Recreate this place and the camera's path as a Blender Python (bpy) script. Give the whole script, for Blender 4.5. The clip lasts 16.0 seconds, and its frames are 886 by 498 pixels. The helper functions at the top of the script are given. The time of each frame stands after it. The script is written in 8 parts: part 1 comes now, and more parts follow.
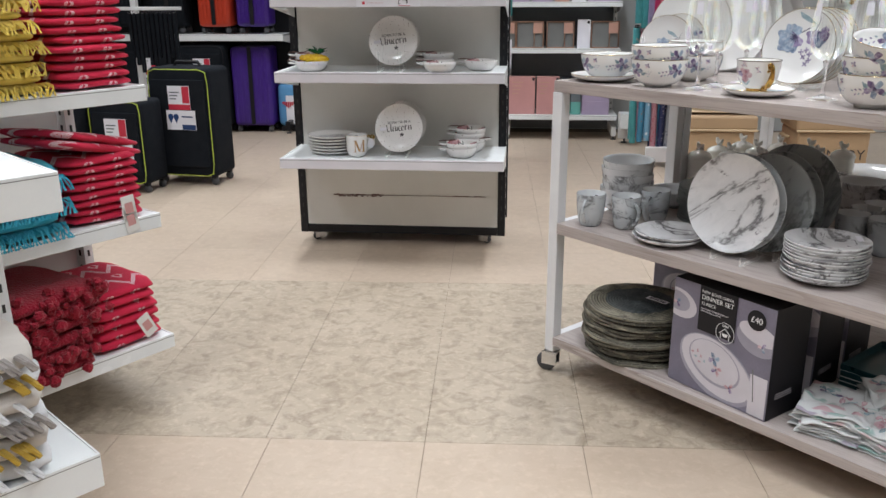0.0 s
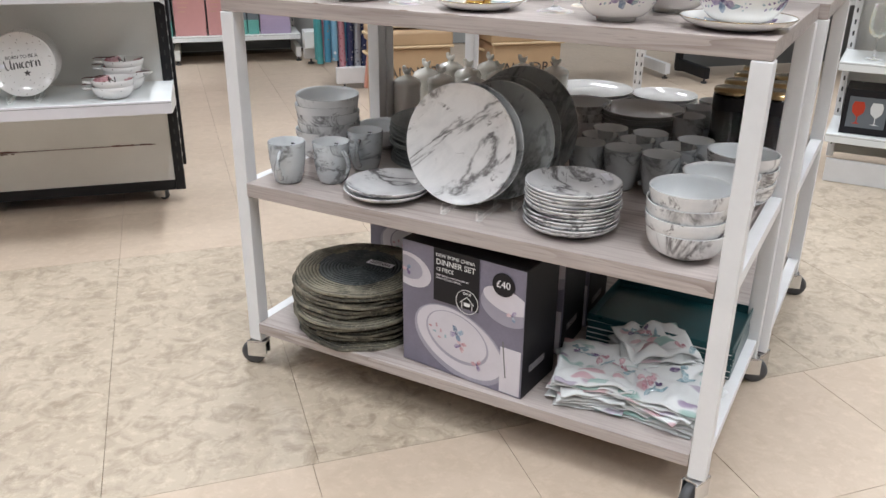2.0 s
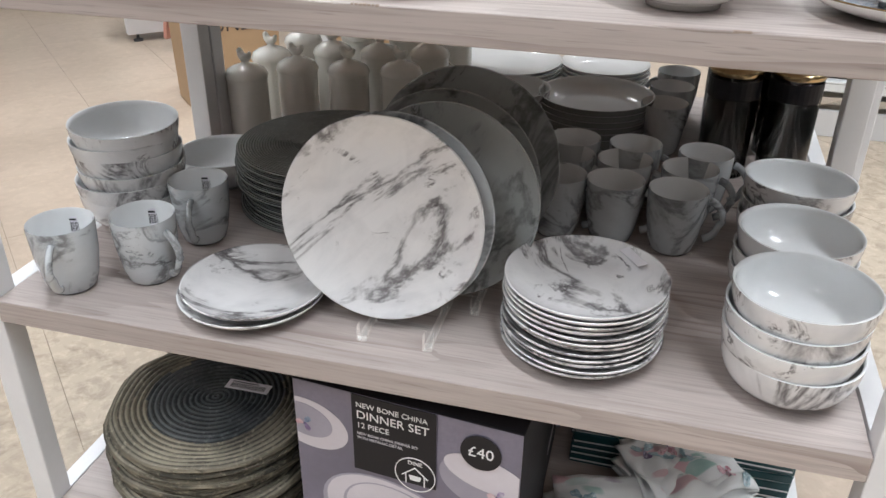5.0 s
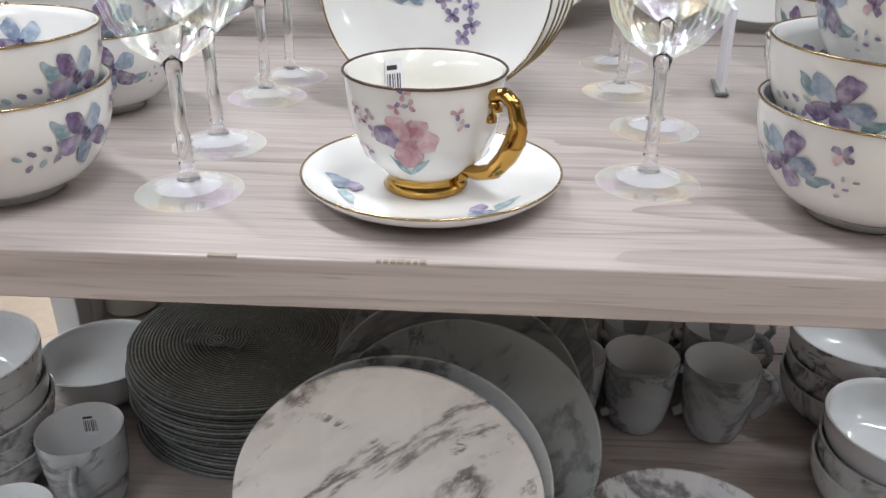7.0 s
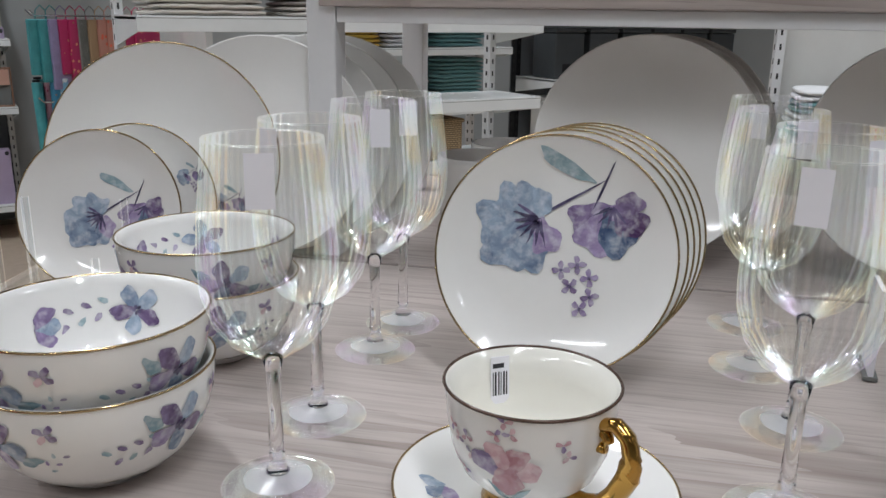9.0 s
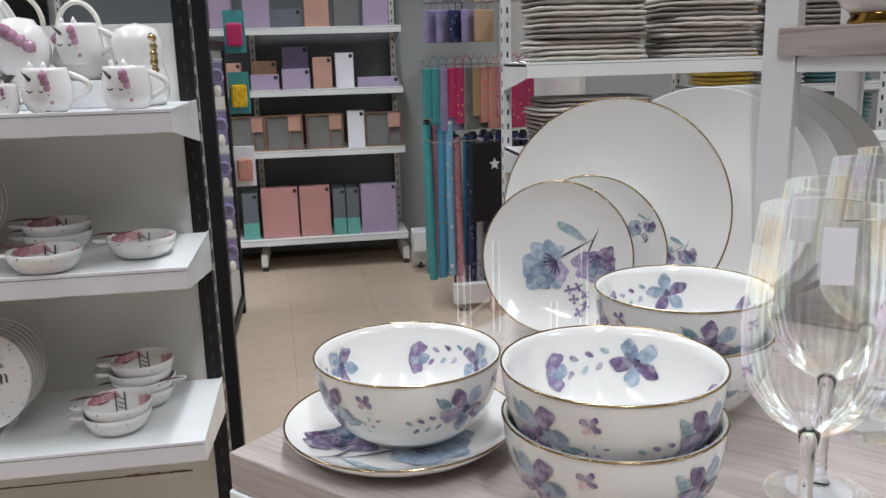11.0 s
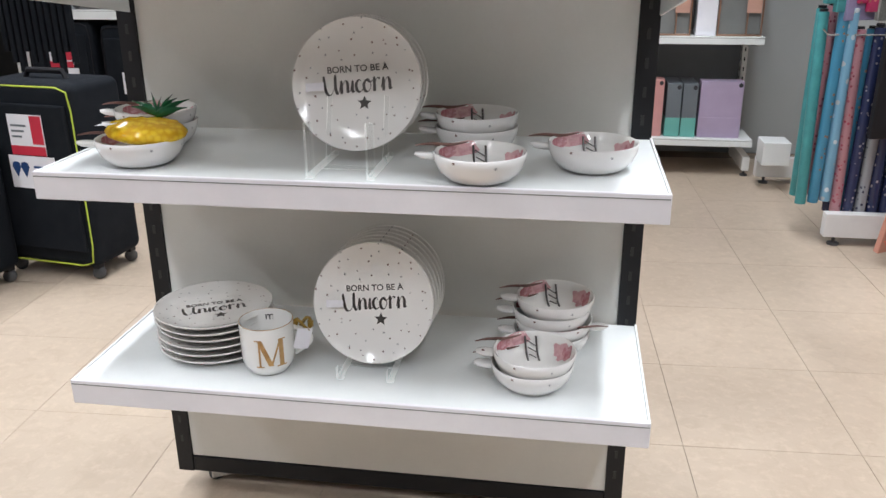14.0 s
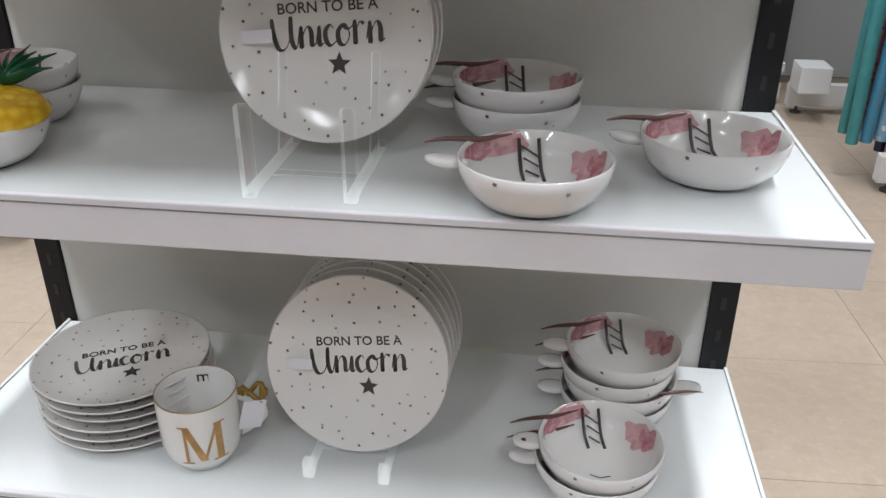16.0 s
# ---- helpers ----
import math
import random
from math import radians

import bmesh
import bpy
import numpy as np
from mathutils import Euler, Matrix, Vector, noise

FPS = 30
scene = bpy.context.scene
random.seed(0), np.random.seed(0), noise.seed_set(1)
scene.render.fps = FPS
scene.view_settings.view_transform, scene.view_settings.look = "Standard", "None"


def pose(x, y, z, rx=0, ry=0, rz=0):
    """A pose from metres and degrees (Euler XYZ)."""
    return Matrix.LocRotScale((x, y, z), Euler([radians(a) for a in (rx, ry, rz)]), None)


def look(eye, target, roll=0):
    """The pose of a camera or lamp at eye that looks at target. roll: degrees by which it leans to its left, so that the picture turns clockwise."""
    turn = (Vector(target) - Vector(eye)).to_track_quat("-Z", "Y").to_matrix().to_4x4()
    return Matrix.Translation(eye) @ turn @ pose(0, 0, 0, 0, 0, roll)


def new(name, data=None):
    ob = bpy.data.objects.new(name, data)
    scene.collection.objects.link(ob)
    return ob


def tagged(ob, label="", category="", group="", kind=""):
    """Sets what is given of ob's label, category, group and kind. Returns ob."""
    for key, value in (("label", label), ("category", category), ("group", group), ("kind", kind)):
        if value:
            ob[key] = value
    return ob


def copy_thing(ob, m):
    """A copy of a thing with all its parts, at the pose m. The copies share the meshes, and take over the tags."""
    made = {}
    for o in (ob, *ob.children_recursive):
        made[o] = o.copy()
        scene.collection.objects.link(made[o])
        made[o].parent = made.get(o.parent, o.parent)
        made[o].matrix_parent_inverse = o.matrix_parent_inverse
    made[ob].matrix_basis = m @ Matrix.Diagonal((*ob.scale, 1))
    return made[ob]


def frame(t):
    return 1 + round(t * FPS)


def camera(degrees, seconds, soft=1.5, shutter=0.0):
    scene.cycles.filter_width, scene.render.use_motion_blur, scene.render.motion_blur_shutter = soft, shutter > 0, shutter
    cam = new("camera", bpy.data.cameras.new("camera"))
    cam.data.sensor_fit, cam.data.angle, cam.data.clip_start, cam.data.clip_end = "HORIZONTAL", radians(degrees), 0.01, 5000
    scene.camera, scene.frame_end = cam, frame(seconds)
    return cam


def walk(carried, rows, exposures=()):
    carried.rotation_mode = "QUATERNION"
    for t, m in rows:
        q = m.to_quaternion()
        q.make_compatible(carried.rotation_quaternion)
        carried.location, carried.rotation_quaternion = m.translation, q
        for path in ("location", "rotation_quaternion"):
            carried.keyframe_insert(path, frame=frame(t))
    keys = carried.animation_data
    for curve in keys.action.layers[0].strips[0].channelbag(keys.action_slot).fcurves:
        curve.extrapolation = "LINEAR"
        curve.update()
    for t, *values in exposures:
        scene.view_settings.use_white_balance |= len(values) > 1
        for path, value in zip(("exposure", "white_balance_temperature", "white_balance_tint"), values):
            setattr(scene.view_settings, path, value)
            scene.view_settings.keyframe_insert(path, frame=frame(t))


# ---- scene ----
cam = camera(56.4, 16.0)
PATH = [
    (0, (0.405, 0.198, 1.191), (0.204, 2.094, 0.589), -0.4),
    (0.5, (0.432, 0.322, 1.182), (0.325, 2.217, 0.554), 0.7),
    (1, (0.454, 0.425, 1.171), (0.485, 2.316, 0.519), 1.5),
    (1.5, (0.442, 0.581, 1.158), (0.71, 2.438, 0.464), 0.8),
    (2, (0.438, 0.725, 1.135), (0.939, 2.495, 0.351), 0.6),
    (2.5, (0.467, 0.874, 1.118), (1.067, 2.567, 0.238), 0.6),
    (3, (0.493, 1.006, 1.106), (1.14, 2.657, 0.181), -0.0),
    (3.2, (0.498, 1.065, 1.1), (1.175, 2.694, 0.158), -0.6),
    (5.5, (0.565, 1.662, 1.113), (1.499, 3.147, 0.153), -0.3),
    (6, (0.554, 1.798, 1.131), (1.601, 3.2, 0.162), -2.1),
    (6.5, (0.583, 1.903, 1.146), (1.753, 3.207, 0.182), -0.7),
    (7, (0.627, 1.936, 1.149), (1.804, 3.286, 0.26), 0.4),
    (7.5, (0.644, 1.959, 1.166), (1.844, 3.354, 0.383), 0.9),
    (8, (0.662, 1.973, 1.186), (1.829, 3.443, 0.495), 1.1),
    (8.2, (0.679, 1.978, 1.194), (1.818, 3.468, 0.556), 1.2),
    (10.3, (0.64, 1.987, 1.251), (1.218, 3.847, 0.797), -1.3),
    (10.5, (0.624, 1.989, 1.249), (1.101, 3.88, 0.803), -1.4),
    (11, (0.559, 2.026, 1.245), (0.852, 3.951, 0.792), -1.6),
    (11.5, (0.448, 2.073, 1.248), (0.635, 4.009, 0.785), -2.1),
    (12, (0.345, 2.108, 1.244), (0.436, 4.045, 0.756), -1.5),
    (12.5, (0.291, 2.146, 1.227), (0.272, 4.071, 0.683), 0.1),
    (13, (0.243, 2.26, 1.219), (0.064, 4.162, 0.629), 0.4),
    (13.5, (0.208, 2.395, 1.208), (-0.081, 4.272, 0.581), 0.6),
    (14, (0.155, 2.516, 1.19), (-0.136, 4.367, 0.493), -0.4),
    (14.5, (0.076, 2.649, 1.179), (-0.154, 4.479, 0.404), -1.7),
    (15, (0.035, 2.761, 1.164), (-0.142, 4.558, 0.305), -1.1),
    (15.5, (0.025, 2.908, 1.155), (-0.14, 4.683, 0.248), -0.0),
    (16, (0.033, 3.019, 1.152), (-0.2, 4.79, 0.25), 0.1),
]
EXPOSURES = [(0.0, -0.22), (1.0, -0.05), (2.5, 0.0), (5.5, 0.02), (6.5, -0.15), (7.5, -0.48), (8.0, -0.80), (10.5, -0.52), (11.0, -0.45), (12.0, -0.12), (12.5, 0.12), (13.5, 0.08), (14.5, 0.10), (15.5, 0.0), (16.0, -0.25)]
walk(cam, [(t, look(eye, target, roll)) for t, eye, target, roll in PATH], EXPOSURES)

# ---- light ----
world = bpy.data.worlds.new("world")
scene.world = world
world.use_nodes = True
world.node_tree.nodes["Background"].inputs[0].default_value = (0.9, 0.95, 1.0, 1)
world.node_tree.nodes["Background"].inputs[1].default_value = 0.02
LAMP_W = 25.0


# ---- materials ----
def nodes_of(name):
    m = bpy.data.materials.new(name)
    m.use_nodes = True
    nt = m.node_tree
    return m, nt, nt.nodes["Principled BSDF"]


def nd(nt, kind, **inputs):
    n = nt.nodes.new(kind)
    for k, v in inputs.items():
        key = k.replace("_", " ")
        n.inputs[key].default_value = v
    return n


def rgba(c):
    return (c[0], c[1], c[2], 1.0)


def coords(nt, kind="Object", scale=(1, 1, 1), shift=False):
    tc = nt.nodes.new("ShaderNodeTexCoord")
    mp = nt.nodes.new("ShaderNodeMapping")
    mp.inputs["Scale"].default_value = scale
    nt.links.new(tc.outputs[kind], mp.inputs["Vector"])
    if shift:
        oi = nt.nodes.new("ShaderNodeObjectInfo")
        mu = nd(nt, "ShaderNodeMath")
        mu.operation = "MULTIPLY"
        mu.inputs[1].default_value = 17.0
        nt.links.new(oi.outputs["Random"], mu.inputs[0])
        nt.links.new(mu.outputs[0], mp.inputs["Location"])
    return mp.outputs["Vector"]


def mix_col(nt, fac, a, b):
    m = nt.nodes.new("ShaderNodeMix")
    m.data_type = "RGBA"
    if hasattr(fac, "links"):
        nt.links.new(fac, m.inputs[0])
    else:
        m.inputs[0].default_value = fac
    for sock, v in ((m.inputs[6], a), (m.inputs[7], b)):
        if hasattr(v, "links"):
            nt.links.new(v, sock)
        else:
            sock.default_value = rgba(v)
    return m.outputs[2]


def ramp(nt, fac, lo, hi):
    r = nt.nodes.new("ShaderNodeMapRange")
    r.inputs["From Min"].default_value = lo
    r.inputs["From Max"].default_value = hi
    nt.links.new(fac, r.inputs["Value"])
    return r.outputs["Result"]


def noise_of(nt, vec, scale, detail=4.0, rough=0.55, dist=0.0):
    n = nd(nt, "ShaderNodeTexNoise", Scale=scale, Detail=detail, Roughness=rough, Distortion=dist)
    nt.links.new(vec, n.inputs["Vector"])
    return n.outputs["Fac"]


def math_of(nt, op, a, b=0.0):
    m = nt.nodes.new("ShaderNodeMath")
    m.operation = op
    for sock, v in ((m.inputs[0], a), (m.inputs[1], b)):
        if hasattr(v, "links"):
            nt.links.new(v, sock)
        else:
            sock.default_value = v
    return m.outputs[0]


def bump_of(nt, bsdf, height, strength, distance=0.002):
    b = nd(nt, "ShaderNodeBump", Strength=strength, Distance=distance)
    nt.links.new(height, b.inputs["Height"])
    nt.links.new(b.outputs["Normal"], bsdf.inputs["Normal"])


def plain(name, c, rough=0.5, metal=0.0, var=0.12, scale=9.0, fine=160.0, bump=0.05, rvar=0.12, coat=0.0, shift=True, spec=0.5):
    """A surface with broad and fine variation of tone, gloss and relief."""
    m, nt, b = nodes_of(name)
    v = coords(nt, shift=shift)
    broad, small = noise_of(nt, v, scale), noise_of(nt, v, fine, 2.0)
    dark = tuple(x * (1 - var) for x in c)
    lite = tuple(min(1.0, x * (1 + var * 0.6)) for x in c)
    col = mix_col(nt, ramp(nt, broad, 0.3, 0.7), dark, lite)
    col = mix_col(nt, math_of(nt, "MULTIPLY", ramp(nt, small, 0.35, 0.75), var), col, tuple(x * 0.7 for x in c))
    nt.links.new(col, b.inputs["Base Color"])
    nt.links.new(math_of(nt, "ADD", math_of(nt, "MULTIPLY", broad, rvar), max(0.0, rough - rvar / 2)), b.inputs["Roughness"])
    b.inputs["Metallic"].default_value = metal
    b.inputs["Specular IOR Level"].default_value = spec
    b.inputs["Coat Weight"].default_value = coat
    if bump:
        bump_of(nt, b, small, bump)
    return m


def fabric(name, c, c2, scale=420.0, rough=0.9, bump=0.5, stripes=0.0, sheen=0.15, spec=0.4):
    m, nt, b = nodes_of(name)
    v = coords(nt, shift=True)
    weave = nd(nt, "ShaderNodeTexVoronoi", Scale=scale)
    nt.links.new(v, weave.inputs["Vector"])
    broad = noise_of(nt, v, 14.0, 5.0)
    fac = ramp(nt, broad, 0.25, 0.75)
    col = mix_col(nt, fac, c, c2)
    if stripes:
        w = nd(nt, "ShaderNodeTexWave", Scale=stripes, Distortion=0.6, Detail=2.0)
        w.bands_direction = "X"
        nt.links.new(v, w.inputs["Vector"])
        col = mix_col(nt, math_of(nt, "MULTIPLY", ramp(nt, w.outputs["Fac"], 0.55, 0.7), 0.7), col, c2)
    nt.links.new(col, b.inputs["Base Color"])
    b.inputs["Roughness"].default_value = rough
    b.inputs["Sheen Weight"].default_value = sheen
    b.inputs["Specular IOR Level"].default_value = spec
    bump_of(nt, b, weave.outputs["Distance"], bump, 0.004)
    return m


def nordic(name, red, white, k=26.0):
    """Knitted red cloth with white zigzag rows and lozenges."""
    m, nt, b = nodes_of(name)
    tc = nt.nodes.new("ShaderNodeTexCoord")
    sep = nt.nodes.new("ShaderNodeSeparateXYZ")
    nt.links.new(tc.outputs["Object"], sep.inputs[0])
    x = math_of(nt, "FRACT", math_of(nt, "ADD", math_of(nt, "MULTIPLY", sep.outputs[0], k), 50.0))
    y0 = math_of(nt, "ADD", sep.outputs[1], math_of(nt, "MULTIPLY", sep.outputs[2], 1.0))
    y = math_of(nt, "FRACT", math_of(nt, "ADD", math_of(nt, "MULTIPLY", y0, k * 0.62), 50.0))
    zig = math_of(nt, "ABSOLUTE", math_of(nt, "SUBTRACT", x, 0.5))
    d = math_of(nt, "ABSOLUTE", math_of(nt, "SUBTRACT", math_of(nt, "ADD", zig, 0.25), y))
    line = math_of(nt, "LESS_THAN", d, 0.085)
    loz = math_of(nt, "ADD", zig, math_of(nt, "ABSOLUTE", math_of(nt, "SUBTRACT", y, 0.9)))
    line2 = math_of(nt, "LESS_THAN", math_of(nt, "ABSOLUTE", math_of(nt, "SUBTRACT", loz, 0.16)), 0.05)
    stitch = noise_of(nt, tc.outputs["Object"], 260.0, 2.0)
    pat = math_of(nt, "MULTIPLY", math_of(nt, "MAXIMUM", line, line2), ramp(nt, stitch, 0.36, 0.46))
    tone = mix_col(nt, noise_of(nt, tc.outputs["Object"], 12.0), tuple(c * 0.7 for c in red), red)
    nt.links.new(mix_col(nt, pat, tone, white), b.inputs["Base Color"])
    b.inputs["Roughness"].default_value = 0.92
    b.inputs["Sheen Weight"].default_value = 0.08
    bump_of(nt, b, stitch, 0.6, 0.004)
    return m


def wood_board(name, c1, c2):
    """Pale ash-look laminate with grain along x: long cathedral figures, broken dark pores and fine fibres."""
    m, nt, b = nodes_of(name)
    v = coords(nt, scale=(0.9, 9.0, 9.0), shift=True)
    bend = noise_of(nt, v, 0.9, 3.0, 0.5)
    rings = math_of(nt, "FRACT", math_of(nt, "MULTIPLY", bend, 13.0))
    line = math_of(nt, "MULTIPLY", ramp(nt, rings, 0.55, 0.97), ramp(nt, noise_of(nt, coords(nt, scale=(2.0, 10.0, 10.0), shift=True), 1.0, 2.0), 0.36, 0.60))
    fib = noise_of(nt, coords(nt, scale=(7.0, 230.0, 230.0)), 1.0, 3.0)
    pore = noise_of(nt, coords(nt, scale=(16.0, 420.0, 420.0), shift=True), 1.0, 2.0)
    broad = noise_of(nt, coords(nt, scale=(1.2, 6.0, 6.0), shift=True), 1.4, 3.0)
    col = mix_col(nt, ramp(nt, broad, 0.32, 0.68), tuple(c * 0.93 for c in c1), tuple(min(1, c * 1.08) for c in c1))
    col = mix_col(nt, math_of(nt, "MULTIPLY", line, 0.85), col, c2)
    col = mix_col(nt, math_of(nt, "MULTIPLY", ramp(nt, fib, 0.42, 0.72), 0.38), col, tuple(c * 0.85 for c in c2))
    col = mix_col(nt, math_of(nt, "MULTIPLY", ramp(nt, pore, 0.60, 0.72), 0.40), col, tuple(c * 0.55 for c in c2))
    nt.links.new(col, b.inputs["Base Color"])
    nt.links.new(math_of(nt, "ADD", math_of(nt, "MULTIPLY", fib, 0.18), 0.28), b.inputs["Roughness"])
    bump_of(nt, b, fib, 0.25, 0.0006)
    return m


def marble(name, base=(0.78, 0.775, 0.78), cloudy=(0.44, 0.45, 0.47), dark=(0.11, 0.10, 0.105), strong=1.0):
    """China with a grey marble print of bold diagonal veins, broken dark streaks and cloudy patches."""
    m, nt, b = nodes_of(name)
    v = coords(nt, shift=True)
    warp = noise_of(nt, v, 9.0, 4.0, 0.6, 1.5)
    cloud = noise_of(nt, v, 10.0, 5.0, 0.6, 1.2)
    v2 = coords(nt, scale=(1.0, 2.4, 1.7), shift=True)
    ridge = math_of(nt, "ABSOLUTE", math_of(nt, "SUBTRACT", noise_of(nt, v2, 3.0, 7.0, 0.60, 0.8), 0.5))
    gate = ramp(nt, cloud, 0.30, 0.55)
    vein = math_of(nt, "MULTIPLY", ramp(nt, ridge, 0.034, 0.004), gate)
    halo = math_of(nt, "MULTIPLY", math_of(nt, "MULTIPLY", ramp(nt, ridge, 0.11, 0.0), gate), 0.28 * strong)
    ridge2 = math_of(nt, "ABSOLUTE", math_of(nt, "SUBTRACT", noise_of(nt, v2, 7.0, 6.0, 0.68, 1.2), 0.51))
    vein2 = math_of(nt, "MULTIPLY", ramp(nt, ridge2, 0.034, 0.006), ramp(nt, cloud, 0.56, 0.64))
    patch = math_of(nt, "MULTIPLY", ramp(nt, warp, 0.5, 0.75), 0.3)
    col = mix_col(nt, patch, base, cloudy)
    col = mix_col(nt, halo, col, tuple(k * 0.7 for k in cloudy))
    col = mix_col(nt, math_of(nt, "MULTIPLY", vein, 0.85 * strong), col, dark)
    col = mix_col(nt, math_of(nt, "MULTIPLY", vein2, 0.85 * strong), col, dark)
    nt.links.new(col, b.inputs["Base Color"])
    b.inputs["Roughness"].default_value = 0.12
    b.inputs["Coat Weight"].default_value = 0.3
    b.inputs["Coat Roughness"].default_value = 0.05
    return m


def watercolour(name, c1, c2, fade=(0.86, 0.86, 0.88)):
    m, nt, b = nodes_of(name)
    geo = nt.nodes.new("ShaderNodeNewGeometry")
    v = coords(nt)
    n1 = noise_of(nt, v, 75.0, 3.0, 0.6, 0.8)
    f = math_of(nt, "ADD", math_of(nt, "MULTIPLY", geo.outputs["Random Per Island"], 0.55), math_of(nt, "SUBTRACT", math_of(nt, "MULTIPLY", n1, 1.2), 0.35))
    col = mix_col(nt, f, c1, c2)
    n2 = noise_of(nt, v, 130.0, 2.0)
    col = mix_col(nt, math_of(nt, "MULTIPLY", ramp(nt, n2, 0.45, 0.85), 0.6), col, fade)
    nt.links.new(col, b.inputs["Base Color"])
    b.inputs["Roughness"].default_value = 0.14
    return m


def glassy(name, colour, rough=0.0, film=0.0, ior=1.45):
    m, nt, b = nodes_of(name)
    b.inputs["Base Color"].default_value = rgba(colour)
    b.inputs["Transmission Weight"].default_value = 1.0
    b.inputs["Roughness"].default_value = rough
    b.inputs["IOR"].default_value = ior
    if film:
        b.inputs["Thin Film Thickness"].default_value = film
        b.inputs["Thin Film IOR"].default_value = 1.6
    return m


def vinyl(name, c1, c2, c3, s=30.0, strong=0.5):
    """Mottled beige floor vinyl."""
    m, nt, b = nodes_of(name)
    tc = nt.nodes.new("ShaderNodeNewGeometry")
    v = tc.outputs["Position"]
    oi = nt.nodes.new("ShaderNodeObjectInfo")
    blot = noise_of(nt, v, s, 5.0, 0.65, 1.0)
    broad = noise_of(nt, v, 2.3, 4.0)
    spk = noise_of(nt, v, s * 2.4, 3.0, 0.7)
    col = mix_col(nt, ramp(nt, broad, 0.3, 0.7), c1, c2)
    col = mix_col(nt, math_of(nt, "MULTIPLY", ramp(nt, blot, 0.46, 0.66), strong), col, c3)
    col = mix_col(nt, math_of(nt, "MULTIPLY", ramp(nt, spk, 0.5, 0.75), strong), col, tuple(min(1, k * 1.3) for k in c2))
    col = mix_col(nt, math_of(nt, "MULTIPLY", oi.outputs["Random"], 0.16), col, tuple(k * 0.8 for k in c1))
    nt.links.new(col, b.inputs["Base Color"])
    nt.links.new(math_of(nt, "ADD", math_of(nt, "MULTIPLY", broad, 0.2), 0.3), b.inputs["Roughness"])
    bump_of(nt, b, spk, 0.06, 0.001)
    return m


def woven(name, c1, c2, rings=130.0):
    """Coiled seagrass: rings round the local z axis, with strands."""
    m, nt, b = nodes_of(name)
    tc = nt.nodes.new("ShaderNodeTexCoord")
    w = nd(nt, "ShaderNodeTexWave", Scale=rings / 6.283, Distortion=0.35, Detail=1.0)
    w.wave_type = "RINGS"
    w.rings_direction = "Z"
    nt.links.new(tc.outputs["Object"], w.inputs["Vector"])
    strand = noise_of(nt, tc.outputs["Object"], 150.0, 3.0, 0.6)
    broad = noise_of(nt, coords(nt, shift=True), 9.0, 4.0)
    col = mix_col(nt, ramp(nt, broad, 0.35, 0.65), c1, c2)
    # groove shade between the coils, put into the colour at the wave's lows
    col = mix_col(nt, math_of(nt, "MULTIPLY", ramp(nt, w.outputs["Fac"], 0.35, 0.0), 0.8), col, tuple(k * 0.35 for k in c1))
    col = mix_col(nt, math_of(nt, "MULTIPLY", ramp(nt, strand, 0.55, 0.8), 0.55), col, tuple(min(1, k * 1.9) for k in c2))
    nt.links.new(col, b.inputs["Base Color"])
    b.inputs["Roughness"].default_value = 0.8
    h = math_of(nt, "ADD", w.outputs["Fac"], math_of(nt, "MULTIPLY", strand, 0.6))
    bump_of(nt, b, h, 0.9, 0.004)
    return m


def basket_weave(name, c1, c2):
    m, nt, b = nodes_of(name)
    v = coords(nt, scale=(1, 1, 1))
    br = nd(nt, "ShaderNodeTexBrick", Scale=32.0, Mortar_Size=0.05)
    br.inputs["Color1"].default_value = rgba(c1)
    br.inputs["Color2"].default_value = rgba(c2)
    br.inputs["Mortar"].default_value = rgba(tuple(k * 0.25 for k in c1))
    sep = nt.nodes.new("ShaderNodeSeparateXYZ")
    com = nt.nodes.new("ShaderNodeCombineXYZ")
    nt.links.new(v, sep.inputs[0])
    nt.links.new(math_of(nt, "ADD", sep.outputs[0], sep.outputs[1]), com.inputs[0])
    nt.links.new(sep.outputs[2], com.inputs[1])
    nt.links.new(com.outputs[0], br.inputs["Vector"])
    nt.links.new(br.outputs["Color"], b.inputs["Base Color"])
    b.inputs["Roughness"].default_value = 0.75
    bump_of(nt, b, br.outputs["Fac"], -0.8, 0.006)
    return m


def dotted(name, base, c, scale=60.0, size=0.28, rough=0.14):
    """Glazed ceramic sprinkled with small printed dots."""
    m, nt, b = nodes_of(name)
    v = coords(nt, shift=True)
    vo = nd(nt, "ShaderNodeTexVoronoi", Scale=scale)
    nt.links.new(v, vo.inputs["Vector"])
    sep = nt.nodes.new("ShaderNodeSeparateColor")
    nt.links.new(vo.outputs["Color"], sep.inputs[0])
    on = math_of(nt, "MULTIPLY", math_of(nt, "LESS_THAN", vo.outputs["Distance"], size * 0.5), math_of(nt, "GREATER_THAN", sep.outputs[0], 0.45))
    broad = noise_of(nt, v, 6.0, 3.0)
    tone = mix_col(nt, broad, tuple(k * 0.94 for k in base), base)
    dot = mix_col(nt, sep.outputs[1], c, tuple(min(1, k * 2.2) for k in c))
    nt.links.new(mix_col(nt, on, tone, dot), b.inputs["Base Color"])
    b.inputs["Roughness"].default_value = rough
    return m


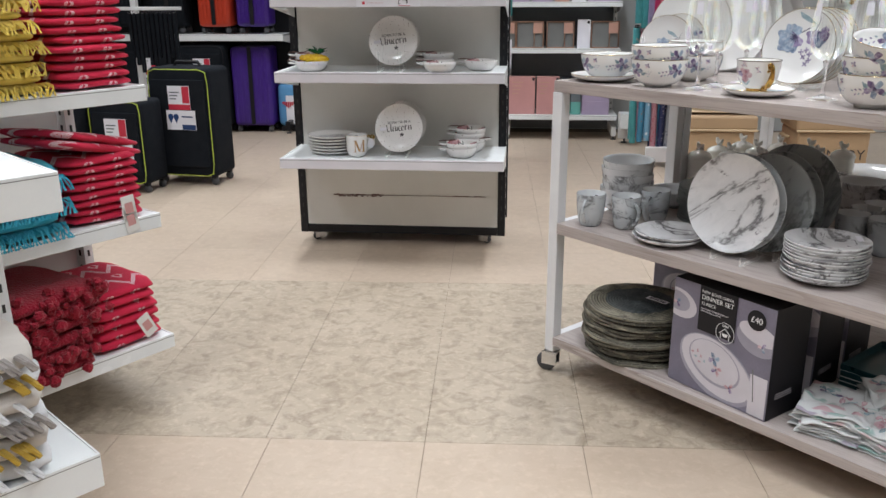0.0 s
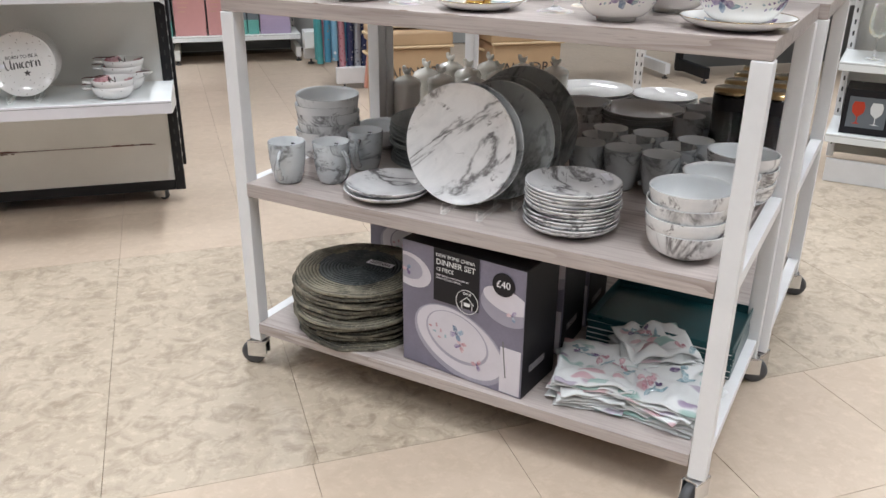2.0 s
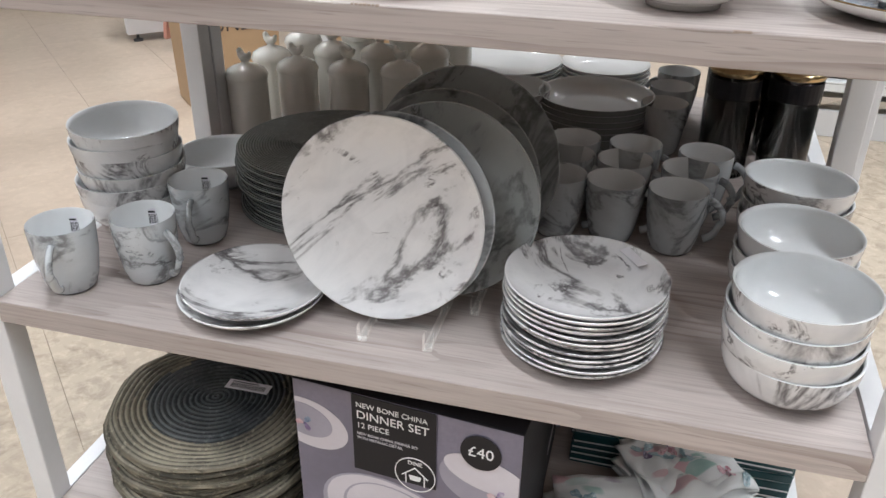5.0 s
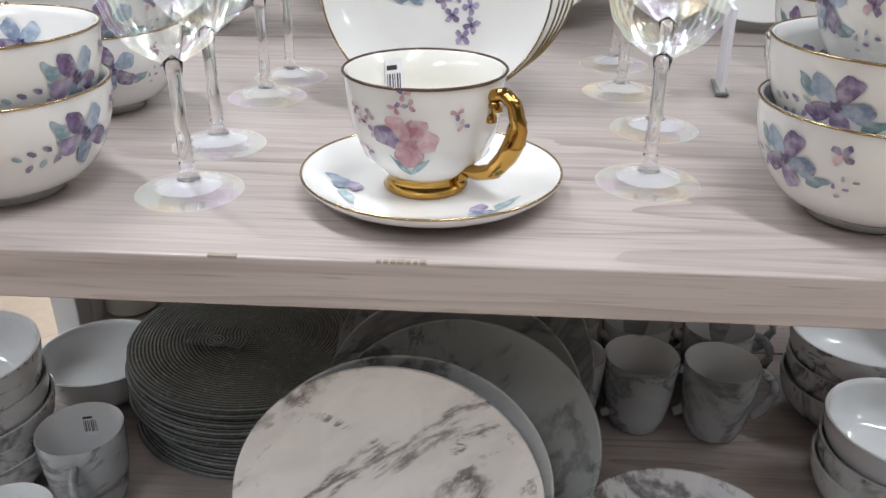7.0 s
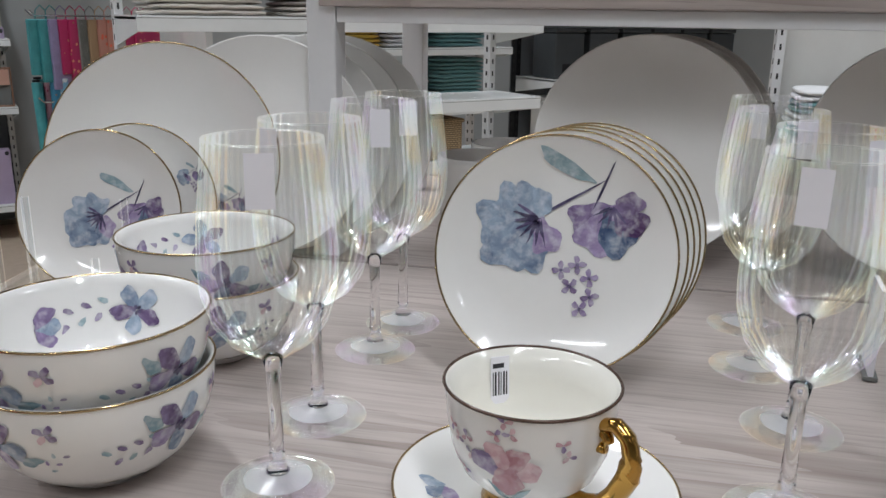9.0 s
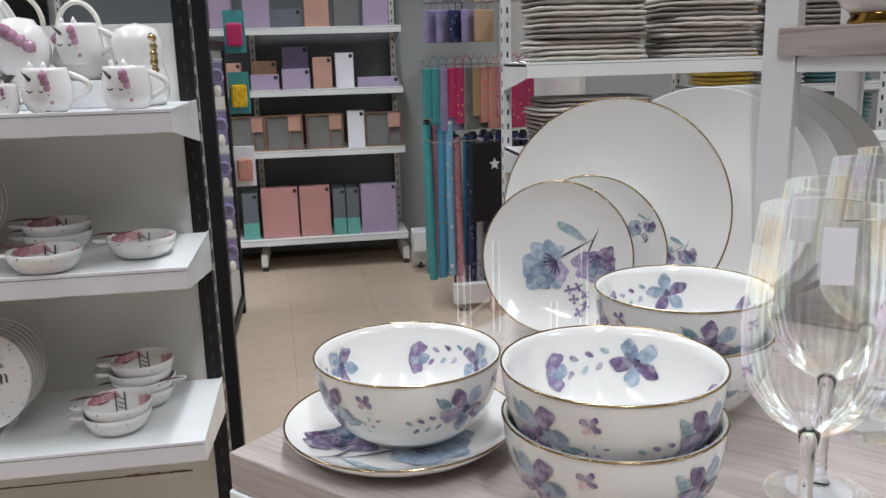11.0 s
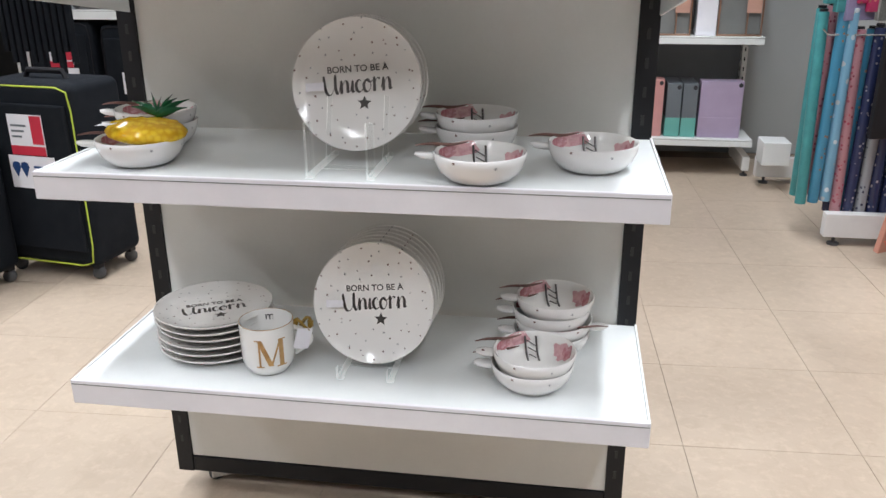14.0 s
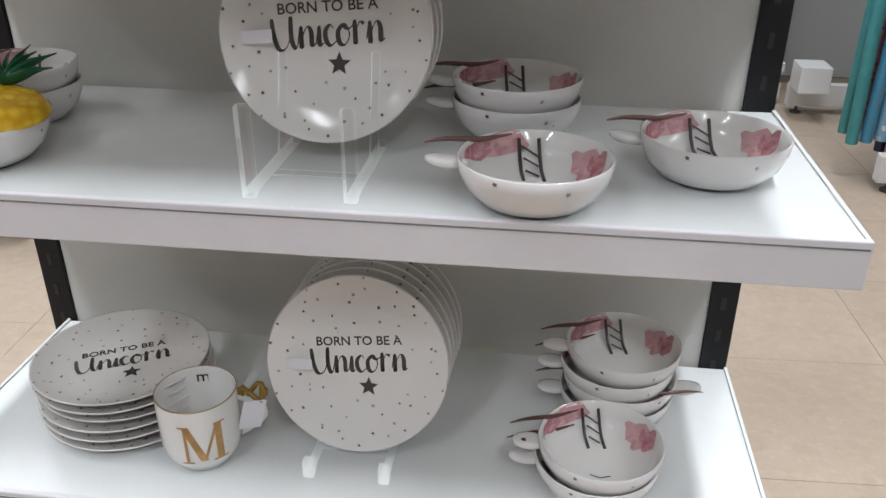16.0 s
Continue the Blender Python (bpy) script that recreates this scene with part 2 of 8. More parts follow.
WHITE_METAL = plain("white_powder_coat", (0.76, 0.76, 0.77), 0.38, var=0.05, bump=0.04)
CHIP = plain("bare_chipboard", (0.36, 0.29, 0.24), 0.8, var=0.2, fine=400.0, bump=0.2)
GREY_WHITE = plain("off_white_panel", (0.71, 0.70, 0.67), 0.6, var=0.06, scale=4.0, bump=0.05)
SHELF_WHITE = plain("white_enamel_shelf", (0.80, 0.82, 0.82), 0.25, var=0.05, scale=5.0, bump=0.02)
LILAC_STRIP = plain("white_price_strip", (0.74, 0.72, 0.76), 0.3, var=0.05, bump=0.02)
BLACK_METAL = plain("black_powder_coat", (0.010, 0.010, 0.012), 0.45, var=0.3, bump=0.1, spec=0.3)
SLOT_WHITE = plain("slot_showing_white", (0.7, 0.7, 0.7), 0.6, var=0.05)
SLOT_BLACK = plain("slot_showing_black", (0.02, 0.02, 0.02), 0.6, var=0.1)
CHROME = plain("chrome", (0.72, 0.72, 0.73), 0.16, 1.0, var=0.08, bump=0.02)
RUBBER = plain("grey_rubber", (0.07, 0.07, 0.075), 0.55, var=0.25, bump=0.15)
ASH = wood_board("pale_ash_laminate", (0.455, 0.398, 0.372), (0.275, 0.222, 0.20))
MARBLE = marble("marble_print_china")
GREY_MARBLE = marble("grey_green_marble_china", (0.37, 0.385, 0.38), (0.25, 0.26, 0.26), (0.07, 0.07, 0.07), 0.8)
BLUE_MARBLE = marble("blue_grey_marble_china", (0.56, 0.59, 0.61), (0.36, 0.38, 0.40), (0.13, 0.13, 0.135), 0.9)
CHINA = plain("white_bone_china", (0.83, 0.82, 0.80), 0.1, var=0.03, scale=6.0, bump=0.0, rvar=0.05, coat=0.4)
CREAM_CHINA = plain("cream_glaze", (0.80, 0.78, 0.72), 0.12, var=0.04, scale=6.0, bump=0.0, rvar=0.05, coat=0.4)
BLUSH_CHINA = plain("pale_grey_china", (0.76, 0.78, 0.79), 0.14, var=0.05, bump=0.0, rvar=0.05, coat=0.3)
GREY_CHINA = plain("grey_green_stoneware", (0.20, 0.205, 0.20), 0.2, var=0.1, bump=0.02, coat=0.3)
GOLD = plain("polished_gold", (0.50, 0.29, 0.075), 0.10, 1.0, var=0.08, bump=0.02, rvar=0.05)
GOLD_LINE = plain("gold_rim_line", (0.50, 0.37, 0.20), 0.2, 1.0, var=0.1, bump=0.0)
BROWN_LINE = plain("brown_gilt_line", (0.10, 0.06, 0.045), 0.2, 0.4, var=0.1, bump=0.0)
BLUE_PETAL = watercolour("blue_petal_print", (0.035, 0.065, 0.15), (0.42, 0.52, 0.64))
PURPLE_PETAL = watercolour("purple_petal_print", (0.06, 0.025, 0.09), (0.40, 0.32, 0.52))
PINK_PETAL = watercolour("pink_petal_print", (0.34, 0.13, 0.17), (0.70, 0.50, 0.53))
LEAF_PRINT = watercolour("teal_leaf_print", (0.12, 0.22, 0.26), (0.42, 0.54, 0.58))
DARK_PRINT = watercolour("dark_centre_print", (0.03, 0.03, 0.06), (0.16, 0.13, 0.25), (0.4, 0.38, 0.5))
FLORA = [BLUE_PETAL, PURPLE_PETAL, PINK_PETAL, LEAF_PRINT, DARK_PRINT]


def thin_clear(name, tint=(0.97, 0.975, 0.98), gain=0.6, floor=0.02, ribs=0, lustre=True):
    """Thin clear glass or acrylic; ribs adds fine upright flutes, lustre a gold and violet sheen in the gloss."""
    m, nt, b = nodes_of(name)
    out = nt.nodes["Material Output"]
    nt.nodes.remove(b)
    tr = nt.nodes.new("ShaderNodeBsdfTransparent")
    tr.inputs[0].default_value = rgba(tint)
    gl = nd(nt, "ShaderNodeBsdfAnisotropic", Roughness=0.06)
    if lustre:
        n = noise_of(nt, coords(nt, shift=True), 26.0, 2.0)
        col = mix_col(nt, ramp(nt, n, 0.35, 0.5), (1.0, 0.80, 0.50), (0.84, 1.0, 0.96))
        col = mix_col(nt, ramp(nt, n, 0.5, 0.65), col, (0.86, 0.72, 1.0))
    fr = nd(nt, "ShaderNodeLayerWeight", Blend=0.32)
    fac = math_of(nt, "ADD", math_of(nt, "MULTIPLY", fr.outputs["Fresnel"], gain), floor)
    if ribs:
        sp = nt.nodes.new("ShaderNodeSeparateXYZ")
        nt.links.new(coords(nt), sp.inputs[0])
        ang = math_of(nt, "ARCTAN2", sp.outputs[1], sp.outputs[0])
        wave = math_of(nt, "SINE", math_of(nt, "MULTIPLY", ang, float(ribs)))
        flute = ramp(nt, wave, 0.1, 1.0)
        fac = math_of(nt, "ADD", fac, math_of(nt, "MULTIPLY", flute, 0.07))
        bp = nd(nt, "ShaderNodeBump", Strength=0.5, Distance=0.002)
        nt.links.new(wave, bp.inputs["Height"])
        nt.links.new(bp.outputs[0], gl.inputs["Normal"])
    shine = nt.nodes.new("ShaderNodeMix")
    shine.data_type = "RGBA"
    shine.inputs[6].default_value = (0, 0, 0, 1)
    if lustre:
        nt.links.new(col, shine.inputs[7])
    else:
        shine.inputs[7].default_value = (1, 1, 1, 1)
    nt.links.new(fac, shine.inputs[0])
    nt.links.new(shine.outputs[2], gl.inputs["Color"])
    mx = nt.nodes.new("ShaderNodeAddShader")
    nt.links.new(tr.outputs[0], mx.inputs[0])
    nt.links.new(gl.outputs[0], mx.inputs[1])
    nt.links.new(mx.outputs[0], out.inputs["Surface"])
    return m


def printed_cotton(name):
    """White cotton printed with soft teal leaves and pink and mauve petals."""
    m, nt, b = nodes_of(name)
    v = coords(nt, scale=(1.0, 2.2, 1.0), shift=True)
    wob = noise_of(nt, v, 14.0, 2.0)
    vo = nd(nt, "ShaderNodeTexVoronoi", Scale=15.0)
    mxv = nt.nodes.new("ShaderNodeMix")
    mxv.data_type = "VECTOR"
    mxv.inputs[0].default_value = 0.06
    nt.links.new(v, mxv.inputs[4])
    nz = nd(nt, "ShaderNodeTexNoise", Scale=12.0, Detail=2.0)
    nt.links.new(v, nz.inputs["Vector"])
    nt.links.new(nz.outputs["Color"], mxv.inputs[5])
    nt.links.new(mxv.outputs[1], vo.inputs["Vector"])
    sep = nt.nodes.new("ShaderNodeSeparateColor")
    nt.links.new(vo.outputs["Color"], sep.inputs[0])
    inside = math_of(nt, "MULTIPLY", ramp(nt, vo.outputs["Distance"], 0.46, 0.36), ramp(nt, sep.outputs[1], 0.35, 0.4))
    wash = math_of(nt, "MULTIPLY", inside, math_of(nt, "ADD", math_of(nt, "MULTIPLY", wob, 0.9), 0.2))
    hue = mix_col(nt, ramp(nt, sep.outputs[0], 0.48, 0.5), (0.16, 0.34, 0.30), (0.50, 0.24, 0.28))
    hue = mix_col(nt, ramp(nt, sep.outputs[0], 0.78, 0.8), hue, (0.24, 0.16, 0.28))
    col = mix_col(nt, wash, (0.63, 0.64, 0.64), hue)
    nt.links.new(col, b.inputs["Base Color"])
    b.inputs["Roughness"].default_value = 0.85
    bump_of(nt, b, noise_of(nt, v, 900.0, 2.0), 0.15, 0.0008)
    return m


def half_clear(name):
    """A clear plastic sticker with a pale print."""
    m, nt, b = nodes_of(name)
    b.inputs["Base Color"].default_value = (0.80, 0.82, 0.86, 1)
    b.inputs["Roughness"].default_value = 0.2
    b.inputs["Alpha"].default_value = 0.35
    return m


def pineapple_skin(name):
    m, nt, b = nodes_of(name)
    vo = nd(nt, "ShaderNodeTexVoronoi", Scale=85.0)
    nt.links.new(coords(nt), vo.inputs["Vector"])
    d = vo.outputs["Distance"]
    nt.links.new(mix_col(nt, ramp(nt, d, 0.25, 0.7), (0.86, 0.60, 0.03), (0.66, 0.36, 0.01)), b.inputs["Base Color"])
    b.inputs["Roughness"].default_value = 0.14
    bump_of(nt, b, d, -1.0, 0.006)
    return m


THIN_GLASS = thin_clear("thin_lustre_glass", (0.90, 0.905, 0.90), 0.46, 0.035, 34)
FOOT_GLASS = thin_clear("clear_foot_glass", (0.92, 0.925, 0.925), 0.36, 0.02)
WINE_GLASS = glassy("lustre_glass", (0.98, 0.98, 0.98), 0.0, 420.0)
ACRYLIC = thin_clear("clear_acrylic", (0.925, 0.935, 0.935), 0.40, 0.03, 0, False)
CLEAR_LABEL = half_clear("clear_plastic_sticker")
PRINTED_COTTON = printed_cotton("floral_printed_cotton")
PAPER = plain("white_paper_label", (0.80, 0.79, 0.84), 0.55, var=0.04, bump=0.02)
PRINT_WHITE = plain("printed_white", (0.62, 0.585, 0.63), 0.4, var=0.08, bump=0.0)
PRINT_SHADE = plain("printed_shade", (0.36, 0.34, 0.41), 0.4, var=0.15, bump=0.0)
INK = plain("black_ink", (0.02, 0.02, 0.025), 0.6, var=0.1, bump=0.0)
PALE_INK = plain("pale_ink", (0.65, 0.62, 0.66), 0.6, var=0.1, bump=0.0)
WHITE_INK = plain("white_ink", (0.82, 0.82, 0.82), 0.6, var=0.03, bump=0.0)
RED_INK = plain("red_ink", (0.55, 0.03, 0.06), 0.5, var=0.08, bump=0.0)
MATTE_BLACK = plain("black_card", (0.012, 0.011, 0.014), 0.5, var=0.15, bump=0.05, spec=0.3)
LILAC_CARD = plain("lilac_grey_photo_card", (0.20, 0.185, 0.245), 0.4, var=0.3, scale=5.0, bump=0.02)
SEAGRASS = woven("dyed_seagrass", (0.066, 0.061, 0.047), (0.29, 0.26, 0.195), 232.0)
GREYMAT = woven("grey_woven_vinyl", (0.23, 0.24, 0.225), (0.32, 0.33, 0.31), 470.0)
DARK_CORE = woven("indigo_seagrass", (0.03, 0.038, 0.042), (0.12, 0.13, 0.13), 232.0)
NAPKIN = fabric("white_cotton", (0.74, 0.75, 0.74), (0.80, 0.80, 0.79), 900.0, 0.85, 0.15)
TEAL_TRAY = plain("dark_teal_melamine", (0.01, 0.06, 0.07), 0.3, var=0.2, bump=0.03)
FLOOR_PLAIN = vinyl("beige_vinyl_tile", (0.46, 0.366, 0.282), (0.52, 0.42, 0.33), (0.375, 0.288, 0.21), 13.0, 0.35)
FLOOR_MOTTLE = vinyl("mottled_vinyl_tile", (0.40, 0.330, 0.252), (0.47, 0.393, 0.308), (0.205, 0.155, 0.108), 15.0, 0.66)
GROUT = plain("dark_floor_joint", (0.26, 0.20, 0.15), 0.8, var=0.2, bump=0.1)
WALL = plain("grey_painted_wall", (0.45, 0.465, 0.465), 0.7, var=0.05, scale=2.0, bump=0.05)
WALL_DARK = plain("dark_slat_panel", (0.17, 0.18, 0.19), 0.7, var=0.1, scale=3.0, bump=0.05)
CEIL = plain("grey_ceiling", (0.30, 0.30, 0.31), 0.9, var=0.05, bump=0.1)
UNI_PLATE = dotted("speckled_white_glaze", (0.80, 0.78, 0.76), (0.30, 0.25, 0.24), 34.0, 0.10)
UNI_BOWL = dotted("spotted_white_glaze", (0.80, 0.78, 0.77), (0.07, 0.03, 0.03), 26.0, 0.17)
PINK_GLAZE = watercolour("pink_glaze_print", (0.42, 0.12, 0.15), (0.72, 0.46, 0.48), (0.75, 0.5, 0.52))
MAUVE_GLAZE = watercolour("mauve_glaze", (0.26, 0.10, 0.17), (0.50, 0.28, 0.38), (0.55, 0.35, 0.5))
SILVER_PRINT = plain("dark_silver_print", (0.115, 0.108, 0.105), 0.3, 0.6, var=0.3, bump=0.0)
GREY_PRINT = plain("grey_silver_print", (0.36, 0.36, 0.37), 0.3, 0.5, var=0.3, bump=0.0)
PINEAPPLE = pineapple_skin("yellow_relief_glaze")
STAR_BROWN = plain("bronze_star_print", (0.17, 0.085, 0.07), 0.3, 0.3, var=0.3, bump=0.0)
GREEN_GLAZE = plain("dark_green_glaze", (0.01, 0.10, 0.035), 0.2, var=0.3, scale=40.0, bump=0.2)
RIBBON = plain("mustard_ribbon", (0.33, 0.20, 0.03), 0.5, var=0.2, bump=0.1)
GOLD_FOIL = plain("gold_foil_letter", (0.50, 0.30, 0.13), 0.35, 0.6, var=0.35, scale=60.0, bump=0.0)
CARDBOARD = plain("tan_card", (0.42, 0.28, 0.16), 0.6, var=0.08, scale=5.0, bump=0.05)
CARDLID = plain("light_tan_lid", (0.55, 0.41, 0.25), 0.6, var=0.08, scale=5.0, bump=0.05)
WICKER = basket_weave("natural_wicker", (0.42, 0.30, 0.17), (0.34, 0.23, 0.12))


# ---- builders ----
AREA = Matrix.Identity(4)  # where the back of the shop stands against the room's axes


def thing(name, m, label, category, group="", kind=""):
    ob = new(name)
    ob.empty_display_size = 0.05
    ob.matrix_world = AREA @ m
    return tagged(ob, label, category, group, kind)


def finish(name, bm, mats, smooth=False):
    me = bpy.data.meshes.new(name)
    bmesh.ops.recalc_face_normals(bm, faces=bm.faces[:])
    if smooth:
        for f in bm.faces:
            f.smooth = True
    bm.to_mesh(me)
    bm.free()
    for mt in mats if isinstance(mats, (list, tuple)) else [mats]:
        me.materials.append(mt)
    return me


def part(name, bm, mats, parent, label="", smooth=False, m=None):
    ob = new(name, finish(name, bm, mats, smooth))
    if parent is not None:
        ob.parent = parent
    if m is not None:
        ob.matrix_basis = m
    return tagged(ob, label)


def box(bm, x0, x1, y0, y1, z0, z1, bev=0.0, seg=2, m=None, mi=0):
    got = bmesh.ops.create_cube(bm, size=1.0)
    vs = got["verts"]
    t = Matrix.LocRotScale(((x0 + x1) / 2, (y0 + y1) / 2, (z0 + z1) / 2), None, (abs(x1 - x0), abs(y1 - y0), abs(z1 - z0)))
    if m is not None:
        t = m @ t
    bmesh.ops.transform(bm, matrix=t, verts=vs)
    fs = {f for v in vs for f in v.link_faces}
    for f in fs:
        f.material_index = mi
    if bev:
        es = list({e for v in vs for e in v.link_edges})
        bmesh.ops.bevel(bm, geom=es, offset=bev, segments=seg, affect="EDGES", profile=0.5)
    return bm


def boxed(*a, **k):
    return box(bmesh.new(), *a, **k)


def lathe(prof, n=48, bm=None, rib=0.0, ribs=0, mi=0, m=None):
    bm = bm or bmesh.new()
    rings = []
    for r, z in prof:
        if r < 1e-5:
            rings.append([bm.verts.new((0, 0, z))])
        else:
            ring = []
            for i in range(n):
                a = 2 * math.pi * i / n
                rr = r * (1 + rib * math.cos(a * ribs)) if rib and r > 0.02 else r
                ring.append(bm.verts.new((rr * math.cos(a), rr * math.sin(a), z)))
            rings.append(ring)
    made = [v for ring in rings for v in ring]
    for p, q in zip(rings, rings[1:]):
        for i in range(n):
            j = (i + 1) % n
            if len(p) == 1 and len(q) == 1:
                continue
            if len(p) == 1:
                f = bm.faces.new((p[0], q[j], q[i]))
            elif len(q) == 1:
                f = bm.faces.new((p[i], p[j], q[0]))
            else:
                f = bm.faces.new((p[i], p[j], q[j], q[i]))
            f.material_index = mi
    if m is not None:
        bmesh.ops.transform(bm, matrix=m, verts=made)
    return bm


def tube(bm, pts, r, n=8, flat=1.0, mi=0):
    """A swept tube along points; flat squeezes it sideways."""
    pts = [Vector(p) for p in pts]
    rings = []
    up = Vector((0.13, 0.31, 0.94)).normalized()
    for i, p in enumerate(pts):
        d = (pts[min(i + 1, len(pts) - 1)] - pts[max(i - 1, 0)]).normalized()
        s = d.cross(up)
        s = s.normalized() if s.length > 1e-4 else Vector((1, 0, 0))
        w = d.cross(s).normalized()
        rr = r(i / (len(pts) - 1)) if callable(r) else r
        rings.append([bm.verts.new(p + rr * (math.cos(2 * math.pi * k / n) * w + flat * math.sin(2 * math.pi * k / n) * s)) for k in range(n)])
    for p, q in zip(rings, rings[1:]):
        for k in range(n):
            bm.faces.new((p[k], p[(k + 1) % n], q[(k + 1) % n], q[k])).material_index = mi
    bm.faces.new(rings[0][::-1]).material_index = mi
    bm.faces.new(rings[-1]).material_index = mi
    return bm


def cushion(w, d, h, rnd=0.35, rough=0.004, seed=0, cuts=7, bm=None, m=None, mi=0):
    """A soft folded block with rounded sides and an uneven surface; its base is at z = 0."""
    tmp = bmesh.new()
    bmesh.ops.create_cube(tmp, size=2.0)
    bmesh.ops.subdivide_edges(tmp, edges=tmp.edges[:], cuts=cuts, use_grid_fill=True)
    for v in tmp.verts:
        x, y, z = v.co
        k = (1 - rnd * 0.5 * (y * y) ** 2 * 0.35) * (1 - rnd * 0.12 * z * z * z * z)
        x2 = x * k * (1 - 0.06 * rnd * abs(z) ** 3)
        y2 = y * (1 - rnd * 0.18 * abs(z) ** 3) * (1 - 0.03 * rnd * x * x)
        z2 = z * (1 - rnd * 0.25 * (abs(x) ** 6 + abs(y) ** 6) * 0.8)
        v.co = (x2 * w / 2, y2 * d / 2, z2 * h / 2 + h / 2)
        nv = noise.noise_vector(v.co * 17.0 + Vector((seed * 3.1, seed * 1.7, 0)))
        v.co += nv * rough
        v.co.z = max(v.co.z, 0.0)
    if bm is None and m is None:
        return tmp
    bm = bm or bmesh.new()
    me = bpy.data.meshes.new("tmp")
    for f in tmp.faces:
        f.material_index = mi
    if m is not None:
        bmesh.ops.transform(tmp, matrix=m, verts=tmp.verts[:])
    tmp.to_mesh(me)
    tmp.free()
    bm.from_mesh(me)
    bpy.data.meshes.remove(me)
    return bm


def letters(name, body, size, mt, parent, m, bend=0.0, label="", shear=0.0, align="CENTER", heavy=0.0):
    """Writing as a thin mesh in its local x, y plane; bend wraps it round an upright cylinder of that radius."""
    cu = bpy.data.curves.new("letters", "FONT")
    cu.body, cu.size, cu.align_x, cu.align_y, cu.shear = body, size, align, "CENTER", shear
    cu.extrude, cu.offset = 0.0002, size * heavy
    cu.resolution_u = 3
    ob = bpy.data.objects.new("letters", cu)
    scene.collection.objects.link(ob)
    dg = bpy.context.evaluated_depsgraph_get()
    me = bpy.data.meshes.new_from_object(ob.evaluated_get(dg))
    bpy.data.objects.remove(ob)
    bpy.data.curves.remove(cu)
    if bend:
        cut = bmesh.new()
        cut.from_mesh(me)
        for k in range(-9, 10):
            bmesh.ops.bisect_plane(cut, geom=cut.verts[:] + cut.edges[:] + cut.faces[:], plane_co=(size * k * 0.05, 0, 0), plane_no=(1, 0, 0))
        cut.to_mesh(me)
        cut.free()
        for v in me.vertices:
            a = v.co.x / bend
            v.co = (math.sin(a) * (bend + v.co.z), v.co.y, math.cos(a) * (bend + v.co.z) - bend)
    me.name = name
    me.materials.clear()
    me.materials.append(mt)
    out = new(name, me)
    out.parent = parent
    out.matrix_basis = m
    return tagged(out, label)


class Surface:
    """Maps flat print coordinates onto a turned surface, side = round the wall, else looking down on it."""

    def __init__(self, prof, side=True, eps=0.0005, sign=1.0):
        self.p, self.side, self.eps, self.sign = prof, side, eps, sign
        self.s = [0.0]
        for (r0, z0), (r1, z1) in zip(prof, prof[1:]):
            self.s.append(self.s[-1] + math.hypot(r1 - r0, z1 - z0))

    def along(self, s):
        s = min(max(s, 0.0), self.s[-1] * 0.9999)
        for i in range(len(self.s) - 1):
            if self.s[i + 1] >= s:
                k = (s - self.s[i]) / max(1e-9, self.s[i + 1] - self.s[i])
                (r0, z0), (r1, z1) = self.p[i], self.p[i + 1]
                ln = math.hypot(r1 - r0, z1 - z0)
                return r0 + k * (r1 - r0), z0 + k * (z1 - z0), (z1 - z0) / ln, -(r1 - r0) / ln

    def __call__(self, a, b, lift=0.0):
        e = (self.eps + lift) * self.sign
        if self.side:
            r, z, nr, nz = self.along(b)
            t = a / max(0.02, self.mid)
            r, z = r + nr * e, z + nz * e
            return Vector((r * math.cos(t), r * math.sin(t), z))
        rr = math.hypot(a, b)
        z = np.interp(rr, [q[0] for q in self.p], [q[1] for q in self.p])
        return Vector((a, b, z + self.eps + lift))

    mid = 0.06


def blob(bm, surf, a, b, la, lb, rot, mi, wob=0.2, lift=0.0, n=18):
    """An irregular painted petal or leaf lying on a surface."""
    c = bm.verts.new(surf(a, b, lift))
    rings = []
    ph = random.random() * 6.3
    co, si = math.cos(rot), math.sin(rot)
    for k in (0.55, 1.0):
        ring = []
        for i in range(n):
            t = 2 * math.pi * i / n
            w = 1 + (wob * (0.5 * math.sin(3 * t + ph) + 0.5 * math.sin(5 * t + 2.1 * ph)) if k == 1.0 else 0)
            x, y = la * k * w * math.cos(t), lb * k * w * math.sin(t) * (1 - 0.35 * math.cos(t))
            ring.append(bm.verts.new(surf(a + x * co - y * si, b + x * si + y * co, lift)))
        rings.append(ring)
    for i in range(n):
        j = (i + 1) % n
        bm.faces.new((c, rings[0][i], rings[0][j])).material_index = mi
        bm.faces.new((rings[0][i], rings[1][i], rings[1][j], rings[0][j])).material_index = mi


def bloom(bm, surf, a, b, size, rot=0.0, kinds=(0, 0, 1, 0, 1), centre=True, spread=6.283):
    n = len(kinds)
    for i, k in enumerate(kinds):
        t = rot + spread * i / n
        blob(bm, surf, a + 0.55 * size * math.cos(t), b + 0.55 * size * math.sin(t), 0.52 * size, 0.31 * size, t + math.pi, k, 0.16, 0.0001 * (i + 1))
    if centre:
        for i in range(5):
            t = rot + i * 1.26
            blob(bm, surf, a + 0.12 * size * math.cos(t), b + 0.12 * size * math.sin(t), 0.1 * size, 0.08 * size, t, 4, 0.4, 0.0009, 6)


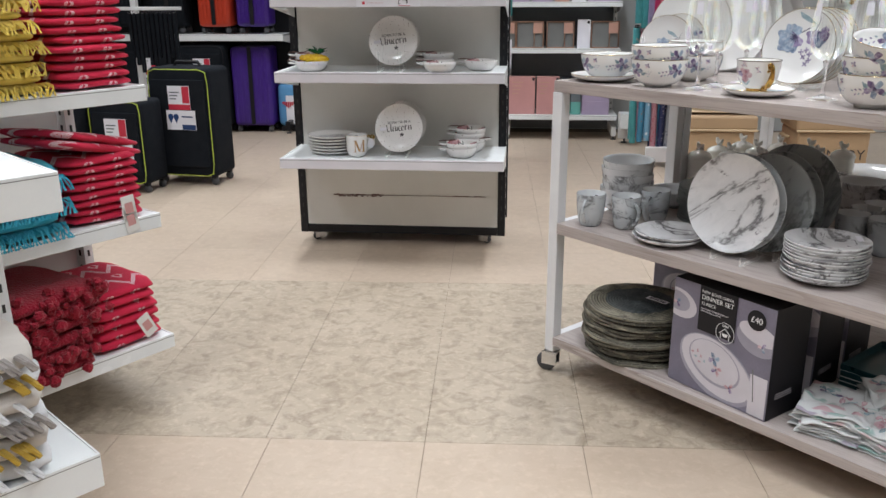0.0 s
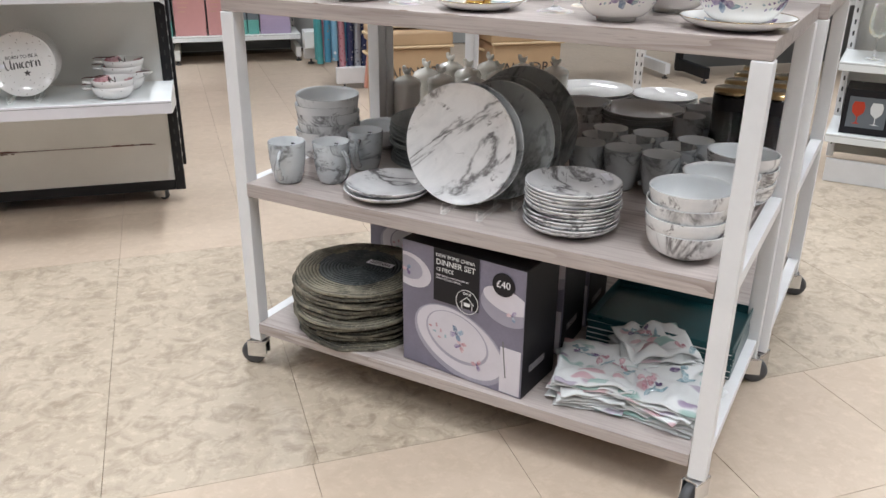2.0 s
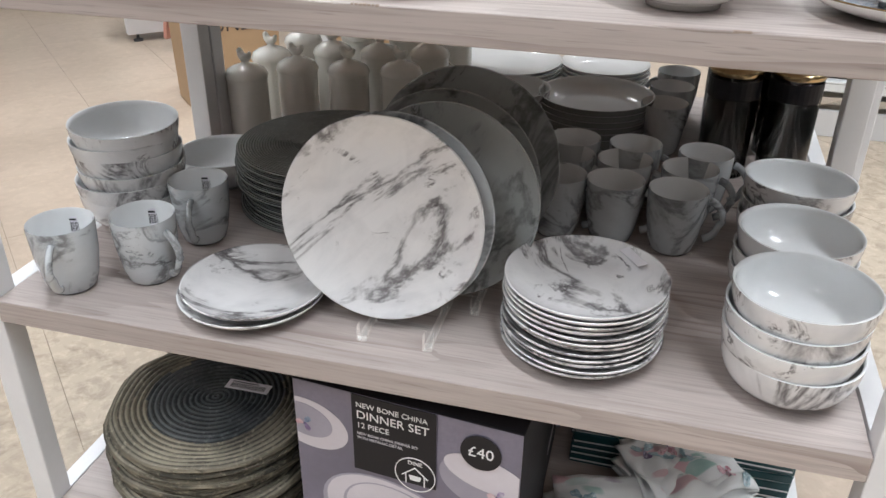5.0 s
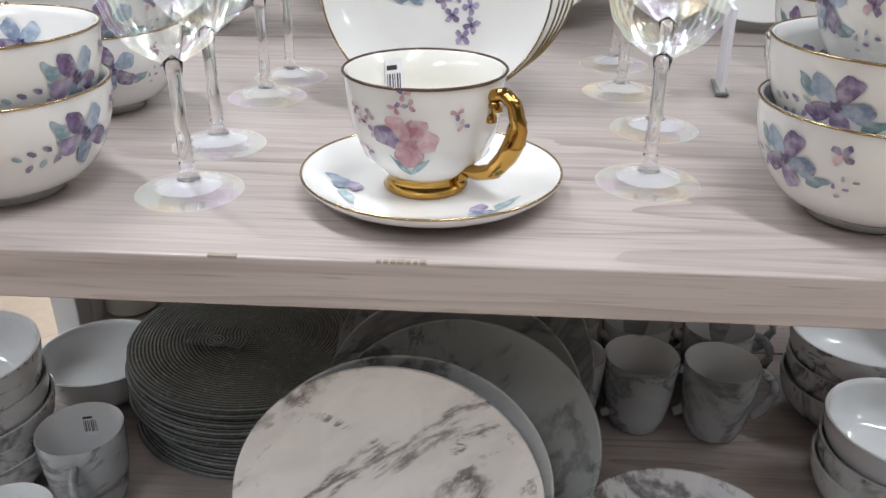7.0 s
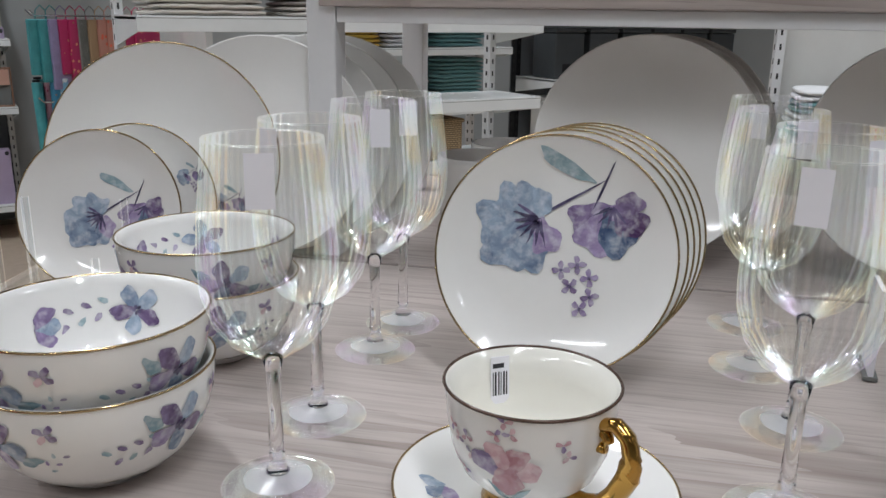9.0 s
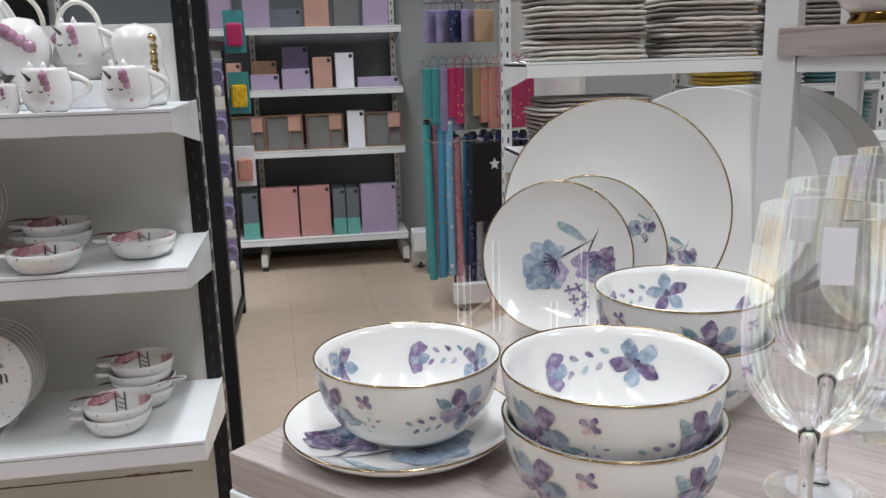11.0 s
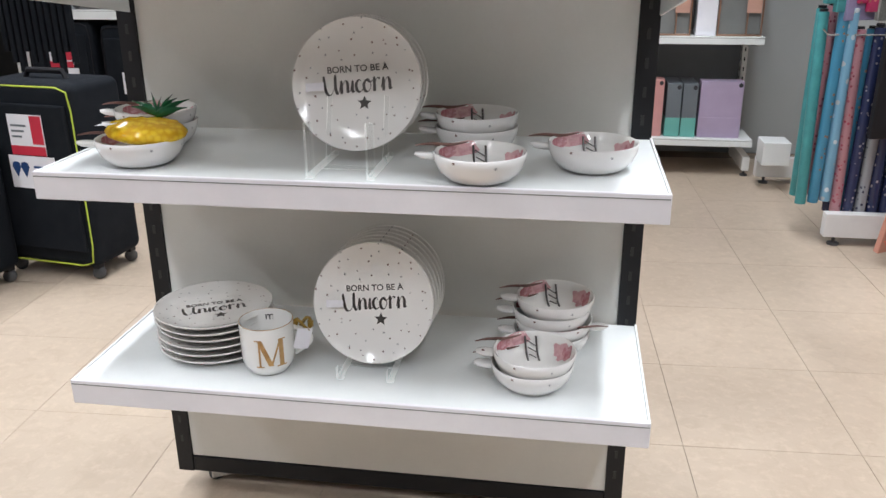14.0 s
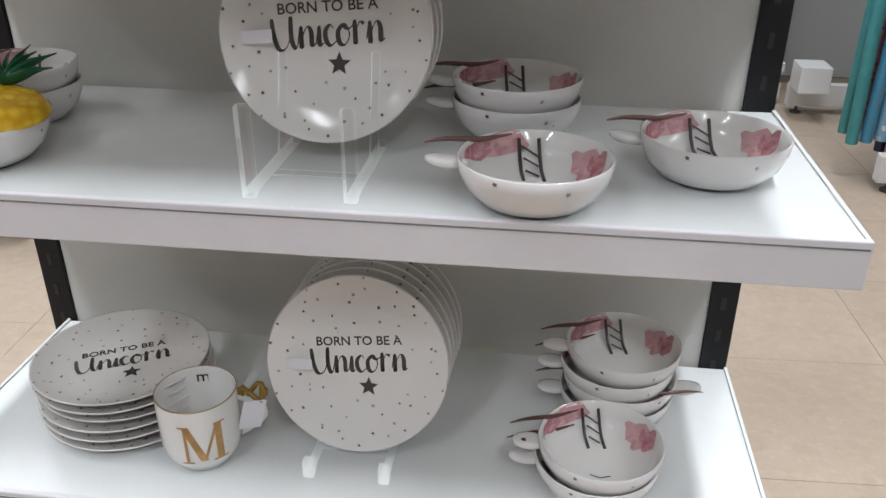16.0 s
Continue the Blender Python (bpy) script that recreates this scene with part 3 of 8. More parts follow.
def sprig(bm, surf, a, b, size, rot, kind=1, n=6):
    for i in range(n):
        t = i / n
        x, y = size * t, 0.16 * size * (1 if i % 2 else -1)
        blob(bm, surf, a + x * math.cos(rot) - y * math.sin(rot), b + x * math.sin(rot) + y * math.cos(rot), 0.11 * size, 0.06 * size, rot + (0.7 if i % 2 else -0.7), kind if i % 3 else 3, 0.3, 0.0002, 6)


# ---- pottery kinds, each built once at its own origin ----
def plate_prof(r, deep=1.0):
    top = [(0, 0.005), (0.58 * r, 0.005), (0.7 * r, 0.007 * deep), (0.9 * r, 0.015 * deep), (r - 0.002, 0.0205 * deep), (r, 0.0215 * deep)]
    low = [(r + 0.0005, 0.0195 * deep), (0.92 * r, 0.0115 * deep), (0.72 * r, 0.003), (0.6 * r, 0.0), (0.56 * r, 0.0), (0.54 * r, 0.0015), (0, 0.0015)]
    return top, low


def bowl_prof(r, h, foot=0.45, curve=0.5):
    out = [(foot * r, 0.0), (foot * r + 0.001, 0.006)]
    for i in range(1, 9):
        t = i / 8
        out.append((r * (foot + (1 - foot) * math.sin(t * math.pi / 2) ** (1 - 0.3 * curve)), 0.006 + (h - 0.006) * (1 - math.cos(t * math.pi / 2)) ** (0.85 + 0.2 * curve)))
    inn = [(max(0.0, x - 0.0032), max(z + 0.003, 0.009)) for x, z in out[2:]][::-1]
    inn[0] = (out[-1][0] - 0.0030, out[-1][1])
    return out, inn + [(0.25 * r, 0.0085), (0, 0.0085)]


def ring_line(prof_pt, mt, parent, r=0.0009, n=64):
    """A fine gilt line round a rim."""
    bm = bmesh.new()
    rr, z = prof_pt
    for k in range(n):
        a = 2 * math.pi * k / n
        for q in range(5):
            t = 2 * math.pi * q / 5
            bm.verts.new(((rr + r * math.cos(t)) * math.cos(a), (rr + r * math.cos(t)) * math.sin(a), z + r * math.sin(t)))
    bm.verts.ensure_lookup_table()
    for k in range(n):
        for q in range(5):
            j, p = (k + 1) % n, (q + 1) % 5
            bm.faces.new((bm.verts[k * 5 + q], bm.verts[j * 5 + q], bm.verts[j * 5 + p], bm.verts[k * 5 + p]))
    return part("rim_line", bm, mt, parent, "thin metallic rim line", True)


def inner_sticker(ob, r, z, ang, w=0.016, h=0.028):
    """A paper barcode inside the wall of a cup, facing its axis; ang in degrees round the cup's own axis."""
    a = math.radians(ang)
    return sticker(ob, pose(r * math.cos(a), r * math.sin(a), z, 0, 0, ang - 90) @ pose(0, 0, 0, 86, 0, 0), w, h)


AWAY = pose(0, 0, -50)


def make_plate(name, r, mt, label, rim=None, deep=1.0, m=AWAY, under=None):
    t = thing(name, m, label, "plate")
    top, low = plate_prof(r, deep)
    bm = lathe(top + low, 64)
    if under:
        bm.faces.ensure_lookup_table()
        for f in bm.faces:
            if f.normal.z < -0.1 or f.calc_center_median().z < 0.0045:
                f.material_index = 1
    part("dish", bm, [mt, under] if under else mt, t, "", True)
    if rim:
        ring_line((r, 0.0212 * deep), rim, t)
    return t


def make_bowl(name, r, h, mt, label, inner=None, rim=None, foot=0.45, curve=0.5, m=AWAY):
    t = thing(name, m, label, "bowl")
    out, inn = bowl_prof(r, h, foot, curve)
    bm = lathe([(0, 0.002), (foot * r - 0.004, 0.002), (foot * r - 0.004, 0.0)] + out, 56)
    part("outer_wall", bm, mt, t, "", True)
    part("inner_wall", lathe([out[-1]] + inn, 56), inner or mt, t, "", True)
    if rim:
        ring_line(out[-1], rim, t)
    return t, out, inn


def make_mug(name, r, h, mt, inner, label, m=AWAY):
    t = thing(name, m, label, "mug")
    out = [(0, 0.002), (0.62 * r, 0.002), (0.64 * r, 0.0), (0.72 * r, 0.004), (0.84 * r, 0.22 * h), (0.95 * r, 0.55 * h), (r, h * 0.97), (r - 0.0008, h)]
    part("wall", lathe(out, 40), mt, t, "", True)
    inn = [(r - 0.0008, h), (r - 0.003, h * 0.97), (0.95 * r - 0.0035, 0.55 * h), (0.8 * r - 0.003, 0.15 * h), (0.6 * r, 0.008), (0, 0.007)]
    part("inside", lathe(inn, 40), inner, t, "", True)
    pts = []
    for i in range(13):
        a = math.radians(78 - 156 * i / 12)
        pts.append((0.90 * r + 0.62 * r * math.cos(a) * (1.1 if i < 7 else 0.95), 0, 0.52 * h + 0.33 * h * math.sin(a)))
    part("handle", tube(bmesh.new(), pts, 0.0058, 8, 0.8), mt, t, "", True)
    return t


def tilt_pose(u, v, z, tilt, turn=0.0):
    """A dish stood on its edge, its face to -y of the given frame, leaning back."""
    return pose(u, v, z, 0, 0, turn) @ pose(0, 0, 0, 90 - tilt, 0, 0)


def make_stand(name, m, label, w=0.07, d=0.09, h=0.06, hook=0.022):
    t = thing(name, m, label, "plate stand")
    for sx in (-w / 2, w / 2):
        bm = bmesh.new()
        box(bm, sx - 0.004, sx + 0.004, -d * 0.35, d * 0.65, 0.0, 0.008, 0.001)
        box(bm, sx - 0.006, sx + 0.006, -d * 0.35, -d * 0.35 + 0.012, 0.0, hook, 0.001)
        box(bm, sx - 0.004, sx + 0.004, 0.0, 0.007, 0.0, h, 0.001, m=pose(0, d * 0.3, 0, -16))
        part("side_arm", bm, ACRYLIC, t)
    part("cross_bar", boxed(-w / 2 + 0.004, w / 2 - 0.004, 0.0, 0.006, 0.001, 0.007, 0.001), ACRYLIC, t)
    return t


def sticker(parent, m, w=0.028, h=0.02, bars=True, mt=None):
    p = part("price_sticker", boxed(-w / 2, w / 2, -h / 2, h / 2, 0, 0.0004), mt or PAPER, parent, "white paper price sticker", m=m)
    if bars:
        bm = bmesh.new()
        x = -w * 0.4
        k = 0
        while x < w * 0.4:
            b = (0.0006, 0.0012, 0.0009)[k % 3]
            box(bm, x, x + b, -h * 0.32, h * 0.18, 0.0004, 0.0006)
            x += b + (0.0008, 0.0012)[k % 2]
            k += 1
        box(bm, -w * 0.4, w * 0.2, h * 0.26, h * 0.36, 0.0004, 0.0006)
        part("barcode", bm, INK, p)
    return p


def caster(parent, x, y, turn=0.0, r=0.032):
    m = pose(x, y, 0, 0, 0, turn)
    c = part("caster", lathe([(0, -0.011), (r * 0.75, -0.011), (r, -0.008), (r, 0.008), (r * 0.75, 0.011), (0, 0.011)], 24), RUBBER, parent, "grey swivel caster wheel", True, m @ pose(0.018, 0, r, 90, 0, 0))
    fork = bmesh.new()
    box(fork, -0.02, 0.03, -0.018, -0.014, r - 0.006, 2 * r + 0.006, 0.001, m=m)
    box(fork, -0.02, 0.03, 0.014, 0.018, r - 0.006, 2 * r + 0.006, 0.001, m=m)
    box(fork, -0.022, 0.024, -0.018, 0.018, 2 * r + 0.002, 2 * r + 0.008, 0.001, m=m)
    lathe([(0, 2 * r + 0.006), (0.010, 2 * r + 0.006), (0.010, 2 * r + 0.022), (0, 2 * r + 0.022)], 12, fork, m=m)
    part("caster_fork", fork, CHROME, parent, "chrome caster fork")
    return c


# ---- room ----
def structure(name, bm, mt, label=""):
    ob = part(name, bm, mt, None)
    return tagged(ob, label, "", "", "structure")


X0, X1, Y0, Y1, ZC = -4.6, 6.4, -3.2, 7.55, 3.0
floor = structure("floor", boxed(X0, X1, Y0, Y1, -0.2, -0.003), GROUT, "beige vinyl tile floor with a mottled strip")
# ceiling is out of view, its grey chosen to lessen bounced light
structure("ceiling", boxed(X0, X1, Y0, Y1, ZC, ZC + 0.1), CEIL, "grey shop ceiling out of view")
structure("wall_north", boxed(X0, X1, Y1, Y1 + 0.15, 0, ZC), WALL, "grey painted shop wall")
structure("wall_south", boxed(X0, X1, Y0 - 0.15, Y0, 0, ZC), WALL, "grey painted shop wall")
structure("wall_west", boxed(X0 - 0.15, X0, Y0, Y1, 0, ZC), WALL, "grey painted shop wall")
structure("wall_east", boxed(X1, X1 + 0.15, Y0, Y1, 0, ZC), WALL, "grey painted shop wall")


def ceiling_light(x, y):
    t = thing("ceiling_light", pose(x, y, ZC), "white linear ceiling light fixture", "light", "ceiling lights")
    bm = bmesh.new()
    box(bm, -0.10, 0.10, -0.65, 0.65, -0.05, -0.002, 0.004)
    part("housing", bm, WHITE_METAL, t)
    ld = bpy.data.lights.new("tube_light", "AREA")
    ld.spread = radians(125)
    ld.shape, ld.size, ld.size_y, ld.energy, ld.color = "RECTANGLE", 0.12, 1.2, LAMP_W, (0.90, 0.945, 1.0)
    lo = new("tube_light", ld)
    lo.matrix_world = pose(x, y, ZC - 0.06)


for lx in (-2.6, -0.9, 0.8, 2.5, 4.4):
    for ly in (-1.0, 1.4, 3.6, 5.8):
        ceiling_light(lx, ly)

# ---- display tables ----
TM = pose(0.5048, 2.645, 0, 0, 0, -43.8)
TOP, MID, LOW = 0.932, 0.506, 0.13


def display_table(m, label, heights=(TOP, MID, LOW), w=1.165, d=0.585, thick=(0.033, 0.034, 0.028), turns=(200, 250, 160, 20), inset=0.0):
    t = thing("display_table", m, label, "display table", "display tables")
    lw = 0.036
    top = heights[0] - thick[0]
    for i, (x, y) in enumerate(((0, 0), (w - lw, 0), (inset, d - lw), (w - lw, d - lw))):
        part("leg", boxed(x, x + lw, y, y + lw, 0.075, top - 0.001, 0.002), WHITE_METAL, t)
        caster(t, x + lw / 2, y + lw / 2, turns[i])
    for k, (h, th) in enumerate(zip(heights, thick)):
        if k == 0:
            part("top_board", boxed(0.002, w - 0.002, 0.002, d - 0.001, h - th, h, 0.0015), ASH, t)
        else:
            part("shelf_board", boxed(lw + 0.001, w - lw - 0.001, -0.004, d - 0.002, h - th, h, 0.0015), ASH, t)
            part("shelf_rail", boxed(0.004, lw - 0.004, lw, d - lw, h - th, h - 0.004, 0.001), WHITE_METAL, t)
            part("shelf_rail", boxed(w - lw + 0.004, w - 0.004, lw, d - lw, h - th, h - 0.004, 0.001), WHITE_METAL, t)
    return t


TABLE = TM @ pose(-0.044, -0.003, 0, 0, 0, -0.8)
table = display_table(TABLE, "white metal display table on casters with pale ash shelves", inset=0.02)
display_table(TABLE @ pose(0.02, 0.591, 0), "white metal display table pushed against the back of another")
riser = thing("display_riser", TABLE @ pose(0.250, 0.600, TOP + 0.001), "white metal riser with pale ash boards standing on a table", "display riser")
for x, y in ((0, 0), (0.80, 0), (0, 0.42), (0.80, 0.42)):
    part("post", boxed(x, x + 0.036, y, y + 0.036, 0, 0.80, 0.002), WHITE_METAL, riser)
for z in (0.334, 0.71):
    part("board", boxed(0.018, 0.818, -0.006, 0.462, z - 0.032, z, 0.0015), ASH, riser)
    for y in (0.002, 0.424):
        part("rail", boxed(0.037, 0.799, y, y + 0.030, z - 0.050, z - 0.033, 0.001), WHITE_METAL, riser)

# chips in the laminate along the worn front edge
for cu, cw in ((0.432, 0.016), (0.537, 0.030), (0.22, 0.012), (0.88, 0.014)):
    bm = bmesh.new()
    for i in range(7):
        s = random.uniform(0.001, 0.0022)
        cx = cu + cw * (i / 7 - 0.5)
        box(bm, cx - s, cx + s, -0.0006, s * 1.4, TOP - s * 1.2, TOP + 0.0004, 0.0003, 1)
    part("edge_chip", bm, CHIP, table, "chipped laminate edge", m=pose(0.044, 0.0026, 0))


# ---- shelf gondola ----
def slots(bm, x, y0, y1, z0, z1, face, mi=0, step=0.05, w=0.006, hh=0.018):
    z = z0
    while z < z1:
        if face == "-y":
            box(bm, x - w / 2, x + w / 2, y0 - 0.0012, y0 + 0.001, z, z + hh, mi=mi)
        else:
            box(bm, x - 0.001, x + 0.0012, (y0 + y1) / 2 - w, (y0 + y1) / 2 + w, z, z + hh, mi=mi)
        z += step


def shelf_tray(parent, x0, x1, yb, yf, z, lip=0.042, mt=SHELF_WHITE, strip=LILAC_STRIP, th=0.012):
    s = part("shelf", boxed(x0, x1, yf + 0.003, yb, z - th, z, 0.002), mt, parent, "white enamelled steel shelf")
    bm = bmesh.new()
    box(bm, x0, x1, yf - 0.004, yf + 0.003, z - lip, z + 0.003, 0.0015)
    ps = part("price_strip", bm, strip, s, "white plastic shelf-edge strip")
    part("strip_groove", boxed(x0 + 0.002, x1 - 0.002, yf - 0.0044, yf - 0.0038, z - 0.0052, z - 0.0036), GREY_CHINA, ps, "dark line along the strip's top")
    for x in (x0, x1 - 0.004):
        bm = bmesh.new()
        vs = [bm.verts.new((xx, yy, zz)) for xx in (x, x + 0.004) for yy, zz in ((yf - 0.001, z - lip), (yf - 0.001, z + 0.002), (yb, z + 0.003), (yb, z - lip - 0.05))]
        a, b = vs[:4], vs[4:]
        bm.faces.new(a)
        bm.faces.new(b[::-1])
        for i in range(4):
            bm.faces.new((a[i], b[i], b[(i + 1) % 4], a[(i + 1) % 4]))
        part("shelf_bracket", bm, mt, s)
    return s


GX0, GX1, GY, GF = -0.700, 0.297, 4.015, 3.658
gondola = thing("shelf_gondola", pose(0, 0, 0), "white panelled shelf gondola in a black frame on casters", "shelf unit")
part("back_panel", boxed(GX0 + 0.036, GX1 - 0.032, GY + 0.004, GY + 0.022, 0.092, 1.335, 0.001), GREY_WHITE, gondola)
for x in (GX0, GX1 - 0.034):
    u = part("upright", boxed(x, x + 0.036, GY - 0.002, GY + 0.045, 0.052, 1.72, 0.001), BLACK_METAL, gondola)
    bm = bmesh.new()
    slots(bm, x + 0.018, GY - 0.002, 0, 0.13, 1.68, "-y")
    tagged(part("slot", bm, SLOT_BLACK, u), "", "", "", "stuff")
    bm = bmesh.new()
    slots(bm, x + 0.036, GY, GY + 0.045, 0.13, 1.68, "+x", step=0.052, w=0.005)
    tagged(part("slot", bm, SLOT_WHITE, u), "", "", "", "stuff")
bm = bmesh.new()
box(bm, GX0 + 0.037, GX1 - 0.035, GY, GY + 0.04, 0.052, 0.090, 0.002)
part("base_rail", bm, BLACK_METAL, gondola)
part("base_plinth", boxed(GX0 + 0.06, GX1 - 0.06, GY + 0.05, GY + 0.34, 0.058, 0.09, 0.003), BLACK_METAL, gondola)
part("back_panel", boxed(GX0 + 0.036, GX1 - 0.032, GY + 0.36, GY + 0.378, 0.118, 1.335, 0.001), GREY_WHITE, gondola)
for x in (GX0, GX1 - 0.034):
    part("upright", boxed(x, x + 0.036, GY + 0.34, GY + 0.385, 0.052, 1.72, 0.001), BLACK_METAL, gondola)
for cx, cy, ct in ((GX0 + 0.08, GY + 0.06, 210), (GX1 - 0.10, GY + 0.06, 330), (GX0 + 0.08, GY + 0.32, 200), (GX1 - 0.10, GY + 0.32, 20)):
    caster(gondola, cx, cy, ct, 0.018)
S2, S1, S0 = 0.486, 0.855, 1.162
for z in (S2, S1, S0):
    shelf_tray(gondola, GX0 + 0.026, GX1 + 0.003, GY - 0.003, GF, z)
# torn seam in the low panel
bm = bmesh.new()
x = -0.53
while x < 0.20:
    s = random.uniform(0.0008, 0.0022) if (x < -0.30 or x > 0.0) else 0.0006
    ln = random.uniform(0.006, 0.02)
    box(bm, x, x + ln, GY + 0.0015, GY + 0.0045, 0.242 - s, 0.242 + s * random.uniform(0.5, 3.0))
    x += ln * 0.9
for i in range(26):
    x = random.uniform(-0.50, -0.30)
    s = random.uniform(0.001, 0.003)
    box(bm, x - 2 * s, x + 2 * s, GY + 0.0015, GY + 0.0045, 0.236 - s, 0.236 + s)
part("torn_seam", bm, STAR_BROWN, gondola, "torn brown seam across the low panel")
# price ticket on the upper shelf
ticket = thing("price_ticket", pose(-0.178, GF - 0.006, S0 - 0.006), "white shelf price ticket reading four pounds", "price ticket")
part("card", boxed(-0.131, 0.131, -0.0015, 0, -0.036, 0.026), PAPER, ticket)
letters("price", "\u00a3", 0.026, INK, ticket, pose(0.045, -0.0018, -0.018, 90, 0, 0))
letters("price", "4", 0.052, INK, ticket, pose(0.072, -0.0018, -0.006, 90, 0, 0))
bm = bmesh.new()
box(bm, 0.04, 0.09, -0.0021, -0.0015, -0.032, -0.0305)
box(bm, -0.107, -0.096, -0.0021, -0.0015, -0.026, -0.015)
part("red_mark", bm, RED_INK, ticket)
bm = bmesh.new()
box(bm, -0.09, -0.02, -0.0021, -0.0015, -0.021, -0.0195)
box(bm, -0.08, -0.03, -0.0021, -0.0015, 0.013, 0.0145)
box(bm, -0.085, -0.025, -0.0021, -0.0015, 0.006, 0.0075)
part("print_line", bm, PINK_PETAL, ticket)

# ---- middle shelf of the near table: marble-print china ----
marble_bowl, mb_out, mb_in = make_bowl("bowl", 0.08, 0.062, MARBLE, "marble-print china bowl with a pale grey inside", BLUSH_CHINA, None, 0.46, 0.6)
low_bowl, lb_out, lb_in = make_bowl("bowl", 0.078, 0.058, MARBLE, "marble-print china bowl with a pale grey inside", BLUSH_CHINA, None, 0.5, 0.8)
marble_mug = make_mug("mug", 0.0440, 0.098, BLUE_MARBLE, BLUSH_CHINA, "marble-print china mug with a loop handle")
marble_side = make_plate("side_plate", 0.098, MARBLE, "marble-print china side plate in a stack", None, 1.0, under=CHINA)
marble_dinner = make_plate("dinner_plate", 0.130, MARBLE, "marble-print china dinner plate stood on edge", None, 0.9, under=BLUSH_CHINA)
marble_dark = make_plate("dinner_plate", 0.128, GREY_MARBLE, "grey-green marble-print dinner plate stood on edge", None, 0.9, under=GREY_CHINA)


marble_dinner_grey = make_plate("dinner_plate", 0.130, BLUE_MARBLE, "grey marble-print dinner plate stood on edge", None, 0.9, under=GREY_CHINA)
marble_charger = make_plate("dinner_plate", 0.134, GREY_MARBLE, "large grey-green marble-print plate stood on edge", None, 0.9, under=GREY_CHINA)


def put(ob, m, group="", label=""):
    c = copy_thing(ob, TM @ m)
    return tagged(c, label, "", group)


def stack(ob, u, v, z, n, step, group, wob=0.003, tilt=0.0):
    out = []
    for i in range(n):
        lean = pose(0, 0, 0, random.uniform(-tilt, tilt), random.uniform(-tilt, tilt), random.uniform(0, 360))
        out.append(put(ob, pose(u + random.uniform(-wob, wob), v + random.uniform(-wob, wob), z + i * step) @ lean, group))
    return out


Z = MID + 0.001
stack(marble_bowl, 0.046, 0.257, Z, 5, 0.0215, "stacked marble bowls", 0.003, 1.5)
put(marble_bowl, pose(0.046, 0.259, Z + 5 * 0.0215) @ pose(0, 0, 0, 2, 0, 40), "stacked marble bowls")
put(low_bowl, pose(0.105, 0.431, Z), "marble bowls")
for u, v, a in ((0.070, 0.056, -70), (0.161, 0.107, -20), (0.175, 0.232, -75)):
    mg = put(marble_mug, pose(u, v, Z, 0, 0, a), "marble mugs")
    inner_sticker(mg, 0.0395, 0.072, 105 - a)
for i, (u, v) in enumerate(((0.327, 0.086), (0.331, 0.090))):
    put(marble_side, pose(u, v, Z + 0.011 * i, 0, 0, 30 + 170 * i), "marble side plates")
side_stack = stack(marble_side, 0.764, 0.104, Z, 12, 0.0073, "stacked marble side plates", 0.003)
sticker(side_stack[-1], pose(-0.045, 0.06, 0.0215, 4, 0, 25), 0.045, 0.014, False)
# five dinner plates stood one behind the other
for k, (u, v, tlt, tn) in enumerate(((0.510, 0.106, 9, 0), (0.518, 0.122, 9, 2), (0.568, 0.185, 10, -2), (0.558, 0.238, 9, 2), (0.568, 0.305, 9, 0))):
    src = (marble_dinner, marble_dinner_grey, marble_dark, marble_dark, marble_charger)[k]
    c = put(src, pose(u, v, Z + 0.012 + (0.130, 0.130, 0.128, 0.128, 0.134)[k] * math.cos(math.radians(tlt)), 0, 0, tn) @ pose(0, 0, 0, 90 - tlt, 0, 0) @ pose(0, 0, 0, 0, 0, (222, 10, 70, 190, 250)[k]), "marble dinner plates")
for u, v in ((0.542, 0.075), (0.580, 0.170), (0.570, 0.270)):
    make_stand("plate_stand", TM @ pose(u, v, Z), "clear acrylic plate stand on a shelf", 0.085, 0.12, 0.07)
for i in range(3):
    for j in range(3):
        put(marble_mug, pose((0.690, 0.776, 0.868)[i] + (0.0, 0.012, 0.030)[j] * (0.2, 0.7, 1.4)[i], (0.403, 0.488, 0.562)[j] - 0.010 * (i == 2), Z, 0, 0, -12 + 8 * i - 6 * j), "marble mugs in rows")
stack(low_bowl, 1.000, 0.083, Z, 4, 0.026, "stacked marble bowls", 0.003, 1.0)
stack(low_bowl, 1.018, 0.270, Z, 3, 0.027, "stacked marble bowls", 0.003, 1.0)
stack(low_bowl, 1.038, 0.436, Z, 3, 0.030, "stacked marble bowls", 0.003, 2.0)

# grey woven placemats in a leaning pile
grey_mat = thing("placemat", AWAY, "round grey woven placemat in a pile", "placemat", "grey placemats")
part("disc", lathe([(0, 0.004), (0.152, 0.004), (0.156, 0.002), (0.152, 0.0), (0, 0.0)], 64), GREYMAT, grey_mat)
for i in range(16):
    put(grey_mat, pose(0.318 + random.uniform(-0.006, 0.006), 0.420 + random.uniform(-0.006, 0.006), Z + 0.0062 * i + (0.004 if i > 6 else 0) + (0.004 if i > 9 else 0)) @ pose(0, 0, 0, random.uniform(-1, 1), random.uniform(-1, 1), i * 37))
tag = thing("swing_tag", TM @ pose(0.275, 0.378, Z + 0.1135, 0, 0, -6), "plain grey card tag on a placemat", "tag")
part("card", boxed(-0.036, 0.036, -0.011, 0.011, 0, 0.0015), GREYMAT, tag)

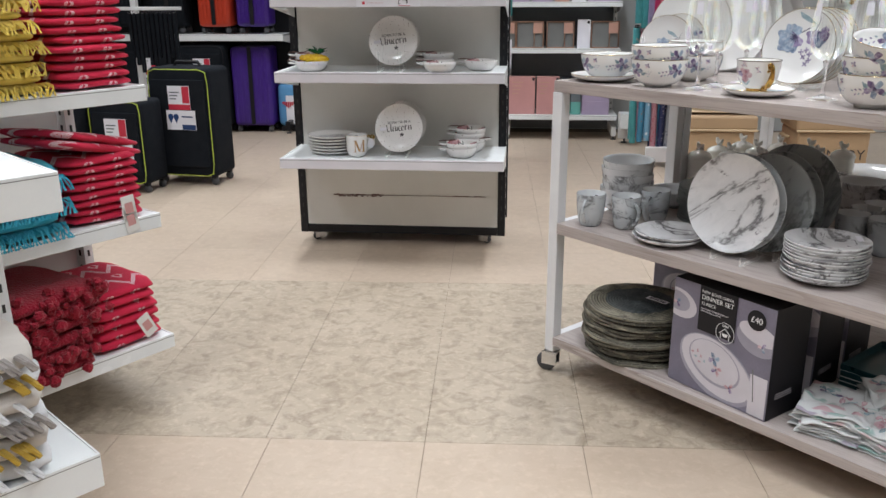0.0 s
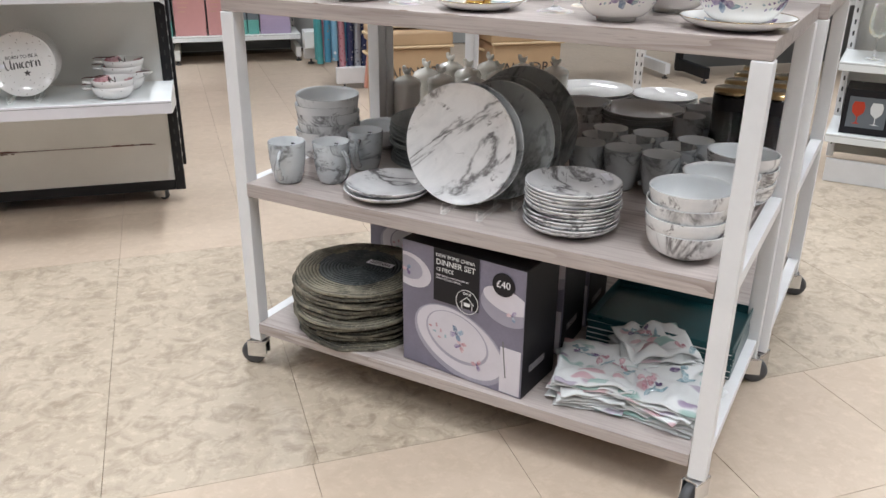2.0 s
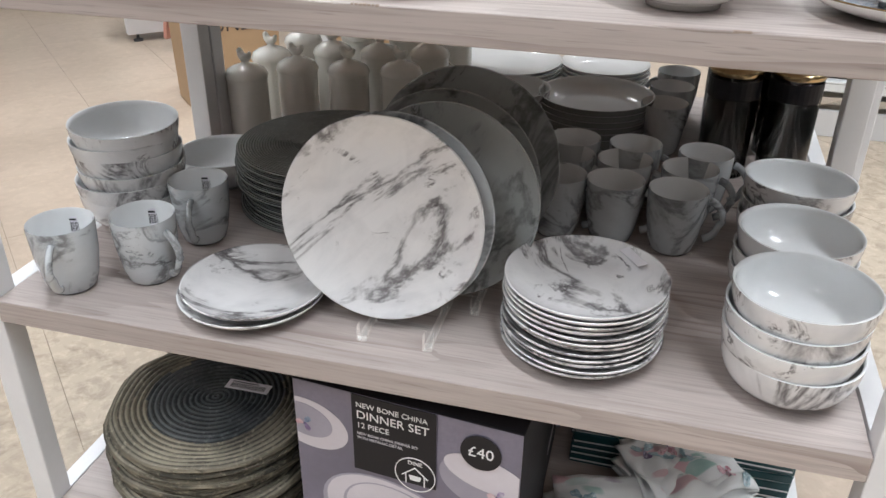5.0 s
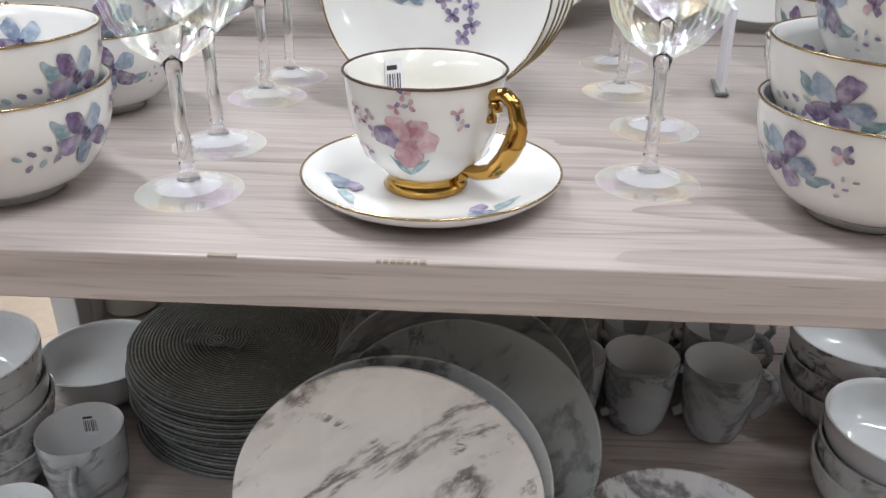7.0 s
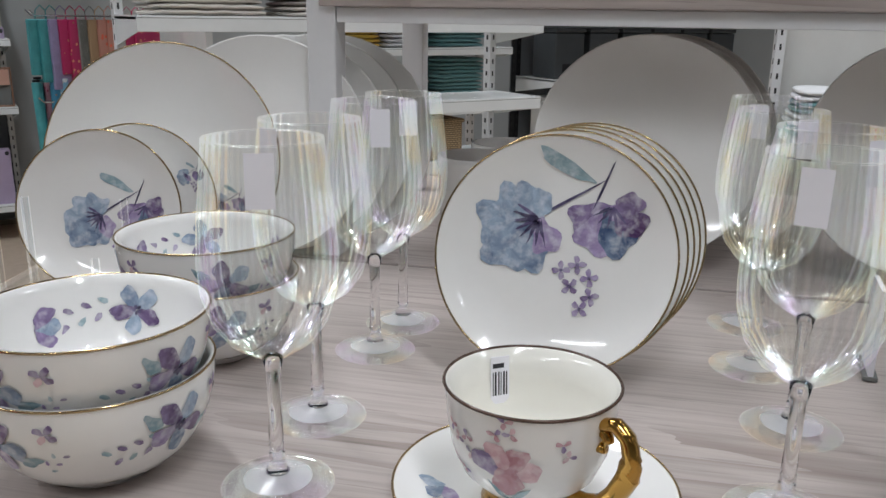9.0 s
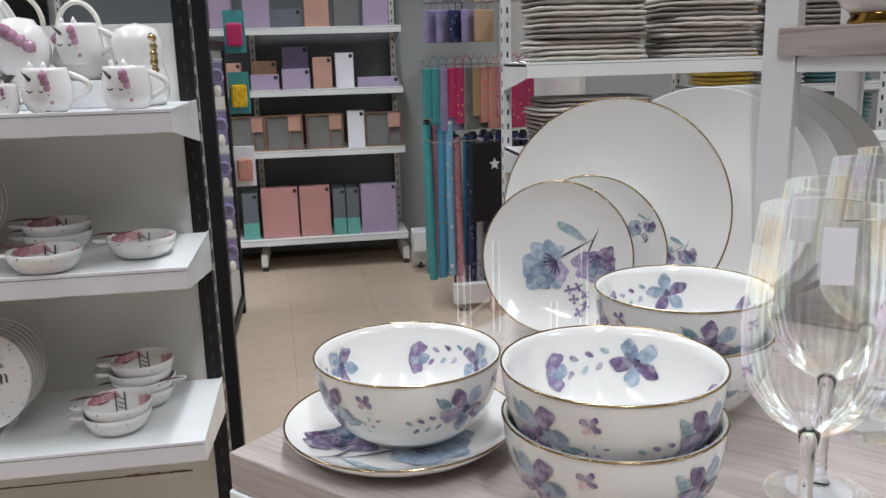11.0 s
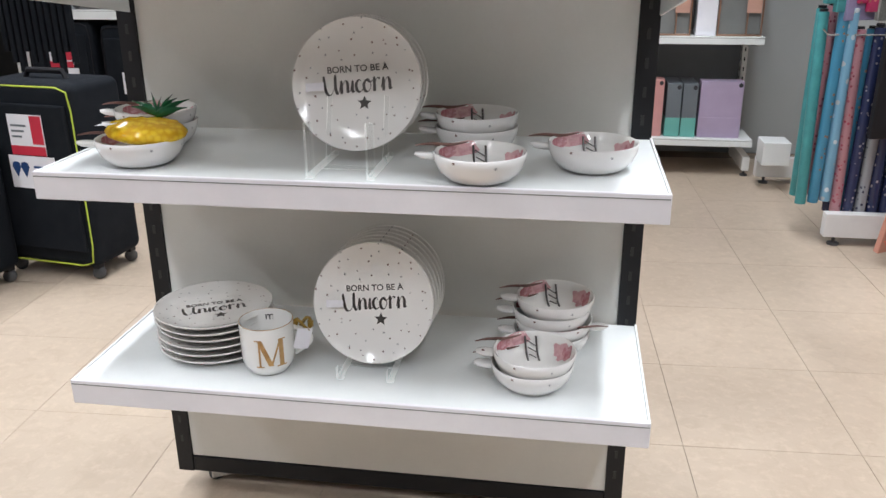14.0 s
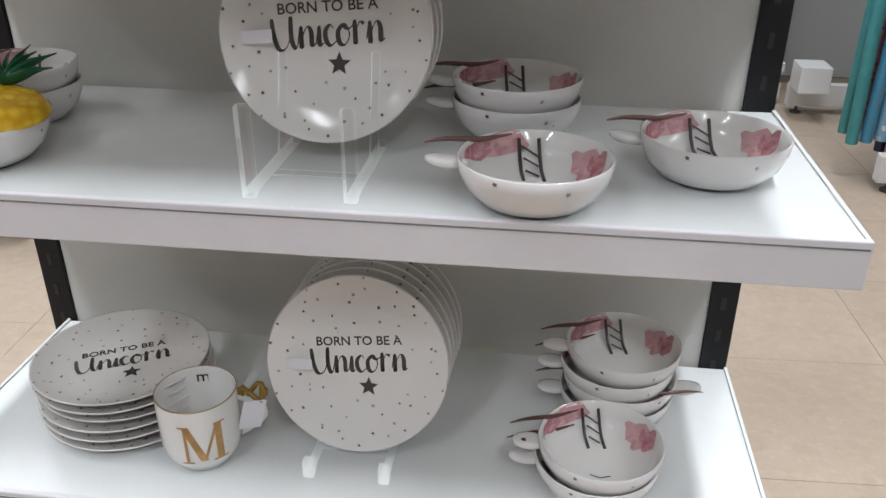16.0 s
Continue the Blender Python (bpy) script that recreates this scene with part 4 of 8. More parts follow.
# bird-lidded canisters on the table behind
canister = thing("canister", AWAY, "white ribbed ceramic canister with a bird knob lid", "canister", "bird canisters")
prof = [(0, 0), (0.044, 0), (0.047, 0.004)]
for i in range(16):
    prof += [(0.0475, 0.008 + 0.0066 * i), (0.0462, 0.0113 + 0.0066 * i)]
prof += [(0.0475, 0.118), (0.046, 0.125), (0.038, 0.129)]
part("jar", lathe(prof, 40), CREAM_CHINA, canister, "", True)
bm = lathe([(0.049, 0.122), (0.050, 0.127), (0.044, 0.137), (0.030, 0.144), (0.012, 0.149), (0.008, 0.153), (0, 0.154)], 40)
for i in range(36):
    a = i * math.pi / 18
    lathe([(0, -0.0022), (0.0018, -0.001), (0.0018, 0.001), (0, 0.0022)], 6, bm, m=pose(0.0485 * math.cos(a), 0.0485 * math.sin(a), 0.1265))
part("lid", bm, CREAM_CHINA, canister, "", True)
bm = bmesh.new()
tube(bm, [(-0.017, 0, 0.171), (-0.012, 0, 0.164), (-0.004, 0, 0.159), (0.006, 0, 0.160), (0.012, 0, 0.166), (0.016, 0, 0.171), (0.020, 0, 0.171)], lambda t: 0.0035 + 0.006 * math.sin(math.pi * min(1, t * 1.05)), 10)
lathe([(0, -0.008), (0.006, -0.005), (0.0075, 0), (0.006, 0.005), (0, 0.008)], 10, bm, m=pose(0.013, 0, 0.170))
part("bird_knob", bm, CREAM_CHINA, canister, "small bird-shaped knob", True)
for i, (u, v) in enumerate(((0.125, 0.575), (0.200, 0.635), (0.118, 0.685), (0.225, 0.745), (0.305, 0.640), (0.130, 0.800), (0.325, 0.755), (0.405, 0.660), (0.235, 0.860), (0.340, 0.875), (0.425, 0.780), (0.445, 0.890))):
    put(canister, pose(u - 0.072, 1.17 * v - 0.030, Z, 0, 0, 150 + 40 * random.random()) @ Matrix.Diagonal((0.83, 0.83, 1.0, 1)))
# dinner services behind: white plates, deep dishes, mugs and cutlery jars
white_big = make_plate("dinner_plate", 0.130, CHINA, "plain white china dinner plate", None, 1.0)
white_small = make_plate("side_plate", 0.098, CHINA, "plain white china side plate", None, 1.0)
white_deep, _, _ = make_bowl("deep_plate", 0.112, 0.040, GREY_CHINA, "grey stoneware deep plate", BLUSH_CHINA, None, 0.5, 0.9)
stack(white_big, 0.485, 1.030, Z, 9, 0.0085, "stacked white plates", 0.002)
stack(white_small, 0.705, 1.062, Z, 9, 0.0085, "stacked white plates", 0.002)
stack(white_deep, 0.707, 0.814, Z, 6, 0.0115, "stacked deep plates", 0.002)
stack(low_bowl, 0.544, 0.794, Z, 3, 0.022, "stacked marble bowls", 0.002)
for u, v in ((0.838, 0.790), (0.850, 0.900), (0.862, 1.010)):
    put(marble_mug, pose(u, v, Z, 0, 0, 200), "grey mugs in a row")
jar = thing("cutlery_jar", AWAY, "clear jar packed with steel cutlery under a dark band", "cutlery jar", "cutlery jars")
part("tub", lathe([(0, 0), (0.042, 0), (0.043, 0.003), (0.044, 0.19), (0.042, 0.19), (0.041, 0.005), (0, 0.005)], 32), glassy("jar_plastic", (0.8, 0.82, 0.82), 0.05), jar, "", True)
part("band", lathe([(0.0447, 0.145), (0.0447, 0.178)], 32), MATTE_BLACK, jar)
part("lid", lathe([(0, 0.196), (0.043, 0.196), (0.0455, 0.192), (0.0455, 0.185), (0.0435, 0.184)], 32), GOLD_LINE, jar, "pale metal lid", True)
for i in range(9):
    a, rr = i * 0.7, 0.026 if i else 0.0
    fk = bmesh.new()
    lathe([(0, 0.01), (0.0035, 0.012), (0.003, 0.11), (0.009, 0.13), (0.0105, 0.15), (0.007, 0.172), (0, 0.178)], 8, fk, m=pose(rr * math.cos(a), rr * math.sin(a), 0, 4 * math.sin(a), 4 * math.cos(a), 40 * i))
    part("spoon", fk, CHROME, jar, "", True)
for u, v in ((0.950, 0.725), (1.052, 0.735), (0.955, 0.835), (1.055, 0.850), (0.960, 0.945), (1.060, 0.960), (0.965, 1.055)):
    put(jar, pose(u, v, Z, 0, 0, random.uniform(0, 90)))

# ---- bottom shelf: seagrass mats, dinner set boxes, napkins, trays ----
Z = LOW + 0.001
mat_a = thing("placemat", AWAY, "round dyed seagrass placemat in a pile", "placemat", "seagrass placemats")
prof, r = [(0, 0.011)], 0.009
while r < 0.155:
    prof += [(r - 0.0035, 0.0125), (r, 0.010)]
    r += 0.0085
prof += [(0.160, 0.008), (0.160, 0.003), (0.155, 0.0), (0, 0.0)]
bm = lathe(prof, 72)
for v in bm.verts:
    rr = v.co.xy.length
    w = 1 + 0.030 * noise.noise(Vector((v.co.x * 32, v.co.y * 32, 3)))
    v.co.x, v.co.y = v.co.x * w, v.co.y * w
    v.co.z += 0.0055 * noise.noise(Vector((v.co.x * 12, v.co.y * 12, 0)))
for f in bm.faces:
    f.material_index = 1 if f.calc_center_median().xy.length < 0.105 else 0
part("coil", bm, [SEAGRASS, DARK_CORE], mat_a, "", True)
mats = []
for i in range(13):
    mats.append(put(mat_a, pose(0.212 + random.uniform(-0.016, 0.016), 0.135 + random.uniform(-0.014, 0.014), Z + 0.0118 * i) @ pose(0, 0, 0, random.uniform(-1.8, 1.8), random.uniform(-1.8, 1.8), i * 53)))
tg = thing("paper_tag", TM @ pose(0.258, 0.160, Z + 0.0118 * 12 + 0.0165, 0, 0, 0), "white paper barcode tag on a placemat", "tag")
sticker(tg, pose(0, 0, 0), 0.072, 0.022)


def dinner_box(m):
    t = thing("dinner_set_box", m, "black and lilac dinner set carton with printed china", "box", "dinner set boxes")
    w, d, h = 0.317, 0.150, 0.305
    part("carton", boxed(0, w, 0, d, 0, h, 0.0015), MATTE_BLACK, t)
    p = part("front_picture", boxed(0.001, w - 0.001, -0.0012, -0.0002, 0.001, h - 0.001), LILAC_CARD, t, "lilac grey photograph of floral plates")

    def disc(x, z, rx, rz, mt, y, rot=0.0, name="printed_plate"):
        bm = bmesh.new()
        pts = []
        for i in range(40):
            a = 2 * math.pi * i / 40
            px, pz = rx * math.cos(a), rz * math.sin(a)
            qx, qz = x + px * math.cos(rot) - pz * math.sin(rot), z + px * math.sin(rot) + pz * math.cos(rot)
            pts.append((min(max(qx, 0.002), w - 0.002), min(max(qz, 0.002), h - 0.002)))
        a, b = [[bm.verts.new((x2, yy, z2)) for x2, z2 in pts] for yy in (y, y + 0.0002)]
        bm.faces.new(a)
        for i in range(40):
            bm.faces.new((a[i], b[i], b[(i + 1) % 40], a[(i + 1) % 40]))
        return part(name, bm, mt, p)

    disc(0.155, 0.085, 0.125, 0.080, PRINT_SHADE, -0.0020, -0.35)
    disc(0.155, 0.090, 0.118, 0.072, PRINT_WHITE, -0.0024, -0.35)
    disc(0.150, 0.100, 0.085, 0.058, PRINT_SHADE, -0.0028, -0.3)
    disc(0.150, 0.103, 0.080, 0.053, PRINT_WHITE, -0.0032, -0.3)
    disc(0.02, 0.235, 0.060, 0.040, PRINT_WHITE, -0.0020, -0.2)
    disc(0.015, 0.240, 0.042, 0.027, PRINT_SHADE, -0.0024, -0.2)
    disc(0.270, 0.210, 0.062, 0.042, PRINT_SHADE, -0.0020, -0.2)
    disc(0.272, 0.226, 0.058, 0.026, PRINT_WHITE, -0.0024, -0.2)
    bm = bmesh.new()
    flat = Surface([(0, 0), (1, 0)], False, 0.0)
    bloom(bm, flat, 0.150, 0.112, 0.018, 0.4, (0, 0, 1, 0))
    bloom(bm, flat, 0.160, 0.085, 0.016, 2.0, (2, 1, 2, 2))
    bloom(bm, flat, 0.205, 0.050, 0.014, 1.0, (2, 2, 1))
    sprig(bm, flat, 0.115, 0.09, 0.05, 2.4, 2)
    bloom(bm, flat, 0.016, 0.235, 0.013, 1.0, (0, 2, 1))
    bloom(bm, flat, 0.288, 0.196, 0.013, 1.0, (1, 2, 0))
    bmesh.ops.transform(bm, matrix=pose(0, -0.0036, 0, 90, 0, 0), verts=bm.verts[:])
    part("printed_flowers", bm, FLORA, p)
    bm = bmesh.new()
    box(bm, 0.262, 0.312, -0.0022, -0.0014, 0.004, 0.115, m=pose(0.0, 0, 0, 0, 0, 0))
    part("printed_napkin", bm, PRINT_WHITE, p)
    bm = bmesh.new()
    box(bm, 0.278, 0.281, -0.0026, -0.0022, 0.012, 0.10, m=pose(0.0, 0, 0, 0, -6, 0))
    part("printed_knife", bm, GREY_CHINA, p)
    lab = part("label_panel", boxed(0.088, 0.205, -0.0044, -0.0036, 0.180, 0.306), MATTE_BLACK, p, "black label panel")
    letters("lettering", "NEW BONE CHINA", 0.0115, WHITE_INK, lab, pose(0.094, -0.0046, 0.290, 90, 0, 0), align="LEFT")
    letters("lettering", "DINNER SET", 0.0185, WHITE_INK, lab, pose(0.094, -0.0046, 0.274, 90, 0, 0), align="LEFT")
    letters("lettering", "12 PIECE", 0.0125, WHITE_INK, lab, pose(0.094, -0.0046, 0.257, 90, 0, 0), align="LEFT")
    letters("lettering", "NEW BONE CHINA DINNER SET", 0.0060, PALE_INK, lab, pose(0.094, -0.0046, 0.243, 90, 0, 0), align="LEFT")
    letters("lettering", "WITH METALLIC DETAIL", 0.0060, PALE_INK, lab, pose(0.094, -0.0046, 0.236, 90, 0, 0), align="LEFT")
    bm = bmesh.new()
    for i in range(32):
        a = 2 * math.pi * i / 32
        box(bm, -0.003, 0.003, -0.0004, 0.0004, -0.0006, 0.0006, m=pose(0.176 + 0.028 * math.cos(a), -0.0048, 0.197 + 0.028 * math.sin(a), 0, -math.degrees(a) + 90, 0))
    for (xa, za), (xb, zb) in (((0.158, 0.193), (0.176, 0.209)), ((0.176, 0.209), (0.194, 0.193)), ((0.163, 0.196), (0.163, 0.180)), ((0.189, 0.196), (0.189, 0.180))):
        tube(bm, [(xa, -0.0048, za), (xb, -0.0048, zb)], 0.0009, 5)
    lathe([(0, 0), (0.009, 0), (0.007, -0.008), (0, -0.009)], 12, bm, m=pose(0.176, -0.0048, 0.195) @ Matrix.Diagonal((1, 0.04, 1, 1)))
    part("house_mark", bm, WHITE_INK, lab)
    letters("lettering", "DINE", 0.009, WHITE_INK, lab, pose(0.176, -0.0047, 0.216, 90, 0, 0))
    pr = part("price_spot", lathe([(0, 0), (0.027, 0), (0.027, 0.0006), (0, 0.0006)], 40), MATTE_BLACK, p, "round black price spot", m=pose(0.264, -0.0030, 0.262, 90, 0, 0))
    letters("lettering", "\u00a340", 0.023, WHITE_INK, pr, pose(0, 0, 0.0010))
    bm = bmesh.new()
    for z in (0.055, 0.061, 0.067):
        box(bm, w - 0.0002, w + 0.0006, 0.03, 0.10, z, z + 0.0015)
    part("side_print", bm, PALE_INK, t)
    return t


dinner_box(TM @ pose(0.402, 0.028, Z, 0, 0, -5.9))
for u, v in ((0.408, 0.215), (0.415, 0.380)):
    dinner_box(TM @ pose(u, v, Z))
dinner_box(TM @ pose(0.075, 0.396, Z, 0, 0, 0))


def napkin_pile(m, n, w, d, seed, label):
    t = thing("napkin_pile", m, label, "napkins", "floral napkins")
    for i in range(n):
        rnd = random.Random(seed + i)
        bm = bmesh.new()
        ca, sa = math.cos(rnd.uniform(-0.3, 0.3)), math.sin(rnd.uniform(-0.25, 0.25))
        bmesh.ops.create_grid(bm, x_segments=20, y_segments=20, size=0.5)
        for v in bm.verts:
            x, y = v.co.x * w, v.co.y * d
            k = noise.noise(Vector((x * 18 + seed, y * 18 + i * 0.4, seed)))
            drop = 0.22 * max(0.0, abs(v.co.x) - 0.25) ** 1.3 + 0.18 * max(0.0, -v.co.y - 0.2) ** 1.3
            v.co = (x * ca - y * sa, x * sa + y * ca, 0.0075 * i + 0.026 * (abs(k) + 0.18 * noise.noise(Vector((x * 32, y * 32, seed + i)))) * (i + 2) / n - 0.10 * drop * (i + 2) / n + 0.004)
            v.co.z = max(v.co.z, 0.0015 * i + 0.001)
        sk = bmesh.ops.solidify(bm, geom=bm.faces[:], thickness=0.0025)
        for f in bm.faces:
            f.smooth = True
        nap = part("napkin", bm, PRINTED_COTTON, t)
        if i == n - 1:
            top = [(v.co.x, v.co.y, v.co.z) for v in nap.data.vertices]
            arr = np.array(top)

            def lay(a, b, lift=0.0, arr=arr):
                q = ((arr[:, 0] - a) ** 2 + (arr[:, 1] - b) ** 2).argsort()[:3]
                return Vector((a, b, float(arr[q, 2].max()) + 0.0012 + lift))

            fl = bmesh.new()
            for j in range(3):
                a, b = rnd.uniform(-0.34, 0.34) * w, rnd.uniform(-0.36, 0.36) * d
                bloom(fl, lay, a, b, rnd.uniform(0.014, 0.024), rnd.uniform(0, 6), ((2, 2, 2), (2, 1, 2), (3, 3, 1))[j % 3], False)
                blob(fl, lay, a + 0.02, b - 0.02, 0.022, 0.006, rnd.uniform(0, 3), 3, 0.1, 0.0002)
            part("print", fl, FLORA, nap)
    return t


napkin_pile(TM @ pose(0.845, 0.120, Z, 0, 0, 12), 9, 0.17, 0.19, 3, "crumpled pile of white cotton napkins printed with flowers")
napkin_pile(TM @ pose(0.985, 0.135, Z, 0, 0, -8), 8, 0.20, 0.20, 11, "crumpled pile of white cotton napkins printed with flowers")
napkin_pile(TM @ pose(0.935, 0.250, Z + 0.045, 0, 0, 30), 5, 0.16, 0.15, 23, "folded white napkin leaning on a stack of trays")
tray = thing("serving_tray", AWAY, "dark teal melamine serving tray", "tray", "teal trays")
bm = bmesh.new()
box(bm, -0.172, 0.172, -0.122, 0.122, 0.0, 0.024, 0.003)
top = max(bm.faces, key=lambda f: f.normal.z * f.calc_area())
bmesh.ops.inset_region(bm, faces=[top], thickness=0.006)
for v in top.verts:
    v.co.z = 0.004
part("tray_body", bm, TEAL_TRAY, tray)
part("rim", boxed(-0.17, 0.17, -0.1225, -0.1212, 0.006, 0.009), WHITE_METAL, tray)
for i in range(5):
    put(tray, pose(0.930, 0.420, Z + 0.0145 * i, 0, 0, random.uniform(-2, 2)))

# ---- table top: floral bone china and stemware ----
Z = TOP + 0.001


def floral_outside(t, out, seed, n=4, size=0.0195, kinds=(0, 1, 1, 0, 1)):
    """Flowers and sprigs printed round the outside of a bowl."""
    s = Surface(out, True)
    s.mid = out[-1][0] * 0.92
    rnd = random.Random(seed)
    ln = s.s[-1]
    for i in range(n):
        bm = bmesh.new()
        a = 2 * math.pi * s.mid * (i + 0.15) / n
        bloom(bm, s, a, ln * 0.70, size, rnd.uniform(0, 6), kinds)
        sprig(bm, s, a - size * 0.9, ln * 0.64, size * 1.6, 3.3, 1, 7)
        blob(bm, s, a - size * 0.95, ln * 0.80, size * 0.42, size * 0.2, 2.3, 3)
        blob(bm, s, a + size * 1.1, ln * 0.60, size * 0.42, size * 0.2, 0.3, 3)
        bloom(bm, s, a + size * 1.75, ln * 0.84, size * 0.34, 1.0, (1, 1, 2, 1), False)
        sprig(bm, s, a + size * 1.6, ln * 0.55, size * 1.0, 0.9, 1, 5)
        part("flower_spray", bm, FLORA, t, "watercolour flowers in blue and violet")


def floral_inside(t, inn, seed, n=3, size=0.022):
    s = Surface(inn, True, 0.0006)
    s.mid = inn[0][0] * 0.9
    rnd = random.Random(seed)
    for i in range(n):
        bm = bmesh.new()
        a = 2 * math.pi * s.mid * (i / n + 0.1)
        bloom(bm, s, a, 0.026, size * 0.8, rnd.uniform(0, 6), (0, 1, 0, 0, 1))
        sprig(bm, s, a + size, 0.024, size * 1.6, 0.2, 1, 6)
        bloom(bm, s, a + size * 3.2, 0.030, size * 0.8, 2.2, (1, 0, 1), False, 2.4)
        part("inner_spray", bm, FLORA, t)


def floral_bowl(seed, r=0.0755, h=0.073, label="white bone china bowl with violet flowers and a gold rim"):
    t, out, inn = make_bowl("bowl", r, h, CHINA, label, CHINA, GOLD_LINE, 0.47, 0.35)
    floral_outside(t, out, seed)
    floral_inside(t, inn, seed)
    tagged(t, "", "", "floral bowls")
    return t


def spray(bm, s, x, y, k):
    """The large plate spray: a blue flower, a violet flower, leaves and a small stem."""
    # blue poppy: a fan of ragged petals below its dark heart
    for i, (a, ln, kd) in enumerate(((2.75, 0.26, 0), (3.35, 0.33, 0), (3.95, 0.34, 0), (4.5, 0.27, 0), (5.1, 0.19, 1), (2.2, 0.20, 0), (1.5, 0.15, 0))):
        blob(bm, s, x - 0.10 * k + 0.62 * ln * k * math.cos(a), y + 0.12 * k + 0.62 * ln * k * math.sin(a), 0.62 * ln * k, 0.46 * ln * k, a + math.pi, kd, 0.22, 0.0001 * (i + 1), 26)
    for i in range(8):
        a = 2.6 + 0.34 * i
        blob(bm, s, x - 0.10 * k + 0.09 * k * math.cos(a), y + 0.12 * k + 0.09 * k * math.sin(a), 0.085 * k, 0.012 * k, a, 4, 0.4, 0.001, 8)
    # mauve poppy
    for i, (a, ln, kd) in enumerate(((3.7, 0.24, 1), (4.3, 0.27, 1), (4.9, 0.25, 0), (5.6, 0.20, 1), (0.2, 0.15, 1))):
        blob(bm, s, x + 0.36 * k + 0.62 * ln * k * math.cos(a), y + 0.22 * k + 0.62 * ln * k * math.sin(a), 0.62 * ln * k, 0.46 * ln * k, a + math.pi, kd, 0.20, 0.0001 * (i + 1), 26)
    for i in range(5):
        a = 3.6 + 0.45 * i
        blob(bm, s, x + 0.36 * k + 0.07 * k * math.cos(a), y + 0.22 * k + 0.07 * k * math.sin(a), 0.07 * k, 0.010 * k, a, 4, 0.4, 0.001, 8)
    # stems, leaves and a sprig of small blooms
    blob(bm, s, x + 0.10 * k, y + 0.26 * k, 0.24 * k, 0.009 * k, 0.55, 4, 0.1, 0.0006)
    blob(bm, s, x + 0.30 * k, y + 0.36 * k, 0.16 * k, 0.008 * k, 1.2, 4, 0.1, 0.0006)
    blob(bm, s, x + 0.06 * k, y + 0.46 * k, 0.20 * k, 0.045 * k, -0.5, 3, 0.15, 0.0003)
    for px, py in ((0.16, -0.16), (0.24, -0.24), (0.12, -0.30), (0.25, -0.36), (0.06, -0.20), (0.19, -0.44)):
        bloom(bm, s, x + px * k, y + py * k, 0.055 * k, random.uniform(0, 6), (1, 1, 1, 1), True)


def floral_plate(name, r, label, where, k, rim=GOLD_LINE):
    t = make_plate(name, r, CHINA, label, rim, 0.9)
    top, low = plate_prof(r, 0.9)
    s = Surface(top, False, 0.0006)
    bm = bmesh.new()
    spray(bm, s, where[0], where[1], k)
    part("printed_spray", bm, FLORA, t, "watercolour spray of blue and violet flowers")
    return t


bowl_a = floral_bowl(4)
bowl_b = floral_bowl(9, 0.0765, 0.071)
saucer = make_plate("saucer", 0.087, CHINA, "white bone china saucer with a gold rim", GOLD_LINE, 0.85)
s = Surface(plate_prof(0.087, 0.85)[0], False, 0.0006)
for i in range(3):
    bm = bmesh.new()
    a = 2.1 * i + 2.6
    bloom(bm, s, 0.055 * math.cos(a), 0.055 * math.sin(a), 0.016, a, (0, 0, 1), False, 3.0)
    blob(bm, s, 0.060 * math.cos(a + 0.5), 0.060 * math.sin(a + 0.5), 0.014, 0.004, a + 2.0, 3)
    part("printed_flower", bm, FLORA, saucer)
side_fl = floral_plate("side_plate", 0.097, "white bone china side plate with a blue and violet flower spray", (-0.002, 0.014), 0.128)
under_fl = floral_plate("side_plate", 0.099, "white bone china side plate with a gold rim", (0.055, 0.03), 0.03)
left_side = floral_plate("side_plate", 0.085, "white bone china side plate with a blue and violet flower spray", (0.008, -0.016), 0.100)
left_under = floral_plate("side_plate", 0.087, "white bone china side plate with a gold rim", (0.055, 0.03), 0.03)
left_dinner = floral_plate("dinner_plate", 0.130, "white bone china dinner plate with a gold rim and small flowers", (0.07, -0.05), 0.045)
dinner_fl = floral_plate("dinner_plate", 0.134, "white bone china dinner plate with a gold rim and small flowers", (0.08, -0.06), 0.05)
white_char = make_plate("dinner_plate", 0.134, CHINA, "plain white china dinner plate stood on edge", None, 0.9)


def stand_plate(src, u, v, z, r, tlt, tn=0.0, spin=0.0, group=""):
    return put(src, pose(u, v, z + r * math.cos(math.radians(tlt)), 0, 0, tn) @ pose(0, 0, 0, 90 - tlt, 0, 0) @ pose(0, 0, 0, 0, 0, spin), group)


# cup and saucer with a gold handle
put(saucer, pose(0.546, 0.095, Z, 0, 0, 30), "cup and saucer", "white bone china saucer with a gold rim under a teacup")
cup = thing("teacup", TM @ pose(0.542, 0.095, Z + 0.0052, 0, 0, -33), "white bone china teacup with pink flowers and gold handle", "cup")
cp = [(0.0265, 0.012), (0.030, 0.015), (0.041, 0.026), (0.0475, 0.042), (0.0505, 0.060), (0.0525, 0.080)]
part("wall", lathe([(0, 0.012)] + cp, 56), CHINA, cup, "", True)
part("inside", lathe([cp[-1], (0.050, 0.0795), (0.0475, 0.060), (0.0445, 0.042), (0.038, 0.028), (0.022, 0.019), (0, 0.018)], 56), CREAM_CHINA, cup, "", True)
ring_line(cp[-1], BROWN_LINE, cup, 0.0011)
part("foot", lathe([(0, 0.0), (0.027, 0.0), (0.0285, 0.002), (0.0255, 0.006), (0.0245, 0.010), (0.0268, 0.0125), (0, 0.013)], 48), GOLD, cup, "polished gold foot", True)
